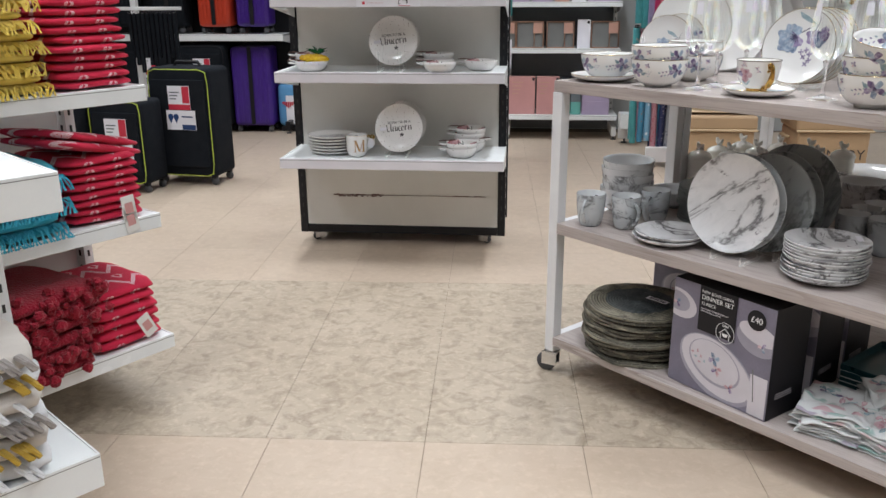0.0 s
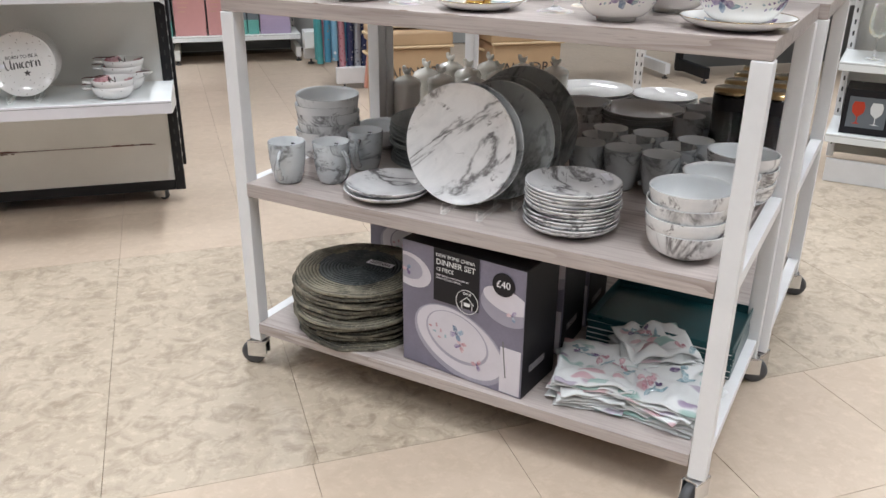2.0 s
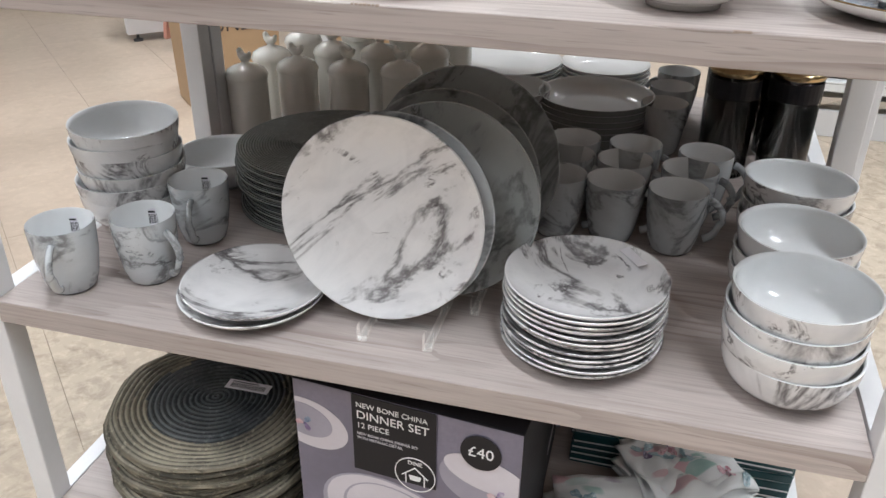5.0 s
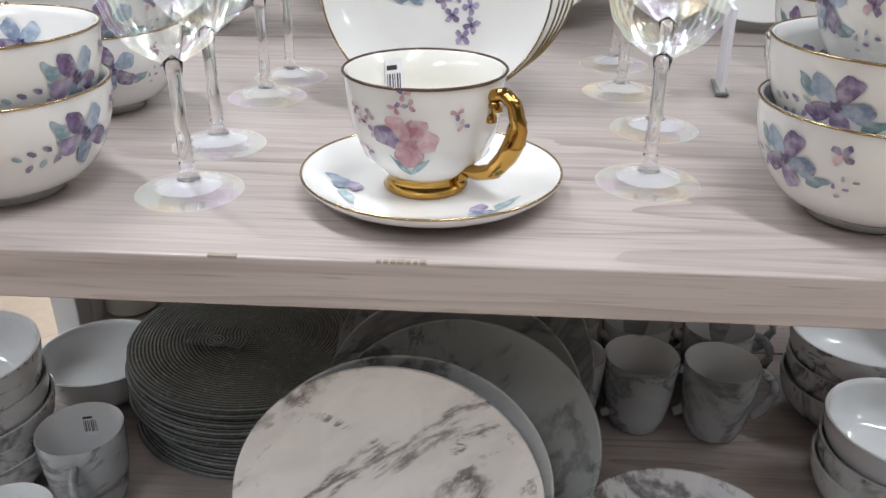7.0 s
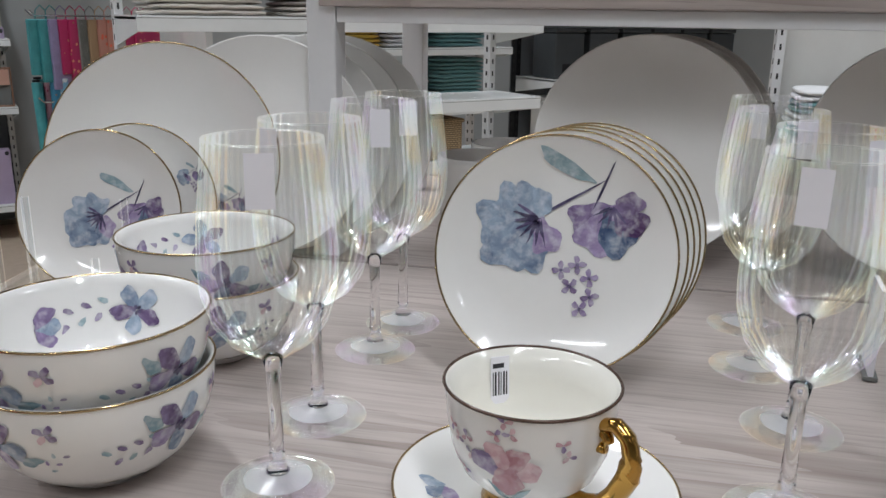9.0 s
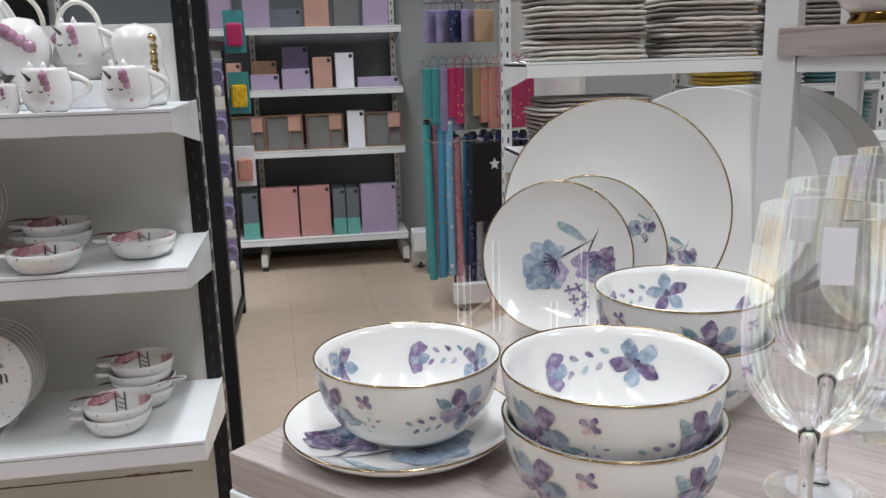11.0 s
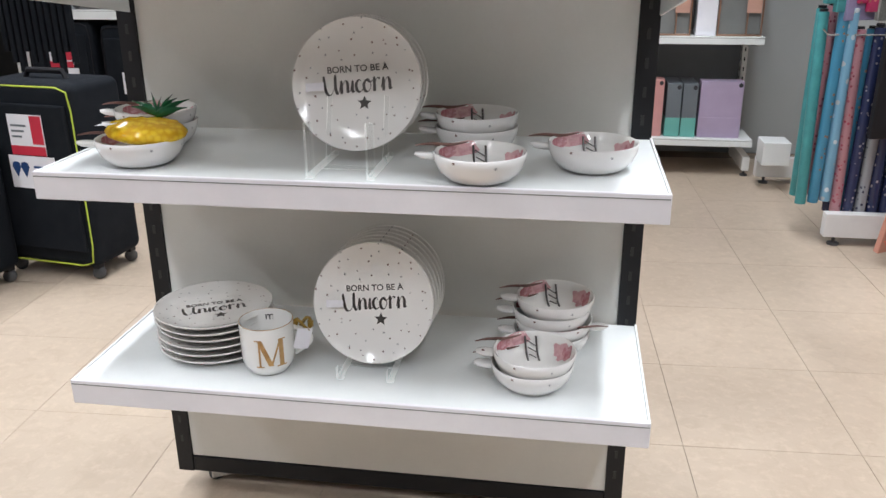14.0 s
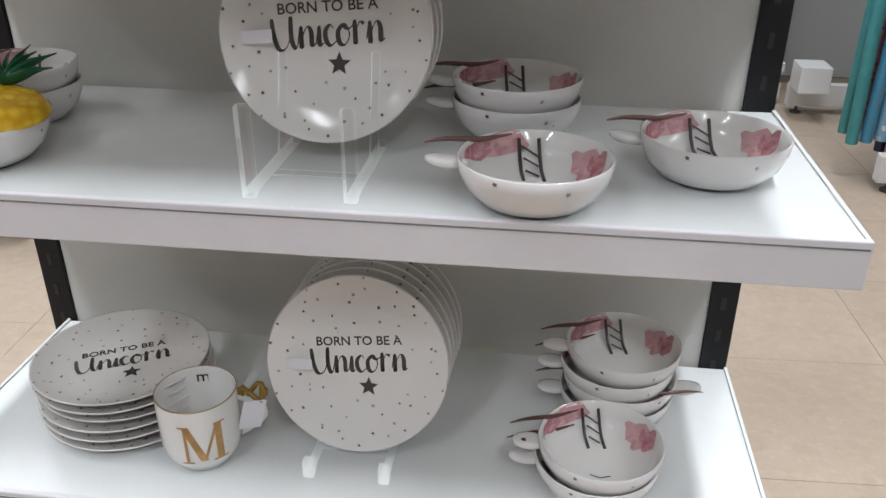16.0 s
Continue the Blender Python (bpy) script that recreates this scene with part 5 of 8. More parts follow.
pts = [(0.044, 0, 0.064), (0.050, 0, 0.070), (0.060, 0, 0.073), (0.067, 0, 0.068), (0.0705, 0, 0.057), (0.069, 0, 0.045), (0.063, 0, 0.033), (0.054, 0, 0.022), (0.042, 0, 0.018), (0.033, 0, 0.018), (0.028, 0, 0.012), (0.028, 0, 0.006)]
fine = []
for p, q in zip(pts, pts[1:]):
    fine += [tuple(p[i] + (q[i] - p[i]) * k / 3 for i in range(3)) for k in range(3)]
part("handle", tube(bmesh.new(), fine + [pts[-1]], lambda t: 0.0034 + 0.0020 * math.sin(math.pi * t), 12, 1.3), GOLD, cup, "polished gold handle", True)
bm = bmesh.new()
tube(bm, [(0.050 + 0.005 * math.cos(a / 3), 0, 0.061 + 0.005 * math.sin(a / 3)) for a in range(0, 17)], 0.0036, 10)
part("handle_scroll", bm, GOLD, cup, "gold scroll at the handle's top", True)
s = Surface(cp, True)
s.mid = 0.046
for a0 in (-0.055, 0.09):
    bm = bmesh.new()
    bloom(bm, s, a0, 0.038, 0.020, 0.3, (2, 2, 2, 1), False, 3.1)
    blob(bm, s, a0 + 0.002, 0.034, 0.010, 0.009, 1.5, 2, 0.2, 0.0006)
    blob(bm, s, a0 - 0.004, 0.022, 0.010, 0.0022, 2.2, 3)
    blob(bm, s, a0 + 0.008, 0.022, 0.010, 0.0022, 0.8, 3)
    for px, py in ((0.004, 0.066), (-0.004, 0.064), (0.001, 0.073), (-0.034, 0.058), (-0.029, 0.052), (-0.022, 0.056), (-0.020, 0.046), (-0.036, 0.034), (-0.028, 0.030), (0.03, 0.06), (0.034, 0.052)):
        bloom(bm, s, a0 + px, py, 0.0042, px * 300, (2, 1, 2), False)
    part("printed_flower", bm, FLORA, cup)
inner_sticker(cup, 0.0462, 0.060, 155, 0.013, 0.032)


# stemware
glass = thing("wine_glass", AWAY, "clear ribbed lustre wine glass", "wine glass", "wine glasses")
gp = [(0, 0.0005), (0.033, 0.0005), (0.0352, 0.0006), (0.0362, 0.0014), (0.0352, 0.0023), (0.033, 0.0032), (0.020, 0.0052), (0.0085, 0.009), (0.0052, 0.016), (0.0043, 0.045), (0.0046, 0.078), (0.0065, 0.089), (0.0, 0.0935)]
gi = [(0.0065, 0.0885), (0.014, 0.0930), (0.025, 0.1005), (0.0345, 0.113), (0.0403, 0.132), (0.0416, 0.152), (0.0402, 0.174), (0.0375, 0.199), (0.0347, 0.2225), (0.0343, 0.224)]
part("foot", lathe([(0, 0.0005)] + gp[1:8], 48), FOOT_GLASS, glass, "", True)
part("stem", lathe([(0, 0.0095)] + gp[7:], 32), WINE_GLASS, glass, "", True)
part("bowl", lathe(gi, 180, None, 0.0045, 36), THIN_GLASS, glass, "thin ribbed lustre bowl", True)
ring_line((0.0343, 0.224), ACRYLIC, glass, 0.0007)
part("foot_label", lathe([(0.0075, 0.0105), (0.012, 0.0086), (0.022, 0.0056)], 32), CLEAR_LABEL, glass, "round clear sticker on the foot")
for i, (u, v) in enumerate(((0.383, 0.083), (0.375, 0.178), (0.380, 0.312), (0.387, 0.384), (0.696, 0.119), (0.722, 0.240), (0.710, 0.352), (0.718, 0.460))):
    g = put(glass, pose(u, v, Z, 0, 0, random.uniform(-8, 8)))
    sticker(g, pose((0.014, -0.012, 0.018)[i % 3], -0.0365, 0.206, 86, 0, (20, -18, 26)[i % 3]), 0.016, 0.030, False)

# left end: a bowl on a plate, stacked bowls, plates stood at the back
put(side_fl, pose(0.064, 0.096, Z, 0, 0, 200), "plates on the table top", "white bone china side plate under a bowl")
put(bowl_b, pose(0.070, 0.100, Z + 0.005, 0, 0, 150))
put(bowl_a, pose(0.258, 0.085, Z, 0, 0, 60))
put(bowl_a, pose(0.256, 0.087, Z + 0.035, 0, 0, 62))
put(bowl_a, pose(0.240, 0.280, Z, 0, 0, 200))
bt = put(bowl_a, pose(0.238, 0.280, Z + 0.037, 0, 0, 205))
sticker(bt, pose(0.066, 0.022, 0.052, 0, 0, 18) @ pose(0, 0, 0, 70, 0, -90), 0.022, 0.03)
stand_plate(left_side, 0.052, 0.410, Z + 0.004, 0.085, 12, 14, 0, "plates stood in a rack")
stand_plate(left_under, 0.078, 0.438, Z + 0.004, 0.087, 12, 12, 0, "plates stood in a rack")
stand_plate(left_dinner, 0.088, 0.480, Z + 0.003, 0.130, 12, 12, 0, "plates stood in a rack")
for k in range(4):
    stand_plate(white_char, 0.150 + 0.020 * k, 0.600 + 0.030 * k, Z + 0.002, 0.134, 12, 8, 30 * k, "white plates stood in a rack")
rack = thing("plate_rack", TM @ pose(0.050, 0.385, Z, 0, 0, 10), "clear acrylic plate rack with upright pegs", "plate stand")
for i, (x, y, h) in enumerate(((-0.085, -0.03, 0.075), (-0.050, -0.03, 0.105), (0.050, -0.03, 0.105), (0.085, -0.03, 0.075), (-0.06, 0.05, 0.07), (0.06, 0.05, 0.07), (-0.105, -0.005, 0.055), (0.02, -0.04, 0.045))):
    part("peg", lathe([(0, 0), (0.0042, 0), (0.0042, h), (0, h)], 10), ACRYLIC, rack, m=pose(x, y, 0.008))
part("base", boxed(-0.11, 0.11, -0.05, 0.12, 0, 0.008, 0.002), ACRYLIC, rack)
# centre: side plates in a row
for k in range(5):
    stand_plate(side_fl if k == 0 else under_fl, 0.538 + 0.006 * k, 0.303 + 0.017 * k, Z + 0.010, 0.097, 15, 0, 0, "side plates stood in a row")
make_stand("plate_stand", TM @ pose(0.540, 0.288, Z), "clear acrylic plate stand on the table top", 0.07, 0.13, 0.06)
for k in range(3):
    stand_plate(white_char, 0.615 + 0.012 * k, 0.665 + 0.028 * k, Z + 0.010, 0.134, 12, 0, 0, "white plates stood in a rack")
for k in range(3):
    stand_plate(white_char, 0.925 + 0.012 * k, 0.680 + 0.028 * k, Z + 0.010, 0.134, 12, 0, 0, "white plates stood in a rack")
stand_plate(dinner_fl, 1.00, 0.440, Z + 0.010, 0.134, 15, -6, 0, "plates stood in a rack")
pot = thing("white_pot", AWAY, "plain white china pot", "pot", "white pots")
part("wall", lathe([(0, 0), (0.046, 0), (0.052, 0.01), (0.058, 0.10), (0.058, 0.108), (0.055, 0.108), (0.052, 0.02), (0, 0.012)], 40), CHINA, pot, "", True)
for u, v in ((0.395, 0.770), (0.42, 0.90), (0.50, 0.92)):
    put(pot, pose(u, v, Z))
card = thing("price_card_holder", TM @ pose(0.808, 0.372, Z, 0, 0, 82), "small white price card in a grey holder", "card holder")
part("card", boxed(-0.025, 0.025, -0.002, 0.002, 0.004, 0.08), PAPER, card)
part("foot", boxed(-0.026, 0.026, -0.006, 0.006, 0, 0.004, 0.001), GREY_CHINA, card)
# right end: stacked and tipped bowls, a bowl on a plate
put(bowl_a, pose(0.828, 0.080, Z, 0, 0, 10))
put(bowl_a, pose(0.830, 0.084, Z + 0.037, 0, 0, 30))
rb = put(bowl_a, pose(0.838, 0.088, Z + 0.078) @ pose(0, 0, 0, 12, -9, 80))
put(bowl_a, pose(0.885, 0.256, Z, 0, 0, 120))
put(bowl_a, pose(0.887, 0.258, Z + 0.037, 0, 0, 100))
put(bowl_a, pose(0.890, 0.260, Z + 0.076) @ pose(0, 0, 0, 8, 4, 10))
put(side_fl, pose(1.038, 0.094, Z, 0, 0, 20), "plates on the table top", "white bone china side plate under a bowl")
put(bowl_b, pose(1.041, 0.098, Z + 0.005, 0, 0, 60))
# gold-footed teapots on the tall table
gcup = thing("footed_cup", AWAY, "white china cup with pink flowers and gold foot", "cup", "gold-footed cups")
gprof = [(0.034, 0.012), (0.045, 0.02), (0.058, 0.045), (0.062, 0.07), (0.066, 0.10)]
part("wall", lathe([(0, 0.012)] + gprof + [(0.063, 0.10), (0.055, 0.045), (0, 0.02)], 40), CHINA, gcup, "", True)
part("foot", lathe([(0, 0), (0.037, 0), (0.038, 0.003), (0.034, 0.009), (0.036, 0.0125), (0, 0.013)], 40), GOLD, gcup, "polished gold foot", True)
s = Surface(gprof, True)
s.mid = 0.058
bm = bmesh.new()
for i in range(4):
    bloom(bm, s, 0.085 * i, 0.055, 0.022, i, (2, 1, 2, 1))
    sprig(bm, s, 0.085 * i + 0.02, 0.045, 0.03, 0.4, 1, 5)
part("printed_flowers", bm, FLORA, gcup)
pts = [(0.060, 0, 0.088), (0.075, 0, 0.094), (0.092, 0, 0.085), (0.096, 0, 0.066), (0.086, 0, 0.048), (0.066, 0, 0.036), (0.052, 0, 0.032)]
part("handle", tube(bmesh.new(), pts, 0.006, 10), GOLD, gcup, "polished gold handle", True)
for u in (0.11, 0.235, 0.36, 0.50, 0.64):
    tagged(copy_thing(gcup, riser.matrix_world @ pose(u, 0.075, 0.335, 0, 0, -20)), "", "", "gold-footed cups")

# ---- unicorn ware on the gondola ----
AREA = pose(-0.012, -0.012, 0)
UNI_R = 0.106
uni_plate = make_plate("plate", UNI_R, UNI_PLATE, "white speckled plate lettered in dark silver", None, 0.8)


def star(bm, x, y, r, z, rot=0.0):
    vs = []
    for i in range(10):
        a = math.pi / 2 + rot + i * math.pi / 5
        q = r if i % 2 == 0 else r * 0.45
        vs.append(bm.verts.new((x + q * math.cos(a), y + q * math.sin(a), z)))
    c = bm.verts.new((x, y, z + 0.0001))
    for i in range(10):
        bm.faces.new((c, vs[i], vs[(i + 1) % 10]))


SCRIPT = {
    "U": ((0, 1.45), (0.05, 0.6), (0.25, 0.0), (0.60, 0.05), (0.85, 0.6), (0.95, 1.5), (0.90, 0.5), (1.05, 0.0), (1.22, 0.2)),
    "n": ((0, 0.2), (0.20, 1.0), (0.18, 0.0), (0.30, 0.6), (0.55, 0.98), (0.70, 0.7), (0.70, 0.1), (0.90, 0.15)),
    "i": ((0, 0.15), (0.20, 0.95), (0.18, 0.1), (0.40, 0.15)),
    "c": ((0.45, 0.8), (0.30, 0.98), (0.05, 0.7), (0.05, 0.25), (0.25, 0.0), (0.55, 0.2)),
    "o": ((0.30, 0.95), (0.05, 0.6), (0.10, 0.1), (0.35, 0.0), (0.60, 0.4), (0.50, 0.9), (0.30, 0.95), (0.55, 0.72), (0.80, 0.85)),
    "r": ((0, 0.85), (0.10, 1.05), (0.07, 0.0), (0.15, 0.6), (0.35, 1.0), (0.55, 0.9)),
}
ADVANCE = {"U": 1.20, "n": 0.90, "i": 0.46, "c": 0.60, "o": 0.80, "r": 0.62}


def brush_word(word, size, mt, parent, m):
    """A word in joined brush script: thin rising strokes, thick falling ones; each letter is a part."""
    x0 = -0.5 * sum(ADVANCE[c] for c in word)
    for c in word:
        p = [Vector((x0 + x, y, 0)) * size for x, y in SCRIPT[c]]
        x0 += ADVANCE[c]
        p = [2 * p[0] - p[1]] + p + [2 * p[-1] - p[-2]]
        line = []
        for i in range(1, len(p) - 2):
            for k in range(6):
                t = k / 6
                line.append(0.5 * (2 * p[i] + (p[i + 1] - p[i - 1]) * t + (2 * p[i - 1] - 5 * p[i] + 4 * p[i + 1] - p[i + 2]) * t * t + (3 * p[i] - p[i - 1] - 3 * p[i + 1] + p[i + 2]) * t ** 3))
        line.append(p[-2])
        bm, rows, w = bmesh.new(), [], 0.04 * size
        for i, q in enumerate(line):
            d = (line[min(i + 1, len(line) - 1)] - line[max(i - 1, 0)]).normalized()
            w += 0.45 * (size * (0.035 + 0.085 * max(0.0, -d.y)) - w)
            side = Vector((-d.y * 0.6 + 0.4, d.x * 0.9, 0)).normalized() * w
            rows.append([bm.verts.new(q + side), bm.verts.new(q - side)])
        for a, b in zip(rows, rows[1:]):
            bm.faces.new((a[0], a[1], b[1], b[0]))
        part("script_letter", bm, mt, parent, m=m)


def uni_print(mt, mt2, k=0.66):
    letters("lettering", "BORN TO BE A", 0.0150 * k / 0.66, mt2, uni_plate, pose(-0.001, 0.025, 0.0056, 0, 0, 5), heavy=0.012)
    brush_word("Unicorn", 0.0205, mt, uni_plate, pose(0.002, -0.012, 0.0057, 0, 0, 6))
    bm = bmesh.new()
    star(bm, 0.012, -0.029, 0.012, 0.0057)
    part("star", bm, mt, uni_plate)
    rnd = random.Random(5)
    top = plate_prof(UNI_R, 0.8)[0]
    bm, bm2 = bmesh.new(), bmesh.new()
    for ring, n in ((0.050, 11), (0.068, 15), (0.084, 18), (0.098, 21)):
        for i in range(n):
            a, r = 6.283 * (i + rnd.uniform(-0.3, 0.3)) / n, ring + rnd.uniform(-0.006, 0.006)
            if r < 0.065 and abs(math.sin(a)) < 0.62:
                continue
            z = float(np.interp(r, [q[0] for q in top], [q[1] for q in top])) + 0.0012
            star(bm if rnd.random() < 0.55 else bm2, r * math.cos(a), r * math.sin(a), rnd.uniform(0.0017, 0.0027), z, rnd.uniform(0, 1))
    tagged(part("star_speckle", bm, STAR_BROWN, uni_plate, "bronze star speckles"), "", "", "", "stuff")
    tagged(part("star_speckle", bm2, GREY_PRINT, uni_plate, "silver star speckles"), "", "", "", "stuff")


uni_print(SILVER_PRINT, SILVER_PRINT)


def gput(ob, m, group="", label=""):
    return tagged(copy_thing(ob, AREA @ m), label, "", group)


def gstand(src, x, y, z, r, tlt, tn=0.0, group=""):
    return gput(src, pose(x, y, z + r * math.cos(math.radians(tlt)), 0, 0, tn) @ pose(0, 0, 0, 90 - tlt, 0, 0), group)


def brand_tag(ob):
    sticker(ob, pose(-0.070, -0.006, 0.0115, 0, -10, 4), 0.034, 0.013, False)


for k in range(6):
    c = gstand(uni_plate, -0.155 + 0.001 * k, 3.812 + 0.018 * k, S2 + 0.014, UNI_R, 15, 0, "unicorn plates in a row")
    if k == 0:
        brand_tag(c)
make_stand("plate_stand", pose(-0.160, 3.785, S2 + 0.001), "clear acrylic plate stand on a white shelf", 0.088, 0.14, 0.06)
for k in range(3):
    c = gstand(uni_plate, -0.174 + 0.002 * k, 3.832 + 0.018 * k, S1 + 0.017, UNI_R, 15, 0, "unicorn plates in a row")
    if k == 0:
        brand_tag(c)
make_stand("plate_stand", pose(-0.172, 3.742, S1 + 0.001), "tall clear acrylic plate stand on a white shelf", 0.094, 0.15, 0.11, 0.085)
for i in range(6):
    gput(uni_plate, pose(-0.463 + random.uniform(-0.003, 0.003), 3.836 + random.uniform(-0.003, 0.003), S2 + 0.001 + 0.0135 * i, 0, 0, 22), "stacked unicorn plates")

# initial mug
mug = thing("initial_mug", pose(-0.338, 3.762, S2 + 0.001, 0, 0, 18), "white rounded mug with a gold letter M", "mug")
mp = [(0, 0), (0.030, 0), (0.036, 0.004), (0.044, 0.018), (0.0465, 0.035), (0.0465, 0.092), (0.0455, 0.0935)]
part("wall", lathe(mp, 48), CHINA, mug, "", True)
part("inside", lathe([(0.0455, 0.0935), (0.0435, 0.092), (0.043, 0.03), (0.035, 0.012), (0, 0.008)], 48), CHINA, mug, "", True)
ring_line((0.0458, 0.0932), GOLD_FOIL, mug, 0.0007)


def stroke(bm, x0, z0, x1, z1, w, r=0.0474):
    """A flat pen stroke bent round an upright cylinder; w is its width across, in x for uprights."""
    rows = []
    for k in range(11):
        x, z = x0 + (x1 - x0) * k / 10, z0 + (z1 - z0) * k / 10
        pts = ((x - w / 2, z), (x + w / 2, z)) if abs(z1 - z0) > 0.004 else ((x, z - w / 2), (x, z + w / 2))
        rows.append([bm.verts.new((r * math.sin(px / r), -r * math.cos(px / r), pz)) for px, pz in pts])
    for a, c in zip(rows, rows[1:]):
        bm.faces.new((a[0], a[1], c[1], c[0]))


bm = bmesh.new()
for args in ((-0.019, 0.024, -0.019, 0.074, 0.0035), (0.019, 0.024, 0.019, 0.074, 0.0085), (-0.018, 0.074, 0.0, 0.026, 0.0085), (0.0, 0.026, 0.018, 0.074, 0.0035),
             (-0.026, 0.0245, -0.012, 0.0245, 0.0022), (0.010, 0.0245, 0.028, 0.0245, 0.0022), (-0.027, 0.0735, -0.014, 0.0735, 0.0022), (0.014, 0.0735, 0.028, 0.0735, 0.0022)):
    stroke(bm, *args)
part("letter", bm, GOLD_FOIL, mug, "gold foil letter M with serifs", m=pose(0, 0, 0, 0, 0, 8))
letters("letter", "m", 0.022, INK, mug, pose(0.004, 0.0424, 0.080, 90, 0, 0))
part("handle", tube(bmesh.new(), [(0.045 + 0.030 * math.sin(math.pi * i / 12), 0.0, 0.078 - 0.052 * i / 12) for i in range(13)], 0.0052, 8), CHINA, mug, "", True)
bw = part("bow", tube(bmesh.new(), [(0.062 + 0.014 * math.cos(a * 0.5), 0.004 * math.sin(a * 0.5), 0.080 + 0.011 * math.sin(a)) for a in range(0, 14)], 0.003, 6, 2.2), RIBBON, mug, "mustard ribbon bow")
part("gift_tag", boxed(-0.014, 0.014, -0.0006, 0.0006, -0.040, 0, m=pose(0.066, -0.010, 0.075, 6, 14, 20)), PAPER, mug, "small white card tag")


# unicorn snack bowls
def unicorn_bowl():
    t = thing("snack_bowl", AWAY, "white animal-face snack bowl with an ear handle", "bowl", "animal snack bowls")
    r, h = 0.070, 0.042
    out = [(0, 0), (0.040, 0), (0.050, 0.004), (0.062, 0.016), (0.068, 0.030), (r, h), (r - 0.0015, h + 0.001)]
    inn = [(r - 0.0015, h + 0.001), (r - 0.004, h - 0.001), (0.063, 0.028), (0.056, 0.015), (0.042, 0.008), (0, 0.007)]
    part("wall", lathe(out, 48), UNI_BOWL, t, "", True)
    part("inside", lathe(inn, 48), CHINA, t, "", True)
    bm = lathe([(0, -0.005), (0.011, -0.0045), (0.016, -0.001), (0.0155, 0.0025), (0.010, 0.004), (0, 0.0035)], 24, m=pose(-0.079, 0.004, 0.034, 0, 8, 8) @ Matrix.Diagonal((1.25, 0.85, 1, 1)))
    part("ear_handle", bm, UNI_BOWL, t, "", True)
    bm = bmesh.new()
    tube(bm, [(-0.100 + 0.010 * i, 0.022 + 0.0030 * i, 0.0445 + 0.0016 * math.sin(0.9 * i)) for i in range(9)], lambda q: 0.0008 + 0.0020 * math.sin(math.pi * q), 8, 0.6)
    part("horn", bm, STAR_BROWN, t, "flat brown moulded lock on the rim")
    so = Surface(out[1:], True, 0.0008)
    so.mid = 0.066
    for i in range(7):
        bm = bmesh.new()
        star(bm, 0, 0, 0.0030, 0, 0.3 * i)
        for v in bm.verts:
            v.co = so(v.co.x + 0.0592 * i - 0.02, v.co.y + 0.045 + 0.006 * (i % 2))
        part("star_print", bm, STAR_BROWN if i % 2 else GREY_PRINT, t)
    s = Surface(inn, True, 0.0007)
    s.mid = 0.060
    bm = bmesh.new()
    # hair on both sides of the inside wall
    blob(bm, s, 0.034, 0.026, 0.016, 0.020, 1.4, 0, 0.3)
    blob(bm, s, 0.020, 0.020, 0.014, 0.013, 0.4, 0, 0.3, 0.0002)
    part("pink_hair", bm, PINK_GLAZE, t, "dark pink glazed hair inside the rim")
    bm = bmesh.new()
    blob(bm, s, 0.128, 0.013, 0.030, 0.011, 0.1, 0, 0.15)
    blob(bm, s, 0.155, 0.012, 0.022, 0.009, -0.1, 0, 0.15, 0.0002)
    part("pink_hair", bm, PINK_GLAZE, t, "pink glazed hair inside the rim")
    bm = bmesh.new()
    for x in (-0.013, 0.006):
        tube(bm, [(x, 0.062, 0.036), (x + 0.0015, 0.050, 0.019), (x + 0.003, 0.040, 0.0105), (x + 0.005, 0.024, 0.0078)], 0.0018, 5)
    for i in range(3):
        tube(bm, [(-0.010 + 0.002 * i, 0.058 - 0.009 * i, 0.030 - 0.009 * i), (0.006, 0.051 - 0.010 * i, 0.022 - 0.006 * i)], 0.0011, 5)
    part("printed_horn", bm, SILVER_PRINT, t, "dark silver printed horn inside the bowl")
    bm = bmesh.new()
    tube(bm, [(-0.012, -0.020, 0.0082), (-0.002, -0.025, 0.0082), (0.010, -0.022, 0.0082)], 0.0006, 5)
    part("eyelash", bm, INK, t)
    return t


ub = unicorn_bowl()
for i, (dx, dy) in enumerate(((0, 0), (0.003, 0.002), (-0.002, 0), (0.004, 0.002))):
    gput(ub, pose(0.150 + dx, 3.905 + dy, S2 + 0.001 + 0.0215 * i, 0, 0, (4, 172, 8, 6)[i]))
for i in range(2):
    gput(ub, pose(0.122 + 0.003 * i, 3.772, S2 + 0.001 + 0.0215 * i, 0, 0, 6))
gput(ub, pose(0.036, 3.722, S1 + 0.001, 0, 0, 4))
gput(ub, pose(0.203, 3.806, S1 + 0.001, 0, 0, 2))
for i in range(2):
    gput(ub, pose(0.010, 3.905, S1 + 0.001 + 0.0225 * i, 0, 0, (8, 3)[i]))
gput(ub, pose(-0.520, 3.752, S1 + 0.001, 0, 0, 20))
for i in range(2):
    gput(ub, pose(-0.555, 3.880, S1 + 0.001 + 0.0225 * i, 0, 0, 10))

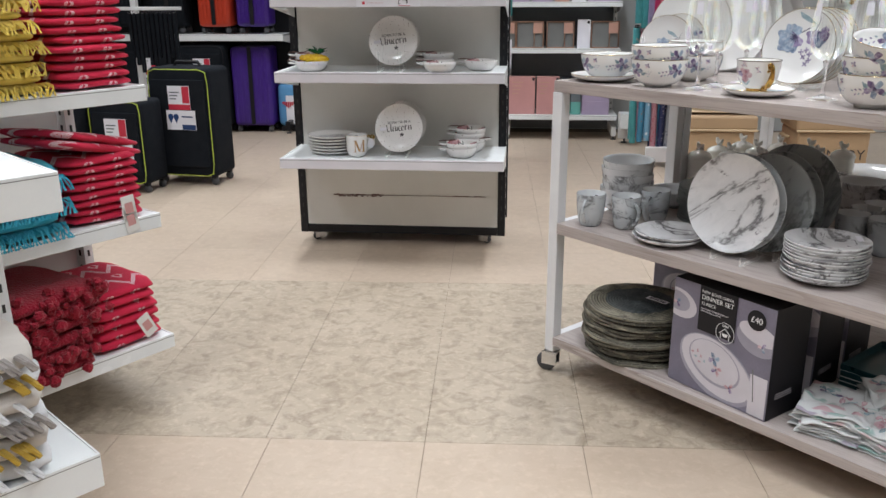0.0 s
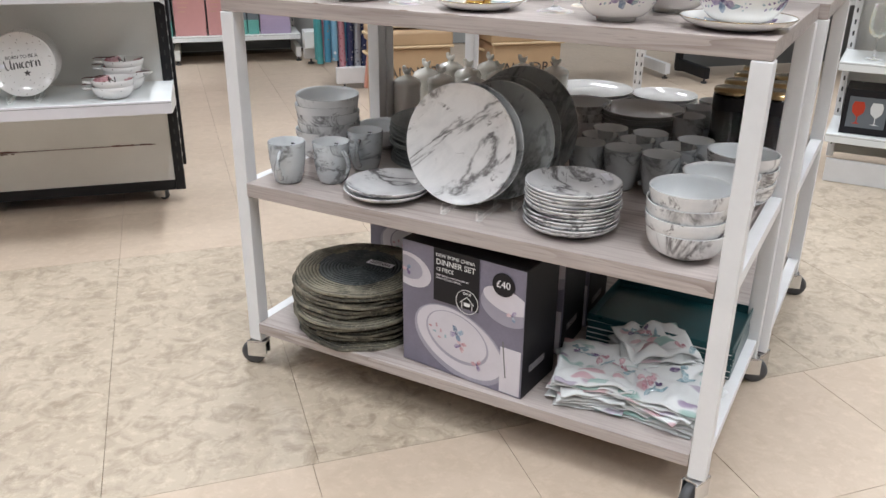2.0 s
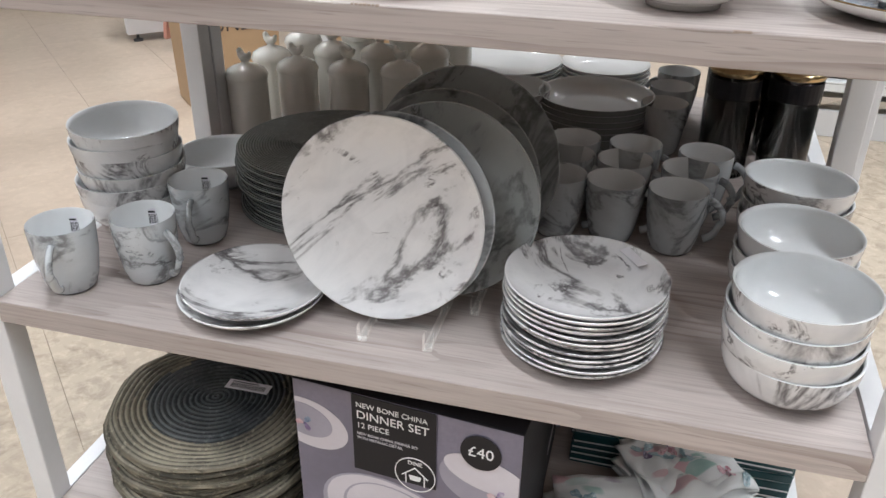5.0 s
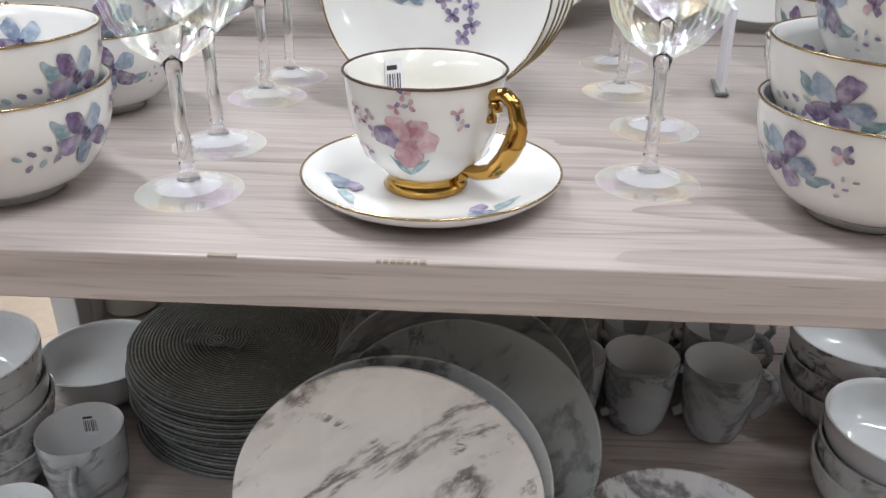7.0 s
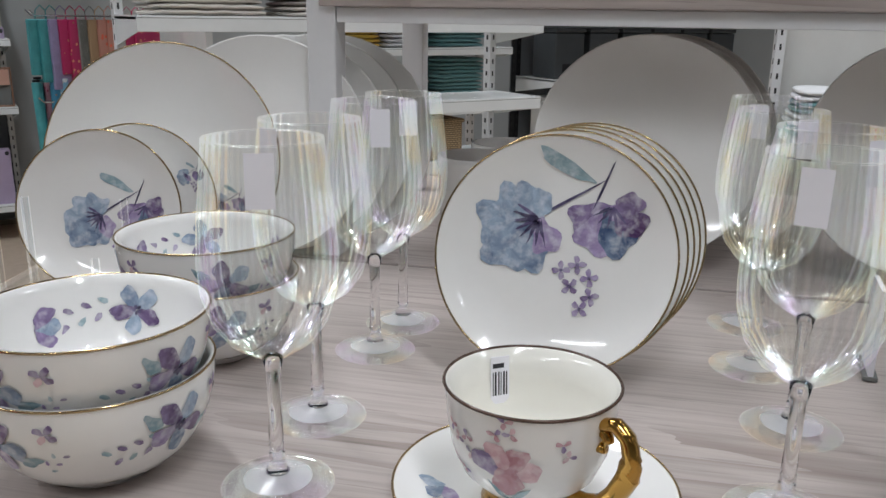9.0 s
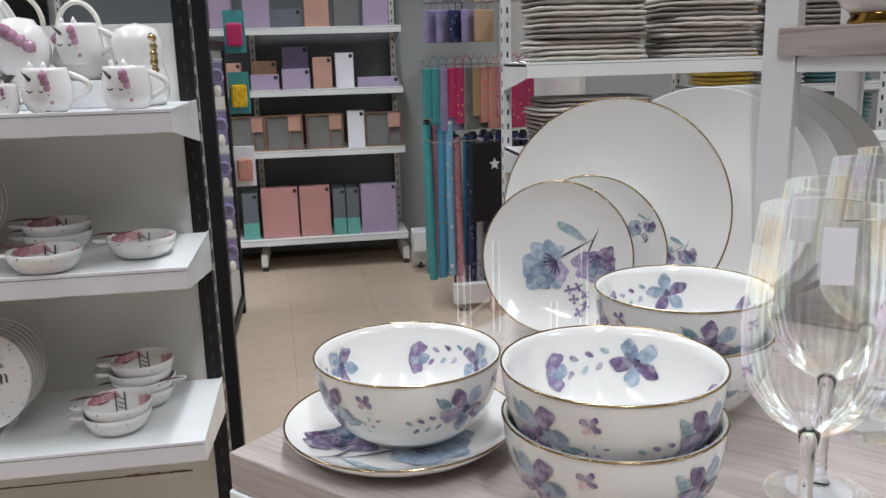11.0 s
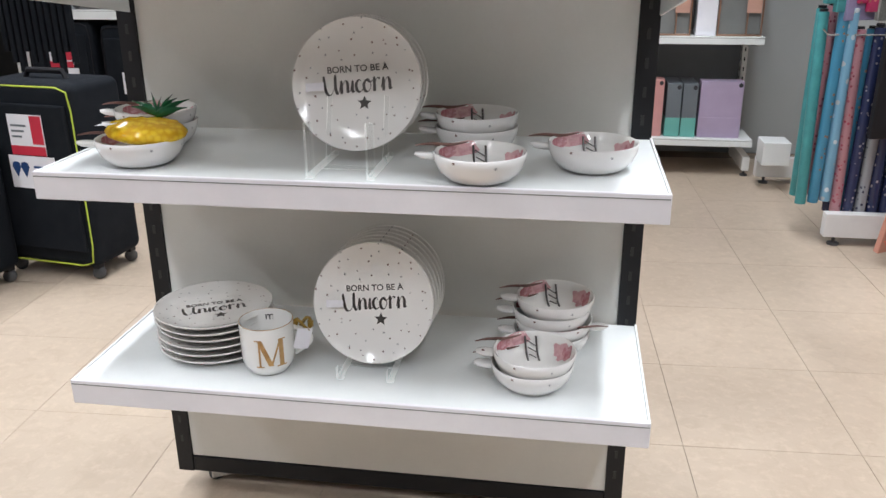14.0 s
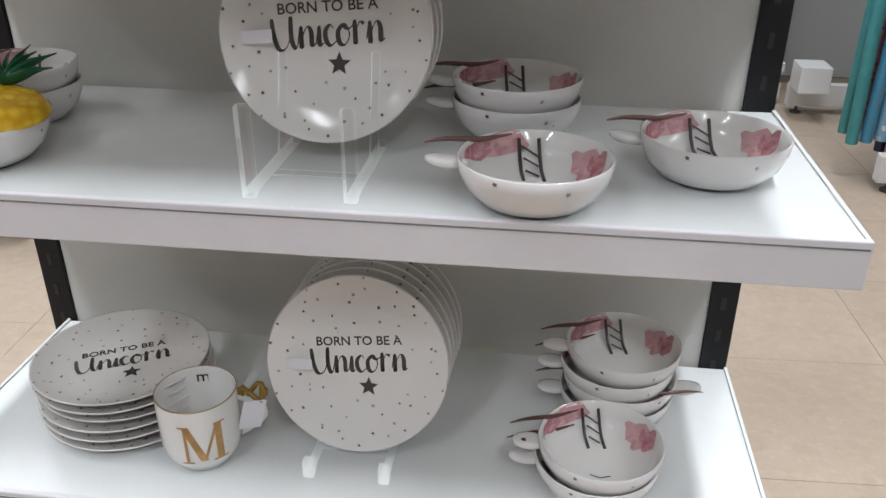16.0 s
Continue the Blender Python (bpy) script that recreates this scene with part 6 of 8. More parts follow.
# pineapple dish lying in a bowl
pine = thing("pineapple_dish", pose(-0.508, 3.752, S1 + 0.034, 4, 4, 8), "yellow glazed pineapple dish with green leaves", "dish")
bm = lathe([(0, 0.004), (0.040, 0.006), (0.056, 0.014), (0.058, 0.020), (0.050, 0.029), (0.030, 0.035), (0, 0.037)], 40)
for v in bm.verts:
    k = 0.0022 * (math.cos((v.co.x + v.co.y) * 260) * math.cos((v.co.x - v.co.y) * 260))
    if v.co.z > 0.02:
        v.co.z += k
    v.co.x *= 1.12
    v.co.y *= 0.92
part("fruit", bm, PINEAPPLE, pine, "", True)
for i in range(9):
    a = math.radians(35 + 16 * i)
    bm = bmesh.new()
    ln = 0.050 + 0.012 * (i % 2)
    tube(bm, [(ln * k / 5 * math.cos(a), ln * k / 5 * math.sin(a), 0.004 * math.sin(math.pi * k / 5)) for k in range(6)], lambda q: 0.0008 + 0.008 * math.sin(math.pi * min(1, q + 0.12)) * (1 - q * 0.6), 6, 0.3)
    part("leaf", bm, GREEN_GLAZE, pine, "dark green glazed leaf", True, pose(0.008, 0.034, 0.034 + 0.002 * (i % 3), 22, 0, 0))
sticker(pine, pose(-0.05, -0.035, 0.036, 0, -12, -20), 0.035, 0.012, False)

# upper shelf: animal mugs, egg cups, plates, teapots
Z = S0 + 0.001


def animal_mug(name, m, r, h, label):
    t = thing(name, m, label, "mug", "unicorn mugs")
    prof = [(0, 0), (0.62 * r, 0), (0.8 * r, 0.05 * h), (r, 0.32 * h), (0.98 * r, 0.6 * h), (0.88 * r, 0.9 * h), (0.86 * r, h), (0.80 * r, h), (0.80 * r, 0.2 * h), (0, 0.12 * h)]
    part("body", lathe(prof, 32), UNI_BOWL, t, "", True)
    part("handle", tube(bmesh.new(), [(0.88 * r + 0.75 * r * math.sin(math.pi * i / 12), 0, h * (0.86 - 0.6 * i / 12)) for i in range(13)], 0.13 * r, 8), UNI_BOWL, t, "", True)
    bm = bmesh.new()
    for i in range(5):
        lathe([(0, -0.2 * r), (0.16 * r, -0.1 * r), (0.19 * r, 0), (0.14 * r, 0.14 * r), (0, 0.24 * r)], 10, bm, m=pose(0.12 * r + 0.5 * r * math.cos(-2.0 + 0.2 * i) * 0.5, -0.95 * r + 0.05 * r * i, h * (0.82 - 0.14 * i), 20 * i, 0, 30 * i))
    part("mane", bm, MAUVE_GLAZE, t, "mauve moulded mane", True)
    bm = bmesh.new()
    for x in (-0.45 * r, 0.05 * r):
        lathe([(0, 0), (0.16 * r, 0.03 * h), (0.1 * r, 0.14 * h), (0, 0.24 * h)], 8, bm, m=pose(x, -0.5 * r, 0.93 * h, 14, 0, 0))
    part("ear", bm, UNI_BOWL, t, "", True)
    bm = lathe([(0, 0), (0.09 * r, 0.02 * h), (0.05 * r, 0.2 * h), (0, 0.34 * h)], 8, m=pose(-0.5 * r, -0.75 * r, 0.74 * h, 50, -30, 0))
    part("horn", bm, SILVER_PRINT, t, "dark silver horn", True)
    bm = bmesh.new()
    for x in (-0.62, -0.2):
        tube(bm, [((x + 0.1 * q) * r, -(0.80 + 0.1 * math.sin(q * 1.5)) * r * 1.15, h * (0.5 - 0.04 * math.sin(q * 1.5))) for q in range(3)], 0.03 * r, 5)
    part("eyelash", bm, INK, t)
    return t


am = animal_mug("unicorn_mug", pose(0.080, 3.725, Z, 0, 0, 8), 0.046, 0.082, "white unicorn-head mug with a mauve mane")
gput(am, pose(0.224, 3.725, Z, 0, 0, 4))
gput(am, pose(0.110, 3.875, Z + 0.086, 0, 0, -4), "", "white unicorn-head mug with a mauve mane, stacked")
egg = animal_mug("unicorn_egg_cup", pose(-0.405, 3.705, Z, 0, 0, 2), 0.023, 0.055, "small white unicorn egg cup with a mauve mane")
for x, y, a in ((-0.338, 3.708, 6), (-0.287, 3.706, -4), (-0.058, 3.706, 3), (0.012, 3.706, 0)):
    gput(egg, pose(x, y, Z, 0, 0, a))
big_uni = make_plate("plate", 0.135, UNI_PLATE, "large white speckled plate stood on edge", None, 0.8)
for k in range(4):
    gstand(big_uni, -0.165 + 0.008 * k, 3.865 + 0.016 * k, Z, 0.135, 13, 0, "large speckled plates")
face = make_plate("plate", 0.085, UNI_BOWL, "round white unicorn-face plate with mauve hair", None, 0.8)
s = Surface(plate_prof(0.085, 0.8)[0], False, 0.0006)
bm = bmesh.new()
blob(bm, s, 0.056, 0.0, 0.052, 0.018, 1.5, 0, 0.15)
blob(bm, s, 0.040, 0.052, 0.026, 0.016, 0.9, 0, 0.2)
part("mauve_hair", bm, MAUVE_GLAZE, face)
bm = bmesh.new()
for x in (-0.03, 0.012):
    tube(bm, [(x, 0.002, 0.0062), (x + 0.008, -0.003, 0.0062), (x + 0.016, 0.002, 0.0062)], 0.0009, 5)
tube(bm, [(-0.012, 0.03, 0.0062), (-0.004, 0.058, 0.0085), (0.004, 0.03, 0.0062)], 0.0015, 5)
part("face_line", bm, INK, face)
for k in range(2):
    gstand(face, -0.190 + 0.006 * k, 3.765 + 0.014 * k, Z + 0.006, 0.085, 13, 0, "unicorn-face plates")
make_stand("plate_stand", pose(-0.170, 3.735, Z), "clear acrylic plate stand on a white shelf", 0.07, 0.1, 0.06)


def teapot(m, label):
    t = thing("unicorn_teapot", m, label, "teapot", "unicorn teapots")
    part("body", lathe([(0, 0), (0.034, 0), (0.046, 0.012), (0.056, 0.04), (0.054, 0.07), (0.042, 0.092), (0.034, 0.097), (0.03, 0.106), (0, 0.112)], 36), UNI_BOWL, t, "", True)
    part("spout", tube(bmesh.new(), [(-0.045, 0, 0.035), (-0.065, 0, 0.045), (-0.076, 0, 0.066), (-0.088, 0, 0.082)], lambda q: 0.013 - 0.007 * q, 10), UNI_BOWL, t, "", True)
    part("handle", tube(bmesh.new(), [(0.046 * math.cos(math.pi * i / 14), 0, 0.095 + 0.062 * math.sin(math.pi * i / 14)) for i in range(15)], 0.0052, 8), CREAM_CHINA, t, "", True)
    bm = bmesh.new()
    for i in range(4):
        lathe([(0, -0.016), (0.014, -0.006), (0.015, 0.004), (0, 0.016)], 10, bm, m=pose(-0.022 + 0.014 * i, -0.046, 0.084 - 0.010 * i, 30, 20 * i, 0))
    part("mane", bm, MAUVE_GLAZE, t, "mauve moulded mane", True)
    return t


tp = teapot(pose(0.005, 3.850, Z + 0.070, 0, 0, 10), "white unicorn teapot with a mauve mane, standing on a box")
gput(tp, pose(0.105, 3.905, Z + 0.055, 0, 0, -12))
box_t = thing("display_block", pose(0.06, 3.90, Z), "plain white display block on a shelf", "block")
part("block", boxed(-0.13, 0.10, -0.07, 0.07, 0, 0.054, 0.002), WHITE_METAL, box_t)
figure = thing("unicorn_money_box", pose(0.222, 3.880, Z), "white spotted unicorn money box with green and gold mane", "money box")
part("body", lathe([(0, 0), (0.045, 0), (0.056, 0.02), (0.058, 0.05), (0.048, 0.085), (0.050, 0.105), (0.052, 0.13), (0.040, 0.155), (0, 0.168)], 32), UNI_BOWL, figure, "", True)
bm = bmesh.new()
for i in range(5):
    lathe([(0, -0.012), (0.010, -0.004), (0.011, 0.004), (0, 0.012)], 10, bm, m=pose(0.034, -0.030, 0.135 - 0.016 * i, 0, 20 * i, 0))
part("mane", bm, GOLD_LINE, figure, "gold moulded mane", True)

# ---- surroundings ----
AREA = Matrix.Identity(4)
NORDIC = nordic("red_nordic_knit", (0.66, 0.012, 0.060), (0.76, 0.52, 0.56), 12.0)
YELLOW_CLOTH = fabric("mustard_yellow_throw", (0.74, 0.52, 0.06), (0.82, 0.64, 0.16), 300.0)
TURQ_CLOTH = fabric("turquoise_throw", (0.02, 0.32, 0.46), (0.05, 0.42, 0.55), 300.0)
DEEP_RED = fabric("deep_red_wool", (0.22, 0.004, 0.012), (0.34, 0.008, 0.03), 160.0, 0.95, 0.9)
TAUPE = fabric("taupe_throw", (0.24, 0.21, 0.195), (0.36, 0.33, 0.31), 380.0)
CREAM_CLOTH = fabric("cream_throw", (0.58, 0.53, 0.48), (0.68, 0.63, 0.58), 380.0)
TOWEL_TEAL = fabric("teal_towel", (0.10, 0.25, 0.26), (0.16, 0.33, 0.34), 500.0)
TOWEL_WHITE = fabric("white_towel", (0.66, 0.66, 0.67), (0.74, 0.74, 0.75), 500.0)
TOWEL_GOLD = fabric("ochre_towel", (0.42, 0.26, 0.03), (0.55, 0.36, 0.05), 500.0)
CASE_BLACK = fabric("black_luggage_cloth", (0.006, 0.008, 0.012), (0.012, 0.014, 0.018), 900.0, 0.8, 0.2, sheen=0.0, spec=0.15)
LIME = plain("lime_piping", (0.45, 0.55, 0.06), 0.5, var=0.1)
CASE_PURPLE = plain("purple_hard_shell", (0.06, 0.02, 0.24), 0.35, var=0.2, bump=0.05)
CASE_RED = plain("orange_red_shell", (0.55, 0.05, 0.02), 0.4, var=0.15, bump=0.05)
SKY_BAG = plain("blue_bag_cloth", (0.10, 0.30, 0.55), 0.6, var=0.1)
PINK_CARD = plain("pink_card", (0.56, 0.28, 0.27), 0.5, var=0.06, bump=0.02)
PEACH_CARD = plain("peach_card", (0.55, 0.32, 0.25), 0.5, var=0.08, bump=0.02)
LILAC_BOX = plain("lilac_card", (0.42, 0.34, 0.48), 0.5, var=0.06, bump=0.02)
MINT_CARD = plain("mint_card", (0.14, 0.42, 0.37), 0.5, var=0.06, bump=0.02)
SLATE_CARD = plain("slate_card", (0.14, 0.16, 0.18), 0.5, var=0.08, bump=0.02)
COPPER = plain("copper_wire", (0.45, 0.26, 0.18), 0.3, 0.7, var=0.2)
NAVY_PAPER = dotted("navy_foil_paper", (0.025, 0.035, 0.10), (0.20, 0.20, 0.24), 55.0, 0.5, 0.25)
SKY_PAPER = dotted("pale_blue_gift_paper", (0.20, 0.42, 0.60), (0.32, 0.34, 0.36), 34.0, 0.7, 0.3)
SILVER_PAPER = dotted("silver_gift_paper", (0.30, 0.31, 0.34), (0.05, 0.05, 0.08), 50.0, 0.5, 0.25)
BLUSH_PAPER = dotted("blush_gift_paper", (0.55, 0.36, 0.36), (0.28, 0.05, 0.08), 44.0, 0.8, 0.3)
BLUE_PAPER = dotted("blue_gift_paper", (0.06, 0.26, 0.42), (0.25, 0.12, 0.06), 40.0, 0.4, 0.3)
PINK_PAPER = dotted("floral_gift_paper", (0.48, 0.24, 0.28), (0.22, 0.03, 0.06), 60.0, 0.6, 0.3)
TEAL_PAPER = plain("teal_gift_bag", (0.06, 0.30, 0.32), 0.4, var=0.15, scale=30.0)
HOT_PINK = dotted("pink_gift_bag", (0.50, 0.03, 0.13), (0.35, 0.14, 0.10), 40.0, 0.5, 0.35)
CREAM_BAG = dotted("peach_gift_bag", (0.58, 0.28, 0.22), (0.45, 0.10, 0.06), 45.0, 0.6, 0.4)
LILAC_BAG = plain("lilac_gift_bag", (0.30, 0.26, 0.44), 0.4, var=0.15, scale=30.0)
NAVY_CARD = plain("navy_print", (0.015, 0.05, 0.16), 0.5, var=0.1, bump=0.0)
BIN_GREY = plain("dark_grey_bin", (0.05, 0.055, 0.06), 0.45, var=0.12)
BIN_WHITE = plain("white_enamel_bin", (0.68, 0.68, 0.66), 0.35, var=0.05)


def plain_shelf_unit(m, label, w, levels, d=0.36, post=WHITE_METAL, top=1.6, back=None, group="wall shelving", slot=SLOT_BLACK, lip=0.034, base=True, ends=(0.0, 1.0)):
    """A bay of steel shelving; its front edge runs along x at y = 0, its spine at y = d."""
    t = thing("shelf_unit", m, label, "shelf unit", group)
    for k in ends:
        x = k * (w - 0.03)
        u = part("upright", boxed(x, x + 0.03, d, d + 0.05, 0.02, top, 0.001), post, t)
        bm = bmesh.new()
        slots(bm, x + 0.015, d, 0, 0.08, top - 0.03, "-y", step=0.05, w=0.007, hh=0.02)
        tagged(part("slot", bm, slot, u), "", "", "", "stuff")
        bm = bmesh.new()
        slots(bm, x, d, d + 0.05, 0.08, top - 0.03, "+x", step=0.05, w=0.006, hh=0.02)
        tagged(part("slot", bm, slot, u), "", "", "", "stuff")
        if base:
            f = part("foot", boxed(x - 0.004, x + 0.034, 0.02, d + 0.05, 0.03, 0.10, 0.003), post, t)
            part("levelling_foot", lathe([(0, 0), (0.02, 0), (0.02, 0.008), (0.006, 0.012), (0.006, 0.03), (0, 0.03)], 16), RUBBER, f, m=pose(x + 0.015, 0.05, 0))
    for z in levels:
        shelf_tray(t, 0.0, w, d, 0.0, z, lip, SHELF_WHITE, SHELF_WHITE)
    if back:
        part("back_panel", boxed(0.0, w, d + 0.052, d + 0.06, 0.03, top, 0.001), back, t)
    return t


# stationery bay at the back wall
AREA = pose(0.06, 0.01, 0) @ Matrix.Diagonal((1, 1, 1.058, 1))
SX = -0.95
plain_shelf_unit(pose(SX, 6.96, 0), "white shelving bay with pastel stationery before a dark panel", 1.99, (0.190, 0.688, 1.022, 1.350), 0.38, GREY_WHITE, 1.9, WALL_DARK, ends=(0.0, 0.56, 1.0))


def carton(name, m, w, d, h, mt, label, spot=True, band=None, group="stationery"):
    t = thing(name, m, label, name.replace("_", " "), group)
    part("cover", boxed(-w / 2, w / 2, 0, d, 0, h, 0.002), mt, t)
    if spot:
        part("price_spot", lathe([(0, 0), (0.011, 0), (0.011, 0.0008), (0, 0.0008)], 16), INK, t, "black round price spot", m=pose(w / 2 - 0.016, -0.0002, h - 0.018, 90, 0, 0))
    if band:
        part("lower_cover", boxed(-w / 2 - 0.001, w / 2 + 0.001, -0.001, d, -0.0, h * 0.36, 0.001), band, t)
    return t


def wire_frame(m, label, w, h):
    t = thing("wire_organiser", m, label, "desk organiser", "stationery")
    bm = bmesh.new()
    for x0, x1, z0, z1 in ((-w / 2, w / 2, 0, 0.008), (-w / 2, w / 2, h - 0.008, h), (-w / 2, -w / 2 + 0.008, 0.009, h - 0.009), (w / 2 - 0.008, w / 2, 0.009, h - 0.009), (w * 0.14, w * 0.14 + 0.007, 0.009, h - 0.009)):
        box(bm, x0, x1, 0, 0.01, z0, z1, 0.001)
    part("frame", bm, COPPER, t)
    part("tray", boxed(-w / 2 + 0.01, w / 2 - 0.01, 0.012, 0.08, 0.002, h - 0.012, 0.002), GREY_CHINA, t)
    part("label_card", boxed(w * 0.12, w / 2 - 0.012, -0.002, -0.0005, h * 0.55, h - 0.01), PEACH_CARD, t)
    return t


sy = 7.01
for x, w, h, mt, band in ((-0.62, 0.20, 0.28, PINK_CARD, None), (-0.38, 0.20, 0.27, PINK_CARD, None), (-0.1, 0.09, 0.26, SLATE_CARD, MINT_CARD), (0.10, 0.09, 0.26, SLATE_CARD, MINT_CARD), (0.275, 0.215, 0.285, PINK_CARD, None), (0.485, 0.18, 0.285, PINK_CARD, None), (0.630, 0.075, 0.265, SLATE_CARD, MINT_CARD), (0.712, 0.075, 0.265, SLATE_CARD, MINT_CARD), (0.870, 0.215, 0.28, LILAC_BOX, LILAC_BOX)):
    b = carton("box_file" if band else "folder", pose(x, sy, 0.191), w, 0.24 if w < 0.1 else 0.09, h, mt, "pastel card file standing on a white shelf", True, band)
    if mt is PINK_CARD:
        bm = bmesh.new()
        for k in range(4):
            box(bm, -w * 0.36, w * (0.05 - 0.06 * k), -0.0012, -0.0002, h * 0.84 - 0.028 * k, h * 0.84 - 0.028 * k + 0.007)
        part("print_line", bm, PEACH_CARD, b)
for x, w in ((-0.55, 0.19), (-0.2, 0.19), (0.12, 0.20), (0.33, 0.22), (0.57, 0.22), (0.92, 0.22)):
    wire_frame(pose(x, sy, 0.689), "copper wire desk organiser with a peach label", w, 0.195)
carton("pen_box", pose(0.755, sy, 0.689), 0.10, 0.09, 0.205, PAPER, "white card pen box")
for x, w, h, mt in ((-0.5, 0.18, 0.17, LILAC_BOX), (0.06, 0.10, 0.15, PEACH_CARD), (0.24, 0.16, 0.085, LILAC_BOX), (0.42, 0.16, 0.11, LILAC_BOX), (0.575, 0.11, 0.17, PEACH_CARD), (0.705, 0.105, 0.19, PAPER), (0.90, 0.24, 0.055, LILAC_BOX)):
    carton("note_box", pose(x, sy, 1.023), w, 0.1, h, mt, "pastel card stationery box on a white shelf")
carton("note_box", pose(0.42, sy + 0.105, 1.023), 0.15, 0.03, 0.23, LILAC_BAG, "lilac notepad box behind others")
carton("note_box", pose(0.24, sy + 0.01, 1.109), 0.14, 0.08, 0.07, COPPER, "copper wire tray of notes")
for x, w, h, mt in ((0.02, 0.12, 0.2, LILAC_BOX), (0.22, 0.15, 0.20, LILAC_BOX), (0.38, 0.18, 0.10, SLATE_CARD), (0.56, 0.14, 0.20, PEACH_CARD), (0.73, 0.14, 0.2, GREY_CHINA), (0.90, 0.15, 0.20, LILAC_BOX)):
    carton("note_box", pose(x, sy, 1.351), w, 0.1, h, mt, "pastel card stationery box on a white shelf")

AREA = pose(0, 0.02, 0)
# side panel of the neighbouring rack, with hanging baby toys
side = thing("panel_rack", pose(0.15, 4.75, 0), "grey panel rack in a black frame with hanging packs", "display rack")
part("panel", boxed(-0.02, 0.0, 0.04, 1.40, 0.10, 1.30, 0.001), GREY_WHITE, side)
for y0, y1, z0, z1 in ((0.0, 0.04, 0.06, 1.34), (1.40, 1.44, 0.06, 1.34), (0.04, 1.40, 0.06, 0.10), (0.04, 1.40, 1.30, 1.34)):
    part("frame_bar", boxed(-0.025, 0.015, y0, y1, z0, z1, 0.001), BLACK_METAL, side)
part("base_foot", boxed(-0.025, 0.015, 0.0, 0.05, 0, 0.06, 0.002), BLACK_METAL, side)
part("base_foot", boxed(-0.025, 0.015, 1.39, 1.44, 0, 0.06, 0.002), BLACK_METAL, side)
bm = bmesh.new()
z = 0.14
while z < 1.28:
    box(bm, 0.0152, 0.0165, 0.012, 0.026, z, z + 0.02)
    z += 0.05
tagged(part("slot", bm, SLOT_WHITE, side), "", "", "", "stuff")
toy = thing("hanging_toy", AWAY, "lilac plastic baby toy hanging in a pack", "toy", "hanging toys")
part("ring", tube(bmesh.new(), [(0.03 + 0.024 * math.cos(a * 0.45), 0.01, -0.03 + 0.028 * math.sin(a * 0.45)) for a in range(15)], 0.007, 8), LILAC_BAG, toy, "", True)
part("grip", lathe([(0, -0.03), (0.014, -0.02), (0.017, 0), (0.012, 0.018), (0, 0.024)], 14), CREAM_CHINA, toy, "", True, pose(0.03, 0.01, -0.085))
part("card", boxed(0.012, 0.055, 0.022, 0.024, -0.11, 0.03), LILAC_BAG, toy)
part("hook", tube(bmesh.new(), [(-0.0, 0.022, 0.035), (0.055, 0.022, 0.035), (0.060, 0.022, 0.042)], 0.0025, 6), CHROME, toy)
for y in (0.12, 0.45, 0.80):
    for z in (1.22, 1.02, 0.84, 0.66, 0.48):
        copy_thing(toy, AREA @ pose(0.152, 4.75 + y, z))
for i, (z, mt) in enumerate(((1.45, HOT_PINK), (1.16, PINEAPPLE), (0.80, CREAM_BAG))):
    t = thing("hanging_pack", pose(0.165, 6.215, z), "bright carded pack hanging from a hook", "pack", "hanging packs")
    part("card", boxed(0.0, 0.10, 0, 0.012, -0.16, 0.04, 0.002), (TEAL_PAPER, TEAL_PAPER, PAPER)[i], t)
    part("blister", boxed(0.012, 0.088, -0.03, -0.001, -0.13, -0.02, 0.012, 3), mt, t)
    part("hook", tube(bmesh.new(), [(0.05, 0.01, 0.03), (0.05, -0.04, 0.03), (0.05, -0.05, 0.036)], 0.003, 6), CHROME, t)


# rack of hanging gift bags and wrapping paper
AREA = pose(0.07, 0.0, 0) @ Matrix.Diagonal((1, 1, 1.055, 1))
grack = thing("gift_wrap_rack", pose(0, 0, 0), "white rack with hooks of gift bags and wrapping rolls", "display rack")
part("spine_panel", boxed(1.66, 1.69, 5.60, 7.3, 0.08, 1.75, 0.001), GREY_WHITE, grack)
for y, x0 in ((5.93, 1.135), (6.86, 1.04)):
    f = part("foot", boxed(x0, 1.66, y, y + 0.05, 0.035, 0.13, 0.003), WHITE_METAL, grack)
    part("levelling_foot", lathe([(0, 0), (0.024, 0), (0.024, 0.008), (0.007, 0.012), (0.007, 0.035), (0, 0.035)], 16), RUBBER, f, m=pose(x0 + 0.05, y + 0.025, 0))
part("floor_tray", boxed(1.03, 1.16, 6.70, 6.85, 0.13, 0.24, 0.004), SHELF_WHITE, grack)
for y in (5.98, 6.12):
    for z in (1.145, 0.80, 1.42):
        part("hook", tube(bmesh.new(), [(1.66, y, z), (1.05, y, z), (1.03, y, z + 0.02)], 0.004, 6), CHROME, grack)
roll = thing("wrapping_roll", AWAY, "roll of gift wrapping paper hanging upright", "gift wrap", "wrapping rolls")
part("paper", lathe([(0, 0), (0.021, 0), (0.0215, 0.002), (0.0215, 0.688), (0.021, 0.69), (0, 0.69)], 20), BLUE_PAPER, roll, "", True)
part("end_cap", lathe([(0, 0.692), (0.016, 0.692), (0.016, 0.70), (0, 0.70)], 16), MATTE_BLACK, roll)
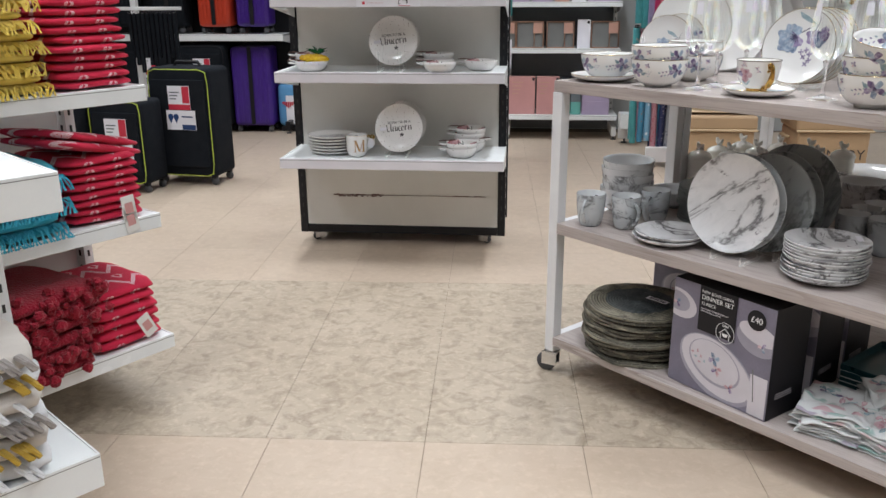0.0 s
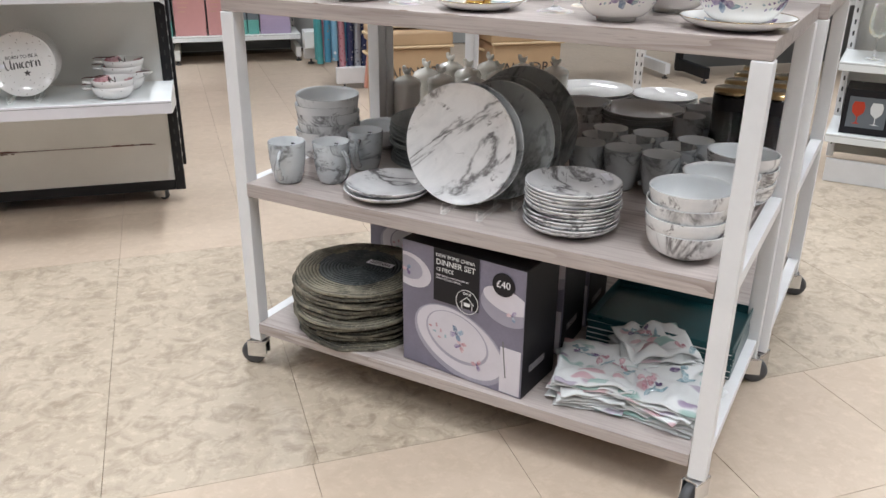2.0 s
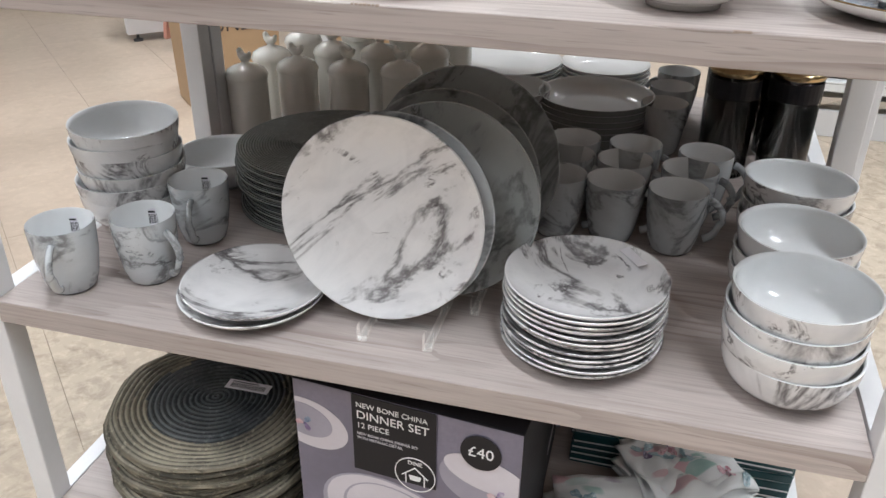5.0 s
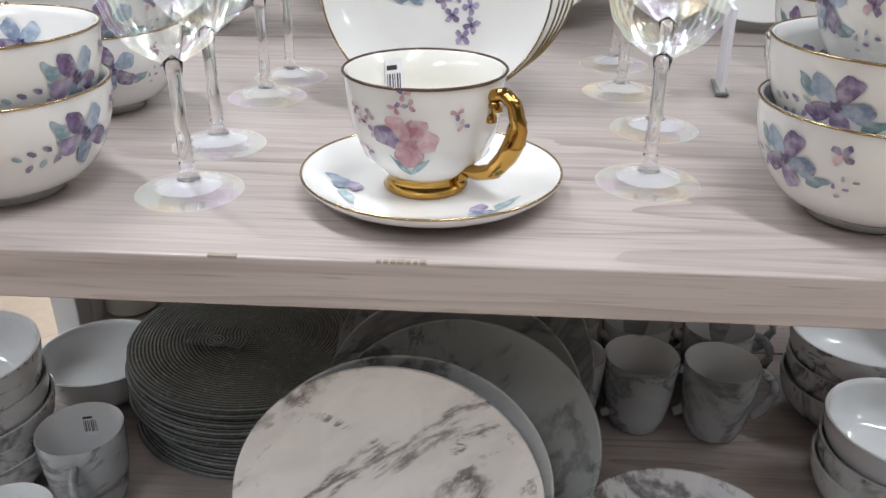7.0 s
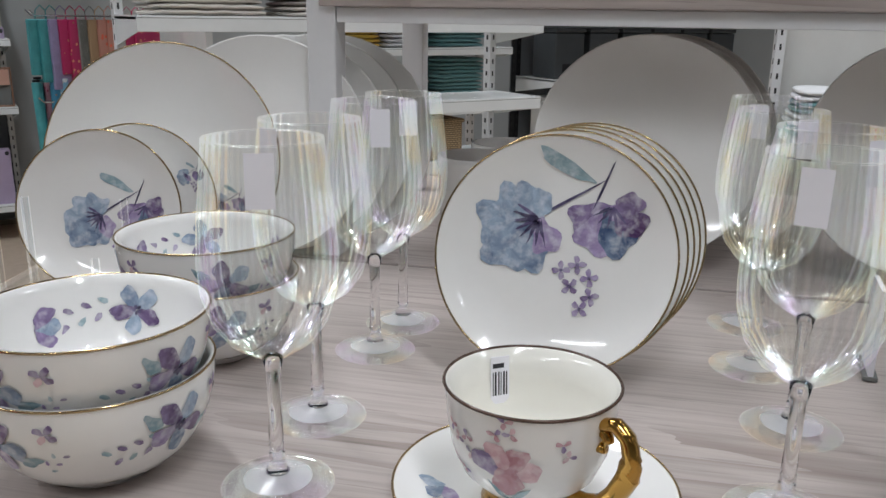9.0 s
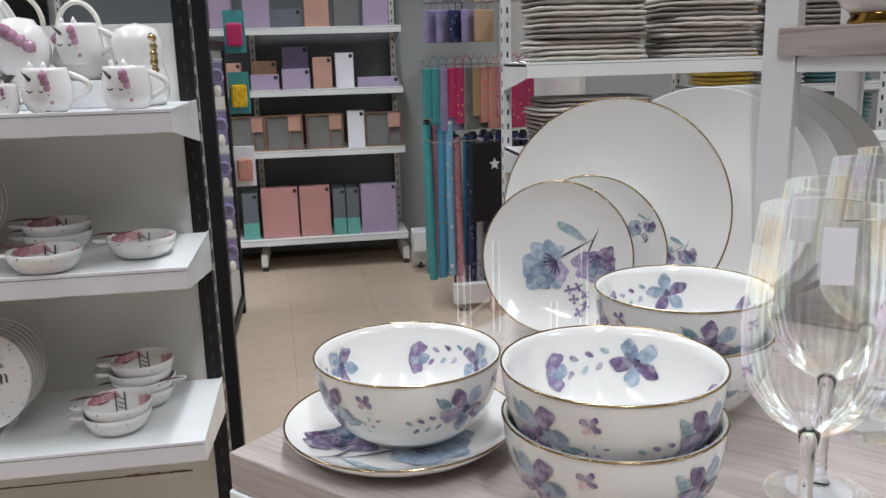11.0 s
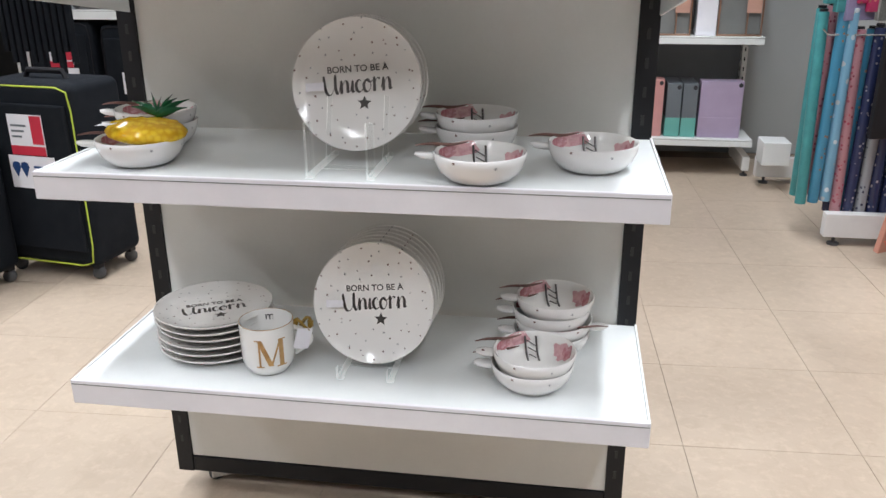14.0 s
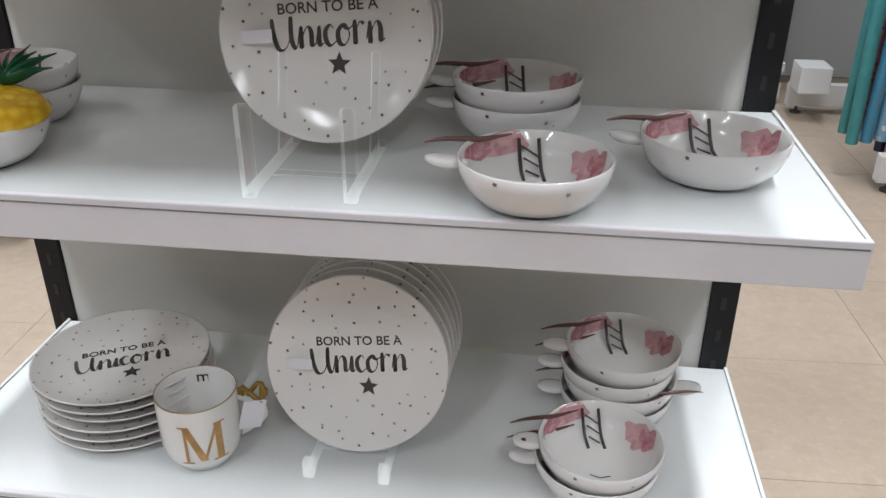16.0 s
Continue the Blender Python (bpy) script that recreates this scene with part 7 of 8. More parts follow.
for i in range(22):
    mt = (TEAL_PAPER, BLUE_PAPER, SKY_PAPER, PINK_PAPER, NAVY_PAPER, SILVER_PAPER, NAVY_PAPER, NAVY_PAPER, NAVY_PAPER, NAVY_PAPER, NAVY_PAPER)[(i * 3 if i > 10 else i) % 11]
    c = copy_thing(roll, AREA @ pose(1.045 + 0.047 * (i % 11), 6.00 + 0.10 * (i // 11), (0.085 if i % 11 > 2 else 0.15) + 0.02 * (i * 7 % 5) / 5, (i * 5 % 7 - 3) * 0.4, (i * 3 % 5 - 2) * 0.5, 30 * i))
    for ch in c.children:
        if ch.name.startswith("paper"):
            ch.data = ch.data.copy()
            ch.data.materials[0] = mt


def gift_bag(m, w, h, mt, label):
    t = thing("gift_bag", m, label, "gift bag", "gift bags")
    bm = boxed(-w / 2, w / 2, -0.012, 0.012, -h, 0, 0.004)
    part("bag", bm, mt, t)
    part("handle", tube(bmesh.new(), [(-w * 0.2, 0, 0), (-w * 0.17, 0, 0.035), (0, 0, 0.055), (w * 0.17, 0, 0.035), (w * 0.2, 0, 0)], 0.0025, 6), mt, t)
    return t


row = (TEAL_PAPER, TEAL_PAPER, LILAC_BAG, HOT_PINK, HOT_PINK, GREYMAT, CARDBOARD, CREAM_BAG, CREAM_BAG, PINK_PAPER, HOT_PINK, HOT_PINK)
for i, mt in enumerate(row):
    gift_bag(pose(1.075 + 0.040 * i, 5.99 + 0.004 * i, 1.13, 0, 0, 24), 0.13, 0.22 + 0.03 * (i % 3), mt, "paper gift bag hanging by its cord handle")
for i in range(7):
    gift_bag(pose(1.335 + 0.016 * i, 5.90 + 0.03 * i, 0.80 - 0.004 * i, 0, 0, 14), 0.23, 0.36, MATTE_BLACK if i < 5 else PAPER, "large black gift bag hanging by its handle")
for i in range(5):
    gift_bag(pose(1.08 + 0.06 * i, 6.0, 1.38, 0, 0, 48), 0.15, 0.14, (LILAC_BAG, LILAC_BAG, NAVY_PAPER, LILAC_BAG, CARDBOARD)[i], "small gift bag hanging by its handle")
bm = bmesh.new()
star(bm, 0, 0, 0.03, 0)
st = part("star_print", bm, WHITE_INK, None, m=pose(1.235, 5.815, 0.655, 90, 0, 40))
st.parent = [o for o in scene.objects if o.name.startswith("gift_bag") and "large" in o.get("label", "")][0]
st.matrix_basis = pose(0.0, -0.0132, -0.1, 90, 0, 0)
gift_bag(pose(1.40, 5.74, 0.37, 10, 0, 30), 0.22, 0.33, CREAM_BAG, "printed peach gift bag leaning on the rack")

# throw shelving with laundry hampers
AREA = pose(0.062, 0.0, 0) @ Matrix.Diagonal((1, 1, 1.047, 1))
TX, TY = 1.205, 4.74
plain_shelf_unit(pose(TX, TY, 0), "white slotted shelving bay with folded throws and baskets", 1.6, (0.642, 0.868, 1.160), 0.33, WHITE_METAL, 1.75, None, lip=0.045)


def folded(m, w, d, h, mt, label, group, n=1, seed=0, fringe=None):
    t = thing("folded_throw", m, label, "throw", group)
    for i in range(2):
        bm = cushion(w * (1 - 0.02 * i), d, h * 0.54, 0.8, 0.004, seed + i, 6)
        part("fold", bm, mt, t, "", True, pose(random.uniform(-0.004, 0.004), random.uniform(-0.004, 0.004), h * 0.47 * i))
    if fringe:
        bm = bmesh.new()
        rnd = random.Random(seed)
        for k in range(46):
            x = (k / 45 - 0.5) * w
            y = -d / 2
            tube(bm, [(x, y + 0.01, h * 0.5), (x + rnd.uniform(-0.008, 0.008), y - 0.014, h * 0.3 + rnd.uniform(-0.01, 0.01)), (x + rnd.uniform(-0.012, 0.012), y - 0.022, -0.004)], 0.0024, 5)
        part("fringe", bm, fringe, t)
    return t


def throw_pile(x, y, z, w, d, n, h, mts, label, group, base=None, seed=0, fringe=None, turn=0):
    for i in range(n):
        m = pose(x + random.uniform(-0.012, 0.012), y + random.uniform(-0.010, 0.010), z + h * 0.97 * i, 0, 0, turn + random.uniform(-3, 3))
        folded(base @ m if base else m, w, d, h, mts[i % len(mts)], label, group, seed=seed + 3 * i, fringe=fringe)


throw_pile(TX + 0.24, TY + 0.16, 1.163, 0.40, 0.30, 6, 0.036, (CREAM_CLOTH, CREAM_CLOTH, TAUPE), "cream folded throw in a pile on a white shelf", "cream throws", seed=1)
throw_pile(TX + 0.68, TY + 0.17, 1.163, 0.36, 0.30, 6, 0.034, (CREAM_CLOTH, TAUPE, CREAM_CLOTH), "cream folded throw in a pile on a white shelf", "cream throws", seed=40)
throw_pile(TX + 1.12, TY + 0.17, 1.163, 0.36, 0.30, 7, 0.034, (TAUPE,), "taupe folded throw in a pile on a white shelf", "taupe throws", seed=80)
throw_pile(TX + 0.27, TY + 0.16, 0.871, 0.42, 0.29, 6, 0.030, (CREAM_CLOTH, TAUPE, TAUPE, TAUPE), "taupe folded throw in a pile on a white shelf", "taupe throws", seed=120)
throw_pile(TX + 0.75, TY + 0.18, 0.871, 0.36, 0.28, 5, 0.030, (TOWEL_GOLD, TAUPE), "ochre folded throw in a pile on a white shelf", "ochre throws", seed=150)
for i in range(3):
    b = thing("wicker_basket", pose(TX + 0.25 + 0.40 * i, TY + 0.16, 0.645), "natural wicker storage basket on a white shelf", "basket", "wicker baskets")
    bm = bmesh.new()
    w, d, h = 0.37, 0.26, 0.145
    box(bm, -w / 2, w / 2, -d / 2, d / 2, 0, h, 0.006)
    top = max(bm.faces, key=lambda f: f.normal.z * f.calc_area())
    bmesh.ops.inset_region(bm, faces=[top], thickness=0.012)
    for v in top.verts:
        v.co.z = 0.010
    part("woven_body", bm, WICKER, b)
    part("rim", tube(bmesh.new(), [(-w / 2, -d / 2, h), (0, -d / 2 - 0.001, h + 0.002), (w / 2, -d / 2, h), (w / 2, d / 2, h), (-w / 2, d / 2, h), (-w / 2, -d / 2, h)], 0.008, 8), WICKER, b)
    part("label", boxed(-w / 2 + 0.004, -w / 2 + 0.045, -d / 2 - 0.004, -d / 2 - 0.002, 0.06, 0.13), PAPER, b)
for i in range(2):
    hm = thing("laundry_hamper", pose(1.145 + 0.585 * i, 4.672, 0), "tan fabric laundry hamper with a lid", "laundry hamper", "laundry hampers")
    bm = boxed(0.012, 0.378, 0, 0.30, 0, 0.44, 0.012, 3)
    for v in bm.verts:
        k = 1 - 0.05 * (1 - v.co.z / 0.44)
        v.co.x = 0.195 + (v.co.x - 0.195) * k
    part("body", bm, CARDBOARD, hm)
    bm = boxed(0.0, 0.39, -0.006, 0.306, 0.442, 0.53, 0.016, 3)
    for v in bm.verts:
        if v.co.z > 0.5 and v.co.y < 0.1:
            v.co.z -= 0.012
    part("lid", bm, CARDBOARD, hm)
    part("lid_binding", tube(bmesh.new(), [(0.002, -0.008, 0.445), (0.388, -0.008, 0.445), (0.392, 0.30, 0.446)], 0.006, 8), CARDLID, hm, "light tan binding")
    part("lid_top", boxed(0.02, 0.37, 0.02, 0.29, 0.5305, 0.5345, 0.002), CARDLID, hm)
    letters("lettering", "LAUNDRY", 0.072, INK, hm, pose(0.195, -0.0015, 0.325, 90, 0, 0), label="black LAUNDRY lettering")
    for z in (0.40, 0.49):
        part("handle", tube(bmesh.new(), [(-0.002, 0.10, z), (-0.022, 0.12, z + 0.004), (-0.024, 0.18, z + 0.004), (-0.002, 0.20, z)], 0.007, 8), CARDLID, hm, "tan rope handle")
for i in range(4):
    carton("gift_book", pose(1.36 + 0.10 * i, 4.78, 0.57), 0.09, 0.2, 0.045, (HOT_PINK, HOT_PINK, RED_INK, TEAL_PAPER)[i], "bright flat pack stored above a hamper", False, None, "flat packs")

# towel shelving and storage bins further back
plain_shelf_unit(pose(2.35, 5.75, 0), "white shelving bay with folded towels", 1.05, (0.72, 1.02, 1.30), 0.36, WHITE_METAL, 1.7, None, "towel shelving", base=True)
for x, z, mt, n in ((0.16, 1.023, TOWEL_GOLD, 4), (0.43, 1.023, TOWEL_WHITE, 4), (0.76, 1.023, TOWEL_TEAL, 5), (0.16, 0.723, TAUPE, 4), (0.43, 0.723, TOWEL_WHITE, 4), (0.76, 0.723, TOWEL_TEAL, 6), (0.16, 1.303, TOWEL_GOLD, 3), (0.45, 1.303, TAUPE, 3)):
    throw_pile(2.35 + x, 5.95, z, 0.25 if x < 0.7 else 0.33, 0.28, n, 0.042, (mt,), "folded bath towel in a pile on a white shelf", "towels", seed=int(x * 100 + z * 10))
plain_shelf_unit(pose(3.55, 5.55, 0), "dark shelving bay with lidded storage bins", 1.6, (0.50, 0.86, 1.22), 0.36, BLACK_METAL, 1.7, WALL_DARK, "bin shelving")
for k, (z, mt) in enumerate(((0.503, BIN_WHITE), (0.863, BIN_GREY))):
    for i in range(6):
        b = thing("storage_bin", pose(3.70 + 0.25 * i, 5.72, z), "lidded metal storage bin on a shelf", "storage bin", "storage bins")
        part("body", boxed(-0.105, 0.105, -0.1, 0.1, 0, 0.235, 0.01, 3), mt, b)
        part("lid", boxed(-0.11, 0.11, -0.105, 0.105, 0.237, 0.258, 0.006), mt, b)
        part("label_plate", boxed(-0.05, 0.05, -0.1025, -0.1005, 0.03, 0.075), MATTE_BLACK, b)

# glassware bay beside the tables
AREA = Matrix.Identity(4)
RM = TM @ pose(1.10, 2.40, 0)
plain_shelf_unit(RM, "white shelving bay with boxed glassware", 2.2, (0.215, 0.52, 0.86), 0.38, WHITE_METAL, 1.5, GREY_WHITE, "glassware shelving", base=False)
part("kick_plate", boxed(0.02, 2.18, 0.03, 0.05, 0.0, 0.10, 0.002), WHITE_METAL, [o for o in scene.objects if o.get("group") == "glassware shelving"][0])
for i in range(9):
    b = thing("glass_box", RM @ pose(0.14 + 0.225 * i, 0.05, 0.216), "black carton printed with a red drink in a glass", "box", "boxed glasses")
    part("carton", boxed(-0.095, 0.095, 0, 0.2, 0, 0.19, 0.002), MATTE_BLACK, b)
    part("picture", boxed(-0.075, 0.075, -0.0015, -0.0003, 0.03, 0.16), SLATE_CARD, b)
    for x, mt in ((-0.035, CASE_RED), (0.035, BLUSH_CHINA)):
        part("printed_glass", lathe([(0, 0.0), (0.018, 0.001), (0.002, 0.006), (0.002, 0.03), (0.022, 0.05), (0.025, 0.075), (0.018, 0.095), (0, 0.095)], 16), mt, b, m=pose(x, -0.0022, 0.045) @ Matrix.Diagonal((1, 0.03, 1, 1)))
for i in range(12):
    copy_thing(glass, RM @ pose(0.12 + 0.16 * i, 0.12 + 0.1 * (i % 2), 0.522))
for i in range(8):
    throw_pile(0.15 + 0.26 * i, 0.18, 0.862, 0.23, 0.25, 4, 0.04, (TOWEL_TEAL, TOWEL_WHITE), "teal folded tea towel in a pile", "tea towels", RM, seed=300 + i)

# red throw shelving
CM = pose(-0.641, 2.385, 0) @ pose(0, 0, 0, 0, 0, 58) @ pose(-1.1, 0, 0)
plain_shelf_unit(CM, "white slotted shelving bay with folded knitted throws", 1.1, (0.210, 0.583, 0.943), 0.40, WHITE_METAL, 1.6, GREY_WHITE, "throw shelving", base=False, lip=0.04)
U = 1.1
for z, n, h, dx in ((0.946, 6, 0.047, 0.0), (0.586, 4, 0.047, 0.0), (0.213, 3, 0.060, 0.0)):
    throw_pile(U - 0.135 - dx, 0.165, z, 0.225, 0.30, n, h, (NORDIC,), "red and white knitted throw folded in a pile", "red throws", CM, seed=int(z * 100))
folded(CM @ pose(U - 0.16, 0.15, 0.586 + 0.185) @ pose(0, 0, 0, 0, 14, 20), 0.30, 0.26, 0.05, NORDIC, "red and white knitted throw slumped on a pile", "red throws", seed=77)
throw_pile(U - 0.405, 0.165, 0.946, 0.27, 0.30, 6, 0.052, (YELLOW_CLOTH,), "mustard yellow throw folded in a pile", "yellow throws", CM, seed=61, fringe=YELLOW_CLOTH)
throw_pile(U - 0.40, 0.15, 0.586, 0.26, 0.33, 3, 0.065, (TURQ_CLOTH,), "turquoise fringed throw folded in a pile", "turquoise throws", CM, seed=71, fringe=TURQ_CLOTH)
for i in range(3):
    t = folded(CM @ pose(U - 0.39 + 0.01 * i, 0.14, 0.213 + 0.075 * i, 0, 0, 4 * i), 0.30, 0.34, 0.08, DEEP_RED, "deep red throw with shaggy pompom edge", "shaggy throws", seed=90 + i)
    bm = bmesh.new()
    rnd = random.Random(i)
    for k in range(60):
        p = Vector((rnd.uniform(-0.15, 0.15), -0.17 + rnd.uniform(-0.02, 0.03), rnd.uniform(0.0, 0.085)))
        r = rnd.uniform(0.009, 0.017)
        lathe([(0, -r), (0.7 * r, -0.7 * r), (r, 0), (0.7 * r, 0.7 * r), (0, r)], 7, bm, m=Matrix.Translation(p))
    for v in bm.verts:
        v.co += noise.noise_vector(v.co * 90) * 0.006
    tagged(part("pompom_edge", bm, DEEP_RED, t, "shaggy red pompoms"), "", "", "", "stuff")
for z, y, a in ((0.62, 0.0, -30), (0.655, 0.0, -18), (0.30, -0.0, -85)):
    t = thing("swing_tag", CM @ pose(U - 0.10, -0.002, z, 0, a * 0.3, 0), "grey card tag hanging from a throw", "tag", "throw tags")
    part("card", boxed(-0.02, 0.02, -0.006, -0.005, -0.07, 0.0), GREY_WHITE, t)
    part("print", boxed(-0.012, 0.012, -0.0066, -0.006, -0.05, -0.02), PINK_CARD, t)

# nearer bay with table linen and white flowers
NM = pose(-0.470, 1.630, 0) @ pose(0, 0, 0, 0, 0, 52) @ pose(-0.9, 0, 0)
plain_shelf_unit(NM, "white shelving bay end with spare shelf brackets", 0.9, (0.270, 0.868), 0.40, WHITE_METAL, 1.5, GREY_WHITE, "throw shelving", base=False, lip=0.075)
for i in range(6):
    t = thing("towel_bundle", NM @ pose(0.70, 0.13, 0.273 + 0.045 * i, 0, 0, random.uniform(-4, 4)), "white and yellow printed linen bundle", "linen", "linen bundles")
    part("cloth", cushion(0.26, 0.24, 0.046, 0.8, 0.010, i + 5, 7), (TOWEL_WHITE, CREAM_CLOTH)[i % 2], t, "", True)
    bm = bmesh.new()
    rnd = random.Random(i)
    for k in range(9):
        a = rnd.uniform(-0.1, 0.1)
        tube(bm, [(a, -0.115, 0.03), (a + 0.01, -0.135, 0.02), (a + 0.02, -0.14, 0.004)], 0.006, 6, 1.8)
    part("edge_trim", bm, (TOWEL_WHITE, TOWEL_GOLD, TAUPE)[i % 3], t)

# ---- luggage ----


def suitcase(m, w, d, h, mt, label, soft=True, pipe=LIME):
    t = thing("suitcase", m, label, "suitcase", "suitcases")
    bm = boxed(-w / 2, w / 2, 0, d, 0.055, h, 0.035, 4)
    part("shell", bm, mt, t, "", True)
    if soft:
        pts = []
        for k in range(33):
            a = 2 * math.pi * k / 32
            cx, cz = (w / 2 - 0.012) * max(-1, min(1, 1.35 * math.cos(a))), (h - 0.075) / 2 * max(-1, min(1, 1.35 * math.sin(a)))
            pts.append((cx, -0.001, (h + 0.055) / 2 + cz))
        part("piping", tube(bmesh.new(), pts, 0.003, 6), pipe, t, "lime green piping")
        part("front_pocket", boxed(-w / 2 + 0.03, w / 2 - 0.03, -0.016, -0.001, 0.12, h - 0.07, 0.007, 2), mt, t)
        lab = part("label_card", boxed(-0.062, 0.086, -0.0195, -0.0165, h - 0.253, h - 0.107), PAPER, t, "white and red sale card")
        bm = bmesh.new()
        box(bm, -0.062, 0.086, -0.0205, -0.0197, h - 0.253, h - 0.220)
        box(bm, 0.036, 0.084, -0.0205, -0.0197, h - 0.212, h - 0.110)
        part("red_band", bm, RED_INK, lab)
        bm = bmesh.new()
        for k in range(3):
            box(bm, -0.050, 0.016 - 0.012 * k, -0.0205, -0.0197, h - 0.150 - 0.020 * k, h - 0.143 - 0.020 * k)
        part("print_line", bm, SLATE_CARD, lab)
        lab = part("label_card", boxed(-0.085, 0.114, -0.0195, -0.0165, h - 0.378, h - 0.257), PAPER, t, "white and blue feature card")
        bm = bmesh.new()
        for x in (-0.055, -0.018):
            lathe([(0, -0.034), (0.010, -0.012), (0.019, 0.006), (0.014, 0.022), (0, 0.026)], 14, bm, m=pose(x, -0.0205, h - 0.305) @ Matrix.Diagonal((1, 0.04, 1, 1)))
        box(bm, 0.020, 0.112, -0.0205, -0.0197, h - 0.376, h - 0.345)
        box(bm, 0.020, 0.095, -0.0205, -0.0197, h - 0.300, h - 0.292)
        part("blue_mark", bm, NAVY_CARD, lab)
    else:
        for k in range(7):
            x = -w / 2 + 0.035 + (w - 0.07) * k / 6
            part("rib", boxed(x - 0.010, x + 0.010, -0.007, -0.0005, 0.09, h - 0.05, 0.004, 2), mt, t)
        part("strap", boxed(-0.018, 0.018, -0.012, -0.0075, 0.07, h, 0.002), MATTE_BLACK, t)
    part("handle", tube(bmesh.new(), [(-0.09, d / 2, h - 0.002), (-0.075, d / 2, h + 0.026), (0.075, d / 2, h + 0.026), (0.09, d / 2, h - 0.002)], 0.011, 8), MATTE_BLACK, t)
    for x in (-w / 2 + 0.035, w / 2 - 0.035):
        for y in (0.04, d - 0.04):
            part("wheel", lathe([(0, -0.012), (0.022, -0.012), (0.025, 0), (0.022, 0.012), (0, 0.012)], 18), RUBBER, t, "", True, pose(x, y, 0.0255, 90, 0, 20))
            part("wheel_fork", boxed(x - 0.014, x + 0.014, y - 0.017, y + 0.017, 0.044, 0.062, 0.003), MATTE_BLACK, t)
    return t


suitcase(pose(-1.765, 5.17, 0, 0, 0, -8), 0.43, 0.27, 0.735, CASE_BLACK, "large black soft suitcase with lime piping and sale cards")
suitcase(pose(-2.075, 4.93, 0, 0, 0, -8), 0.37, 0.24, 0.565, CASE_BLACK, "medium black soft suitcase with lime piping")
suitcase(pose(-2.48, 4.82, 0, 0, 0, -8), 0.37, 0.24, 0.565, CASE_BLACK, "medium black soft suitcase with lime piping")
AREA = pose(-0.10, 0.15, 0) @ Matrix.Diagonal((1, 1, 1.04, 1))
suitcase(pose(-1.880, 7.03, 0), 0.35, 0.25, 0.70, CASE_PURPLE, "purple hard-shell suitcase with a black strap", False)
suitcase(pose(-2.28, 6.95, 0), 0.42, 0.25, 0.72, CASE_BLACK, "large black soft suitcase against the wall", True, MATTE_BLACK)
suitcase(pose(-2.75, 6.95, 0), 0.42, 0.25, 0.74, CASE_BLACK, "large black soft suitcase against the wall", True, MATTE_BLACK)
plain_shelf_unit(pose(-3.6, 6.95, 0), "dark shelving bay with suitcases above and below", 2.05, (0.80,), 0.40, BLACK_METAL, 1.9, BLACK_METAL, "luggage shelving", lip=0.05)
for x, mt in ((-2.15, CASE_RED), (-1.82, CASE_PURPLE), (-2.55, CASE_BLACK), (-3.0, CASE_BLACK)):
    suitcase(pose(x, 7.0, 0.803), 0.28, 0.22, 0.52, mt, "cabin suitcase on a shelf", False)
structure("luggage_backdrop", boxed(-4.5, -0.98, 7.48, 7.53, 0, 2.2), BLACK_METAL, "black slatted luggage wall")
bag = thing("childs_bag", pose(-1.585, 7.10, 0), "blue child's trolley bag with a shark mouth", "bag")
part("shell", boxed(-0.10, 0.10, 0, 0.16, 0.04, 0.40, 0.05, 4), SKY_BAG, bag, "", True)
part("belly", boxed(-0.02, 0.085, -0.008, -0.001, 0.06, 0.30, 0.003), PAPER, bag)
bm = bmesh.new()
for i in range(7):
    box(bm, -0.05 + 0.016 * i, -0.038 + 0.016 * i, -0.014, -0.009, 0.20 + 0.01 * abs(i - 3), 0.25, 0.002)
part("mouth", bm, RED_INK, bag, "red toothed mouth")
part("base", boxed(-0.08, 0.08, 0.02, 0.14, 0.0, 0.04, 0.004), MATTE_BLACK, bag)
AREA = pose(-0.07, 0.06, 0) @ Matrix.Diagonal((1, 1, 1.05, 1))
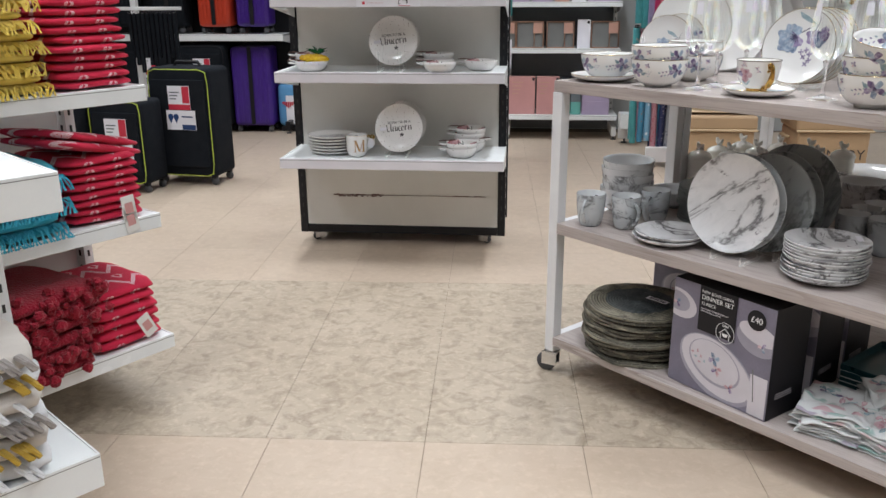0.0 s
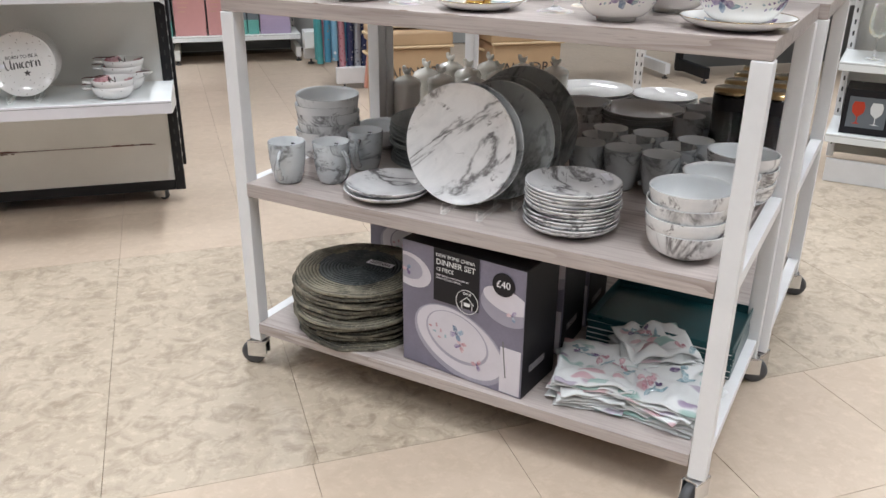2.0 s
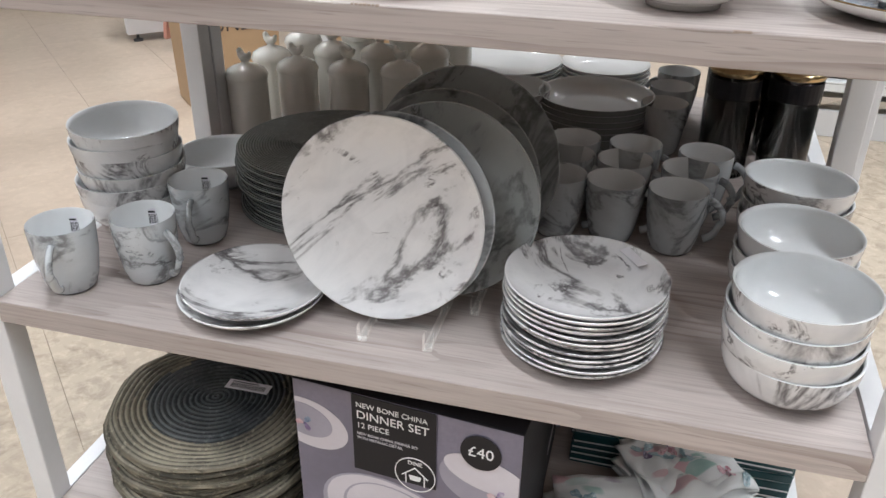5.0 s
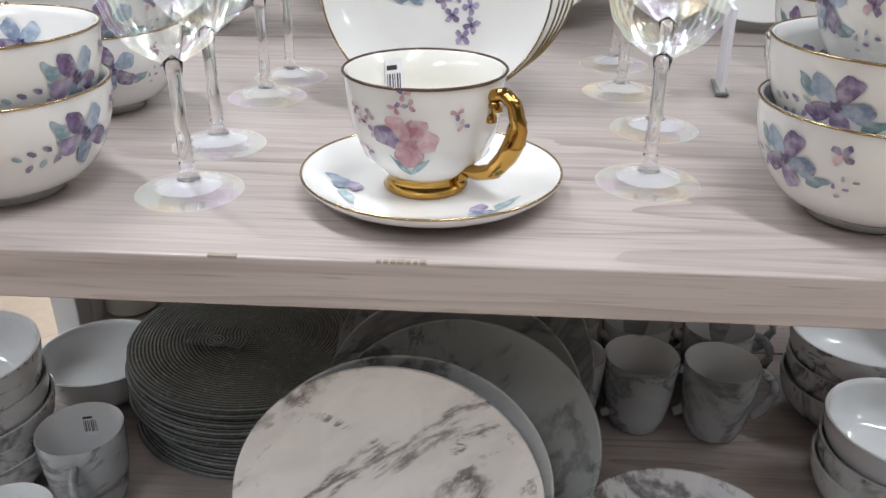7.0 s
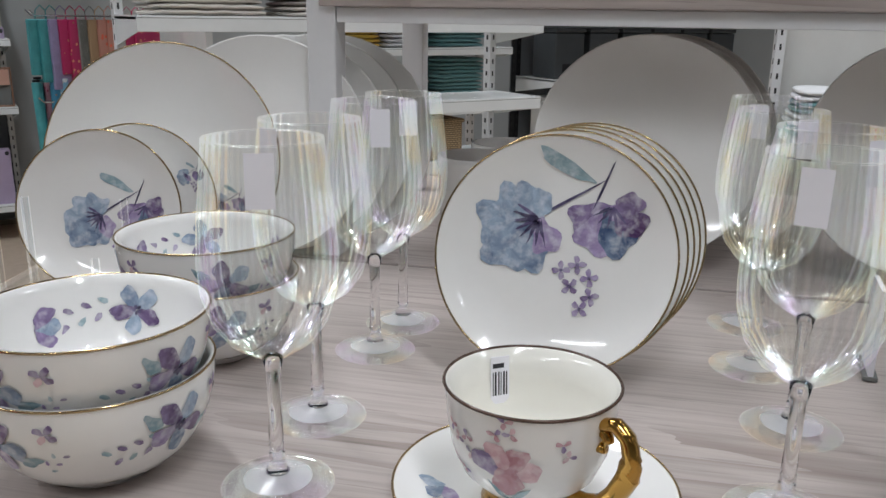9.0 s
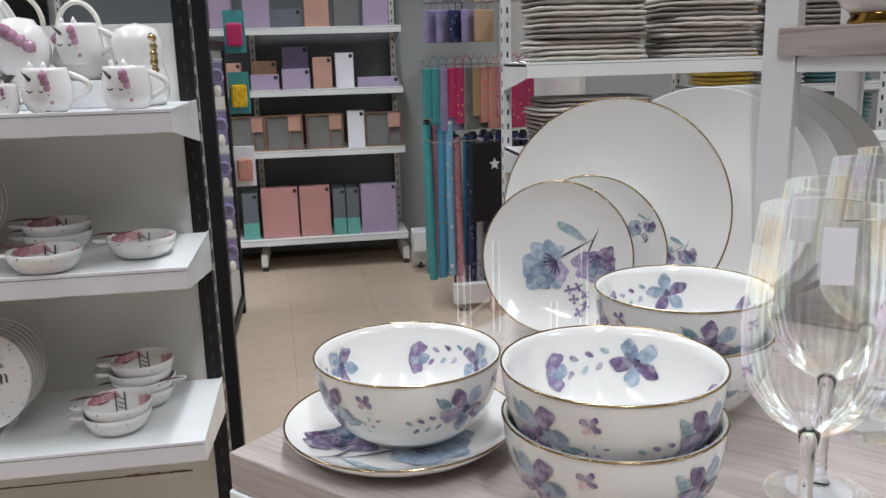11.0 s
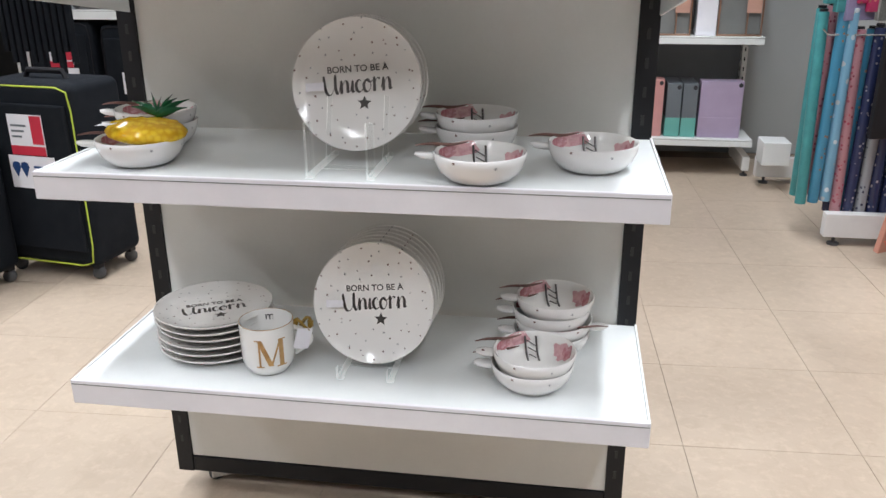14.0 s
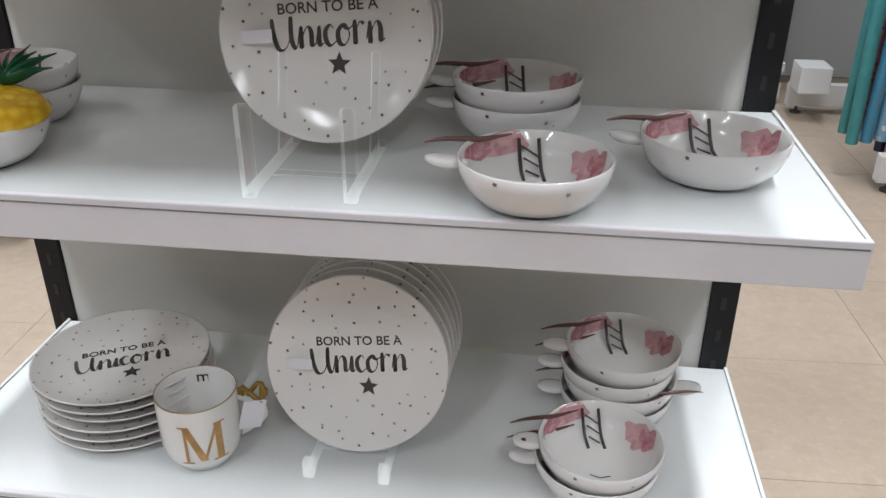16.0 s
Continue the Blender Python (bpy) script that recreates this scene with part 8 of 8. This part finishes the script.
# rail of hanging black umbrellas before the luggage wall
rail = thing("hanging_rail", pose(-2.45, 6.2, 0), "white upright post with a rail of hanging goods", "display rack")
part("post", boxed(-0.02, 0.02, 0, 0.05, 0.0, 1.6, 0.002), WHITE_METAL, rail)
part("arm", boxed(-0.40, 0.40, -0.10, -0.07, 1.002, 1.025, 0.002), WHITE_METAL, rail)
for i in range(11):
    c = thing("luggage_strap", pose(-2.44 + 0.034 * i, 6.10, 0.98), "black folded strap hanging on a hook", "strap", "hanging straps")
    part("strap", boxed(-0.012, 0.012, 0, 0.03, -0.30 - 0.05 * (i % 3), 0.0, 0.004), CASE_BLACK, c)
    part("ring", tube(bmesh.new(), [(0.010 * math.cos(a), 0.015, 0.012 + 0.012 * math.sin(a)) for a in range(7)], 0.002, 6), CHROME, c)

# ---- floor tiles ----
FG = pose(0.140, 2.190, 0, 0, 0, 2.6)
P = 0.430


def tile_mesh(w, d, mt):
    bm = boxed(0.0006, w - 0.0006, 0.0006, d - 0.0006, -0.0028, 0.0, 0.0004, 1)
    return finish("tile", bm, mt)


sq, strip = tile_mesh(P, P, FLOOR_PLAIN), tile_mesh(0.444, 3 * P, FLOOR_MOTTLE)


def lay_tile(me, m, near):
    if near:
        ob = new("tile", me)
        ob.parent = floor
        ob.matrix_basis = m
    return near


rest = bmesh.new()
for i in range(-13, 16):
    m = FG @ pose(i * 0.444, 0, 0)
    if X0 < m.translation.x < X1 - 0.4:
        if not lay_tile(strip, m, -4 < i < 7):
            box(rest, i * 0.444 + 0.0012, (i + 1) * 0.444 - 0.0012, 0.0012, 3 * P - 0.0012, -0.0028, 0.0, m=FG, mi=1)
for i in range(-14, 17):
    for j in range(-14, 14):
        if 0 <= j < 3:
            continue
        m = FG @ pose(i * P, j * P, 0)
        c = (FG @ pose((i + 0.5) * P, (j + 0.5) * P, 0)).translation
        if not (X0 + 0.25 < c.x < X1 - 0.25 and Y0 + 0.25 < c.y < Y1 - 0.25):
            continue
        if not lay_tile(sq, m, -5 < i < 8 and -5 < j < 12):
            box(rest, i * P + 0.0012, (i + 1) * P - 0.0012, j * P + 0.0012, (j + 1) * P - 0.0012, -0.0028, 0.0, m=FG)
tagged(part("far_tiles", rest, [FLOOR_PLAIN, FLOOR_MOTTLE], floor), "", "", "", "stuff")
for ob in [o for o in scene.objects if o.parent is None and o.location.z < -40]:
    for ch in list(ob.children_recursive):
        bpy.data.objects.remove(ch)
    bpy.data.objects.remove(ob)
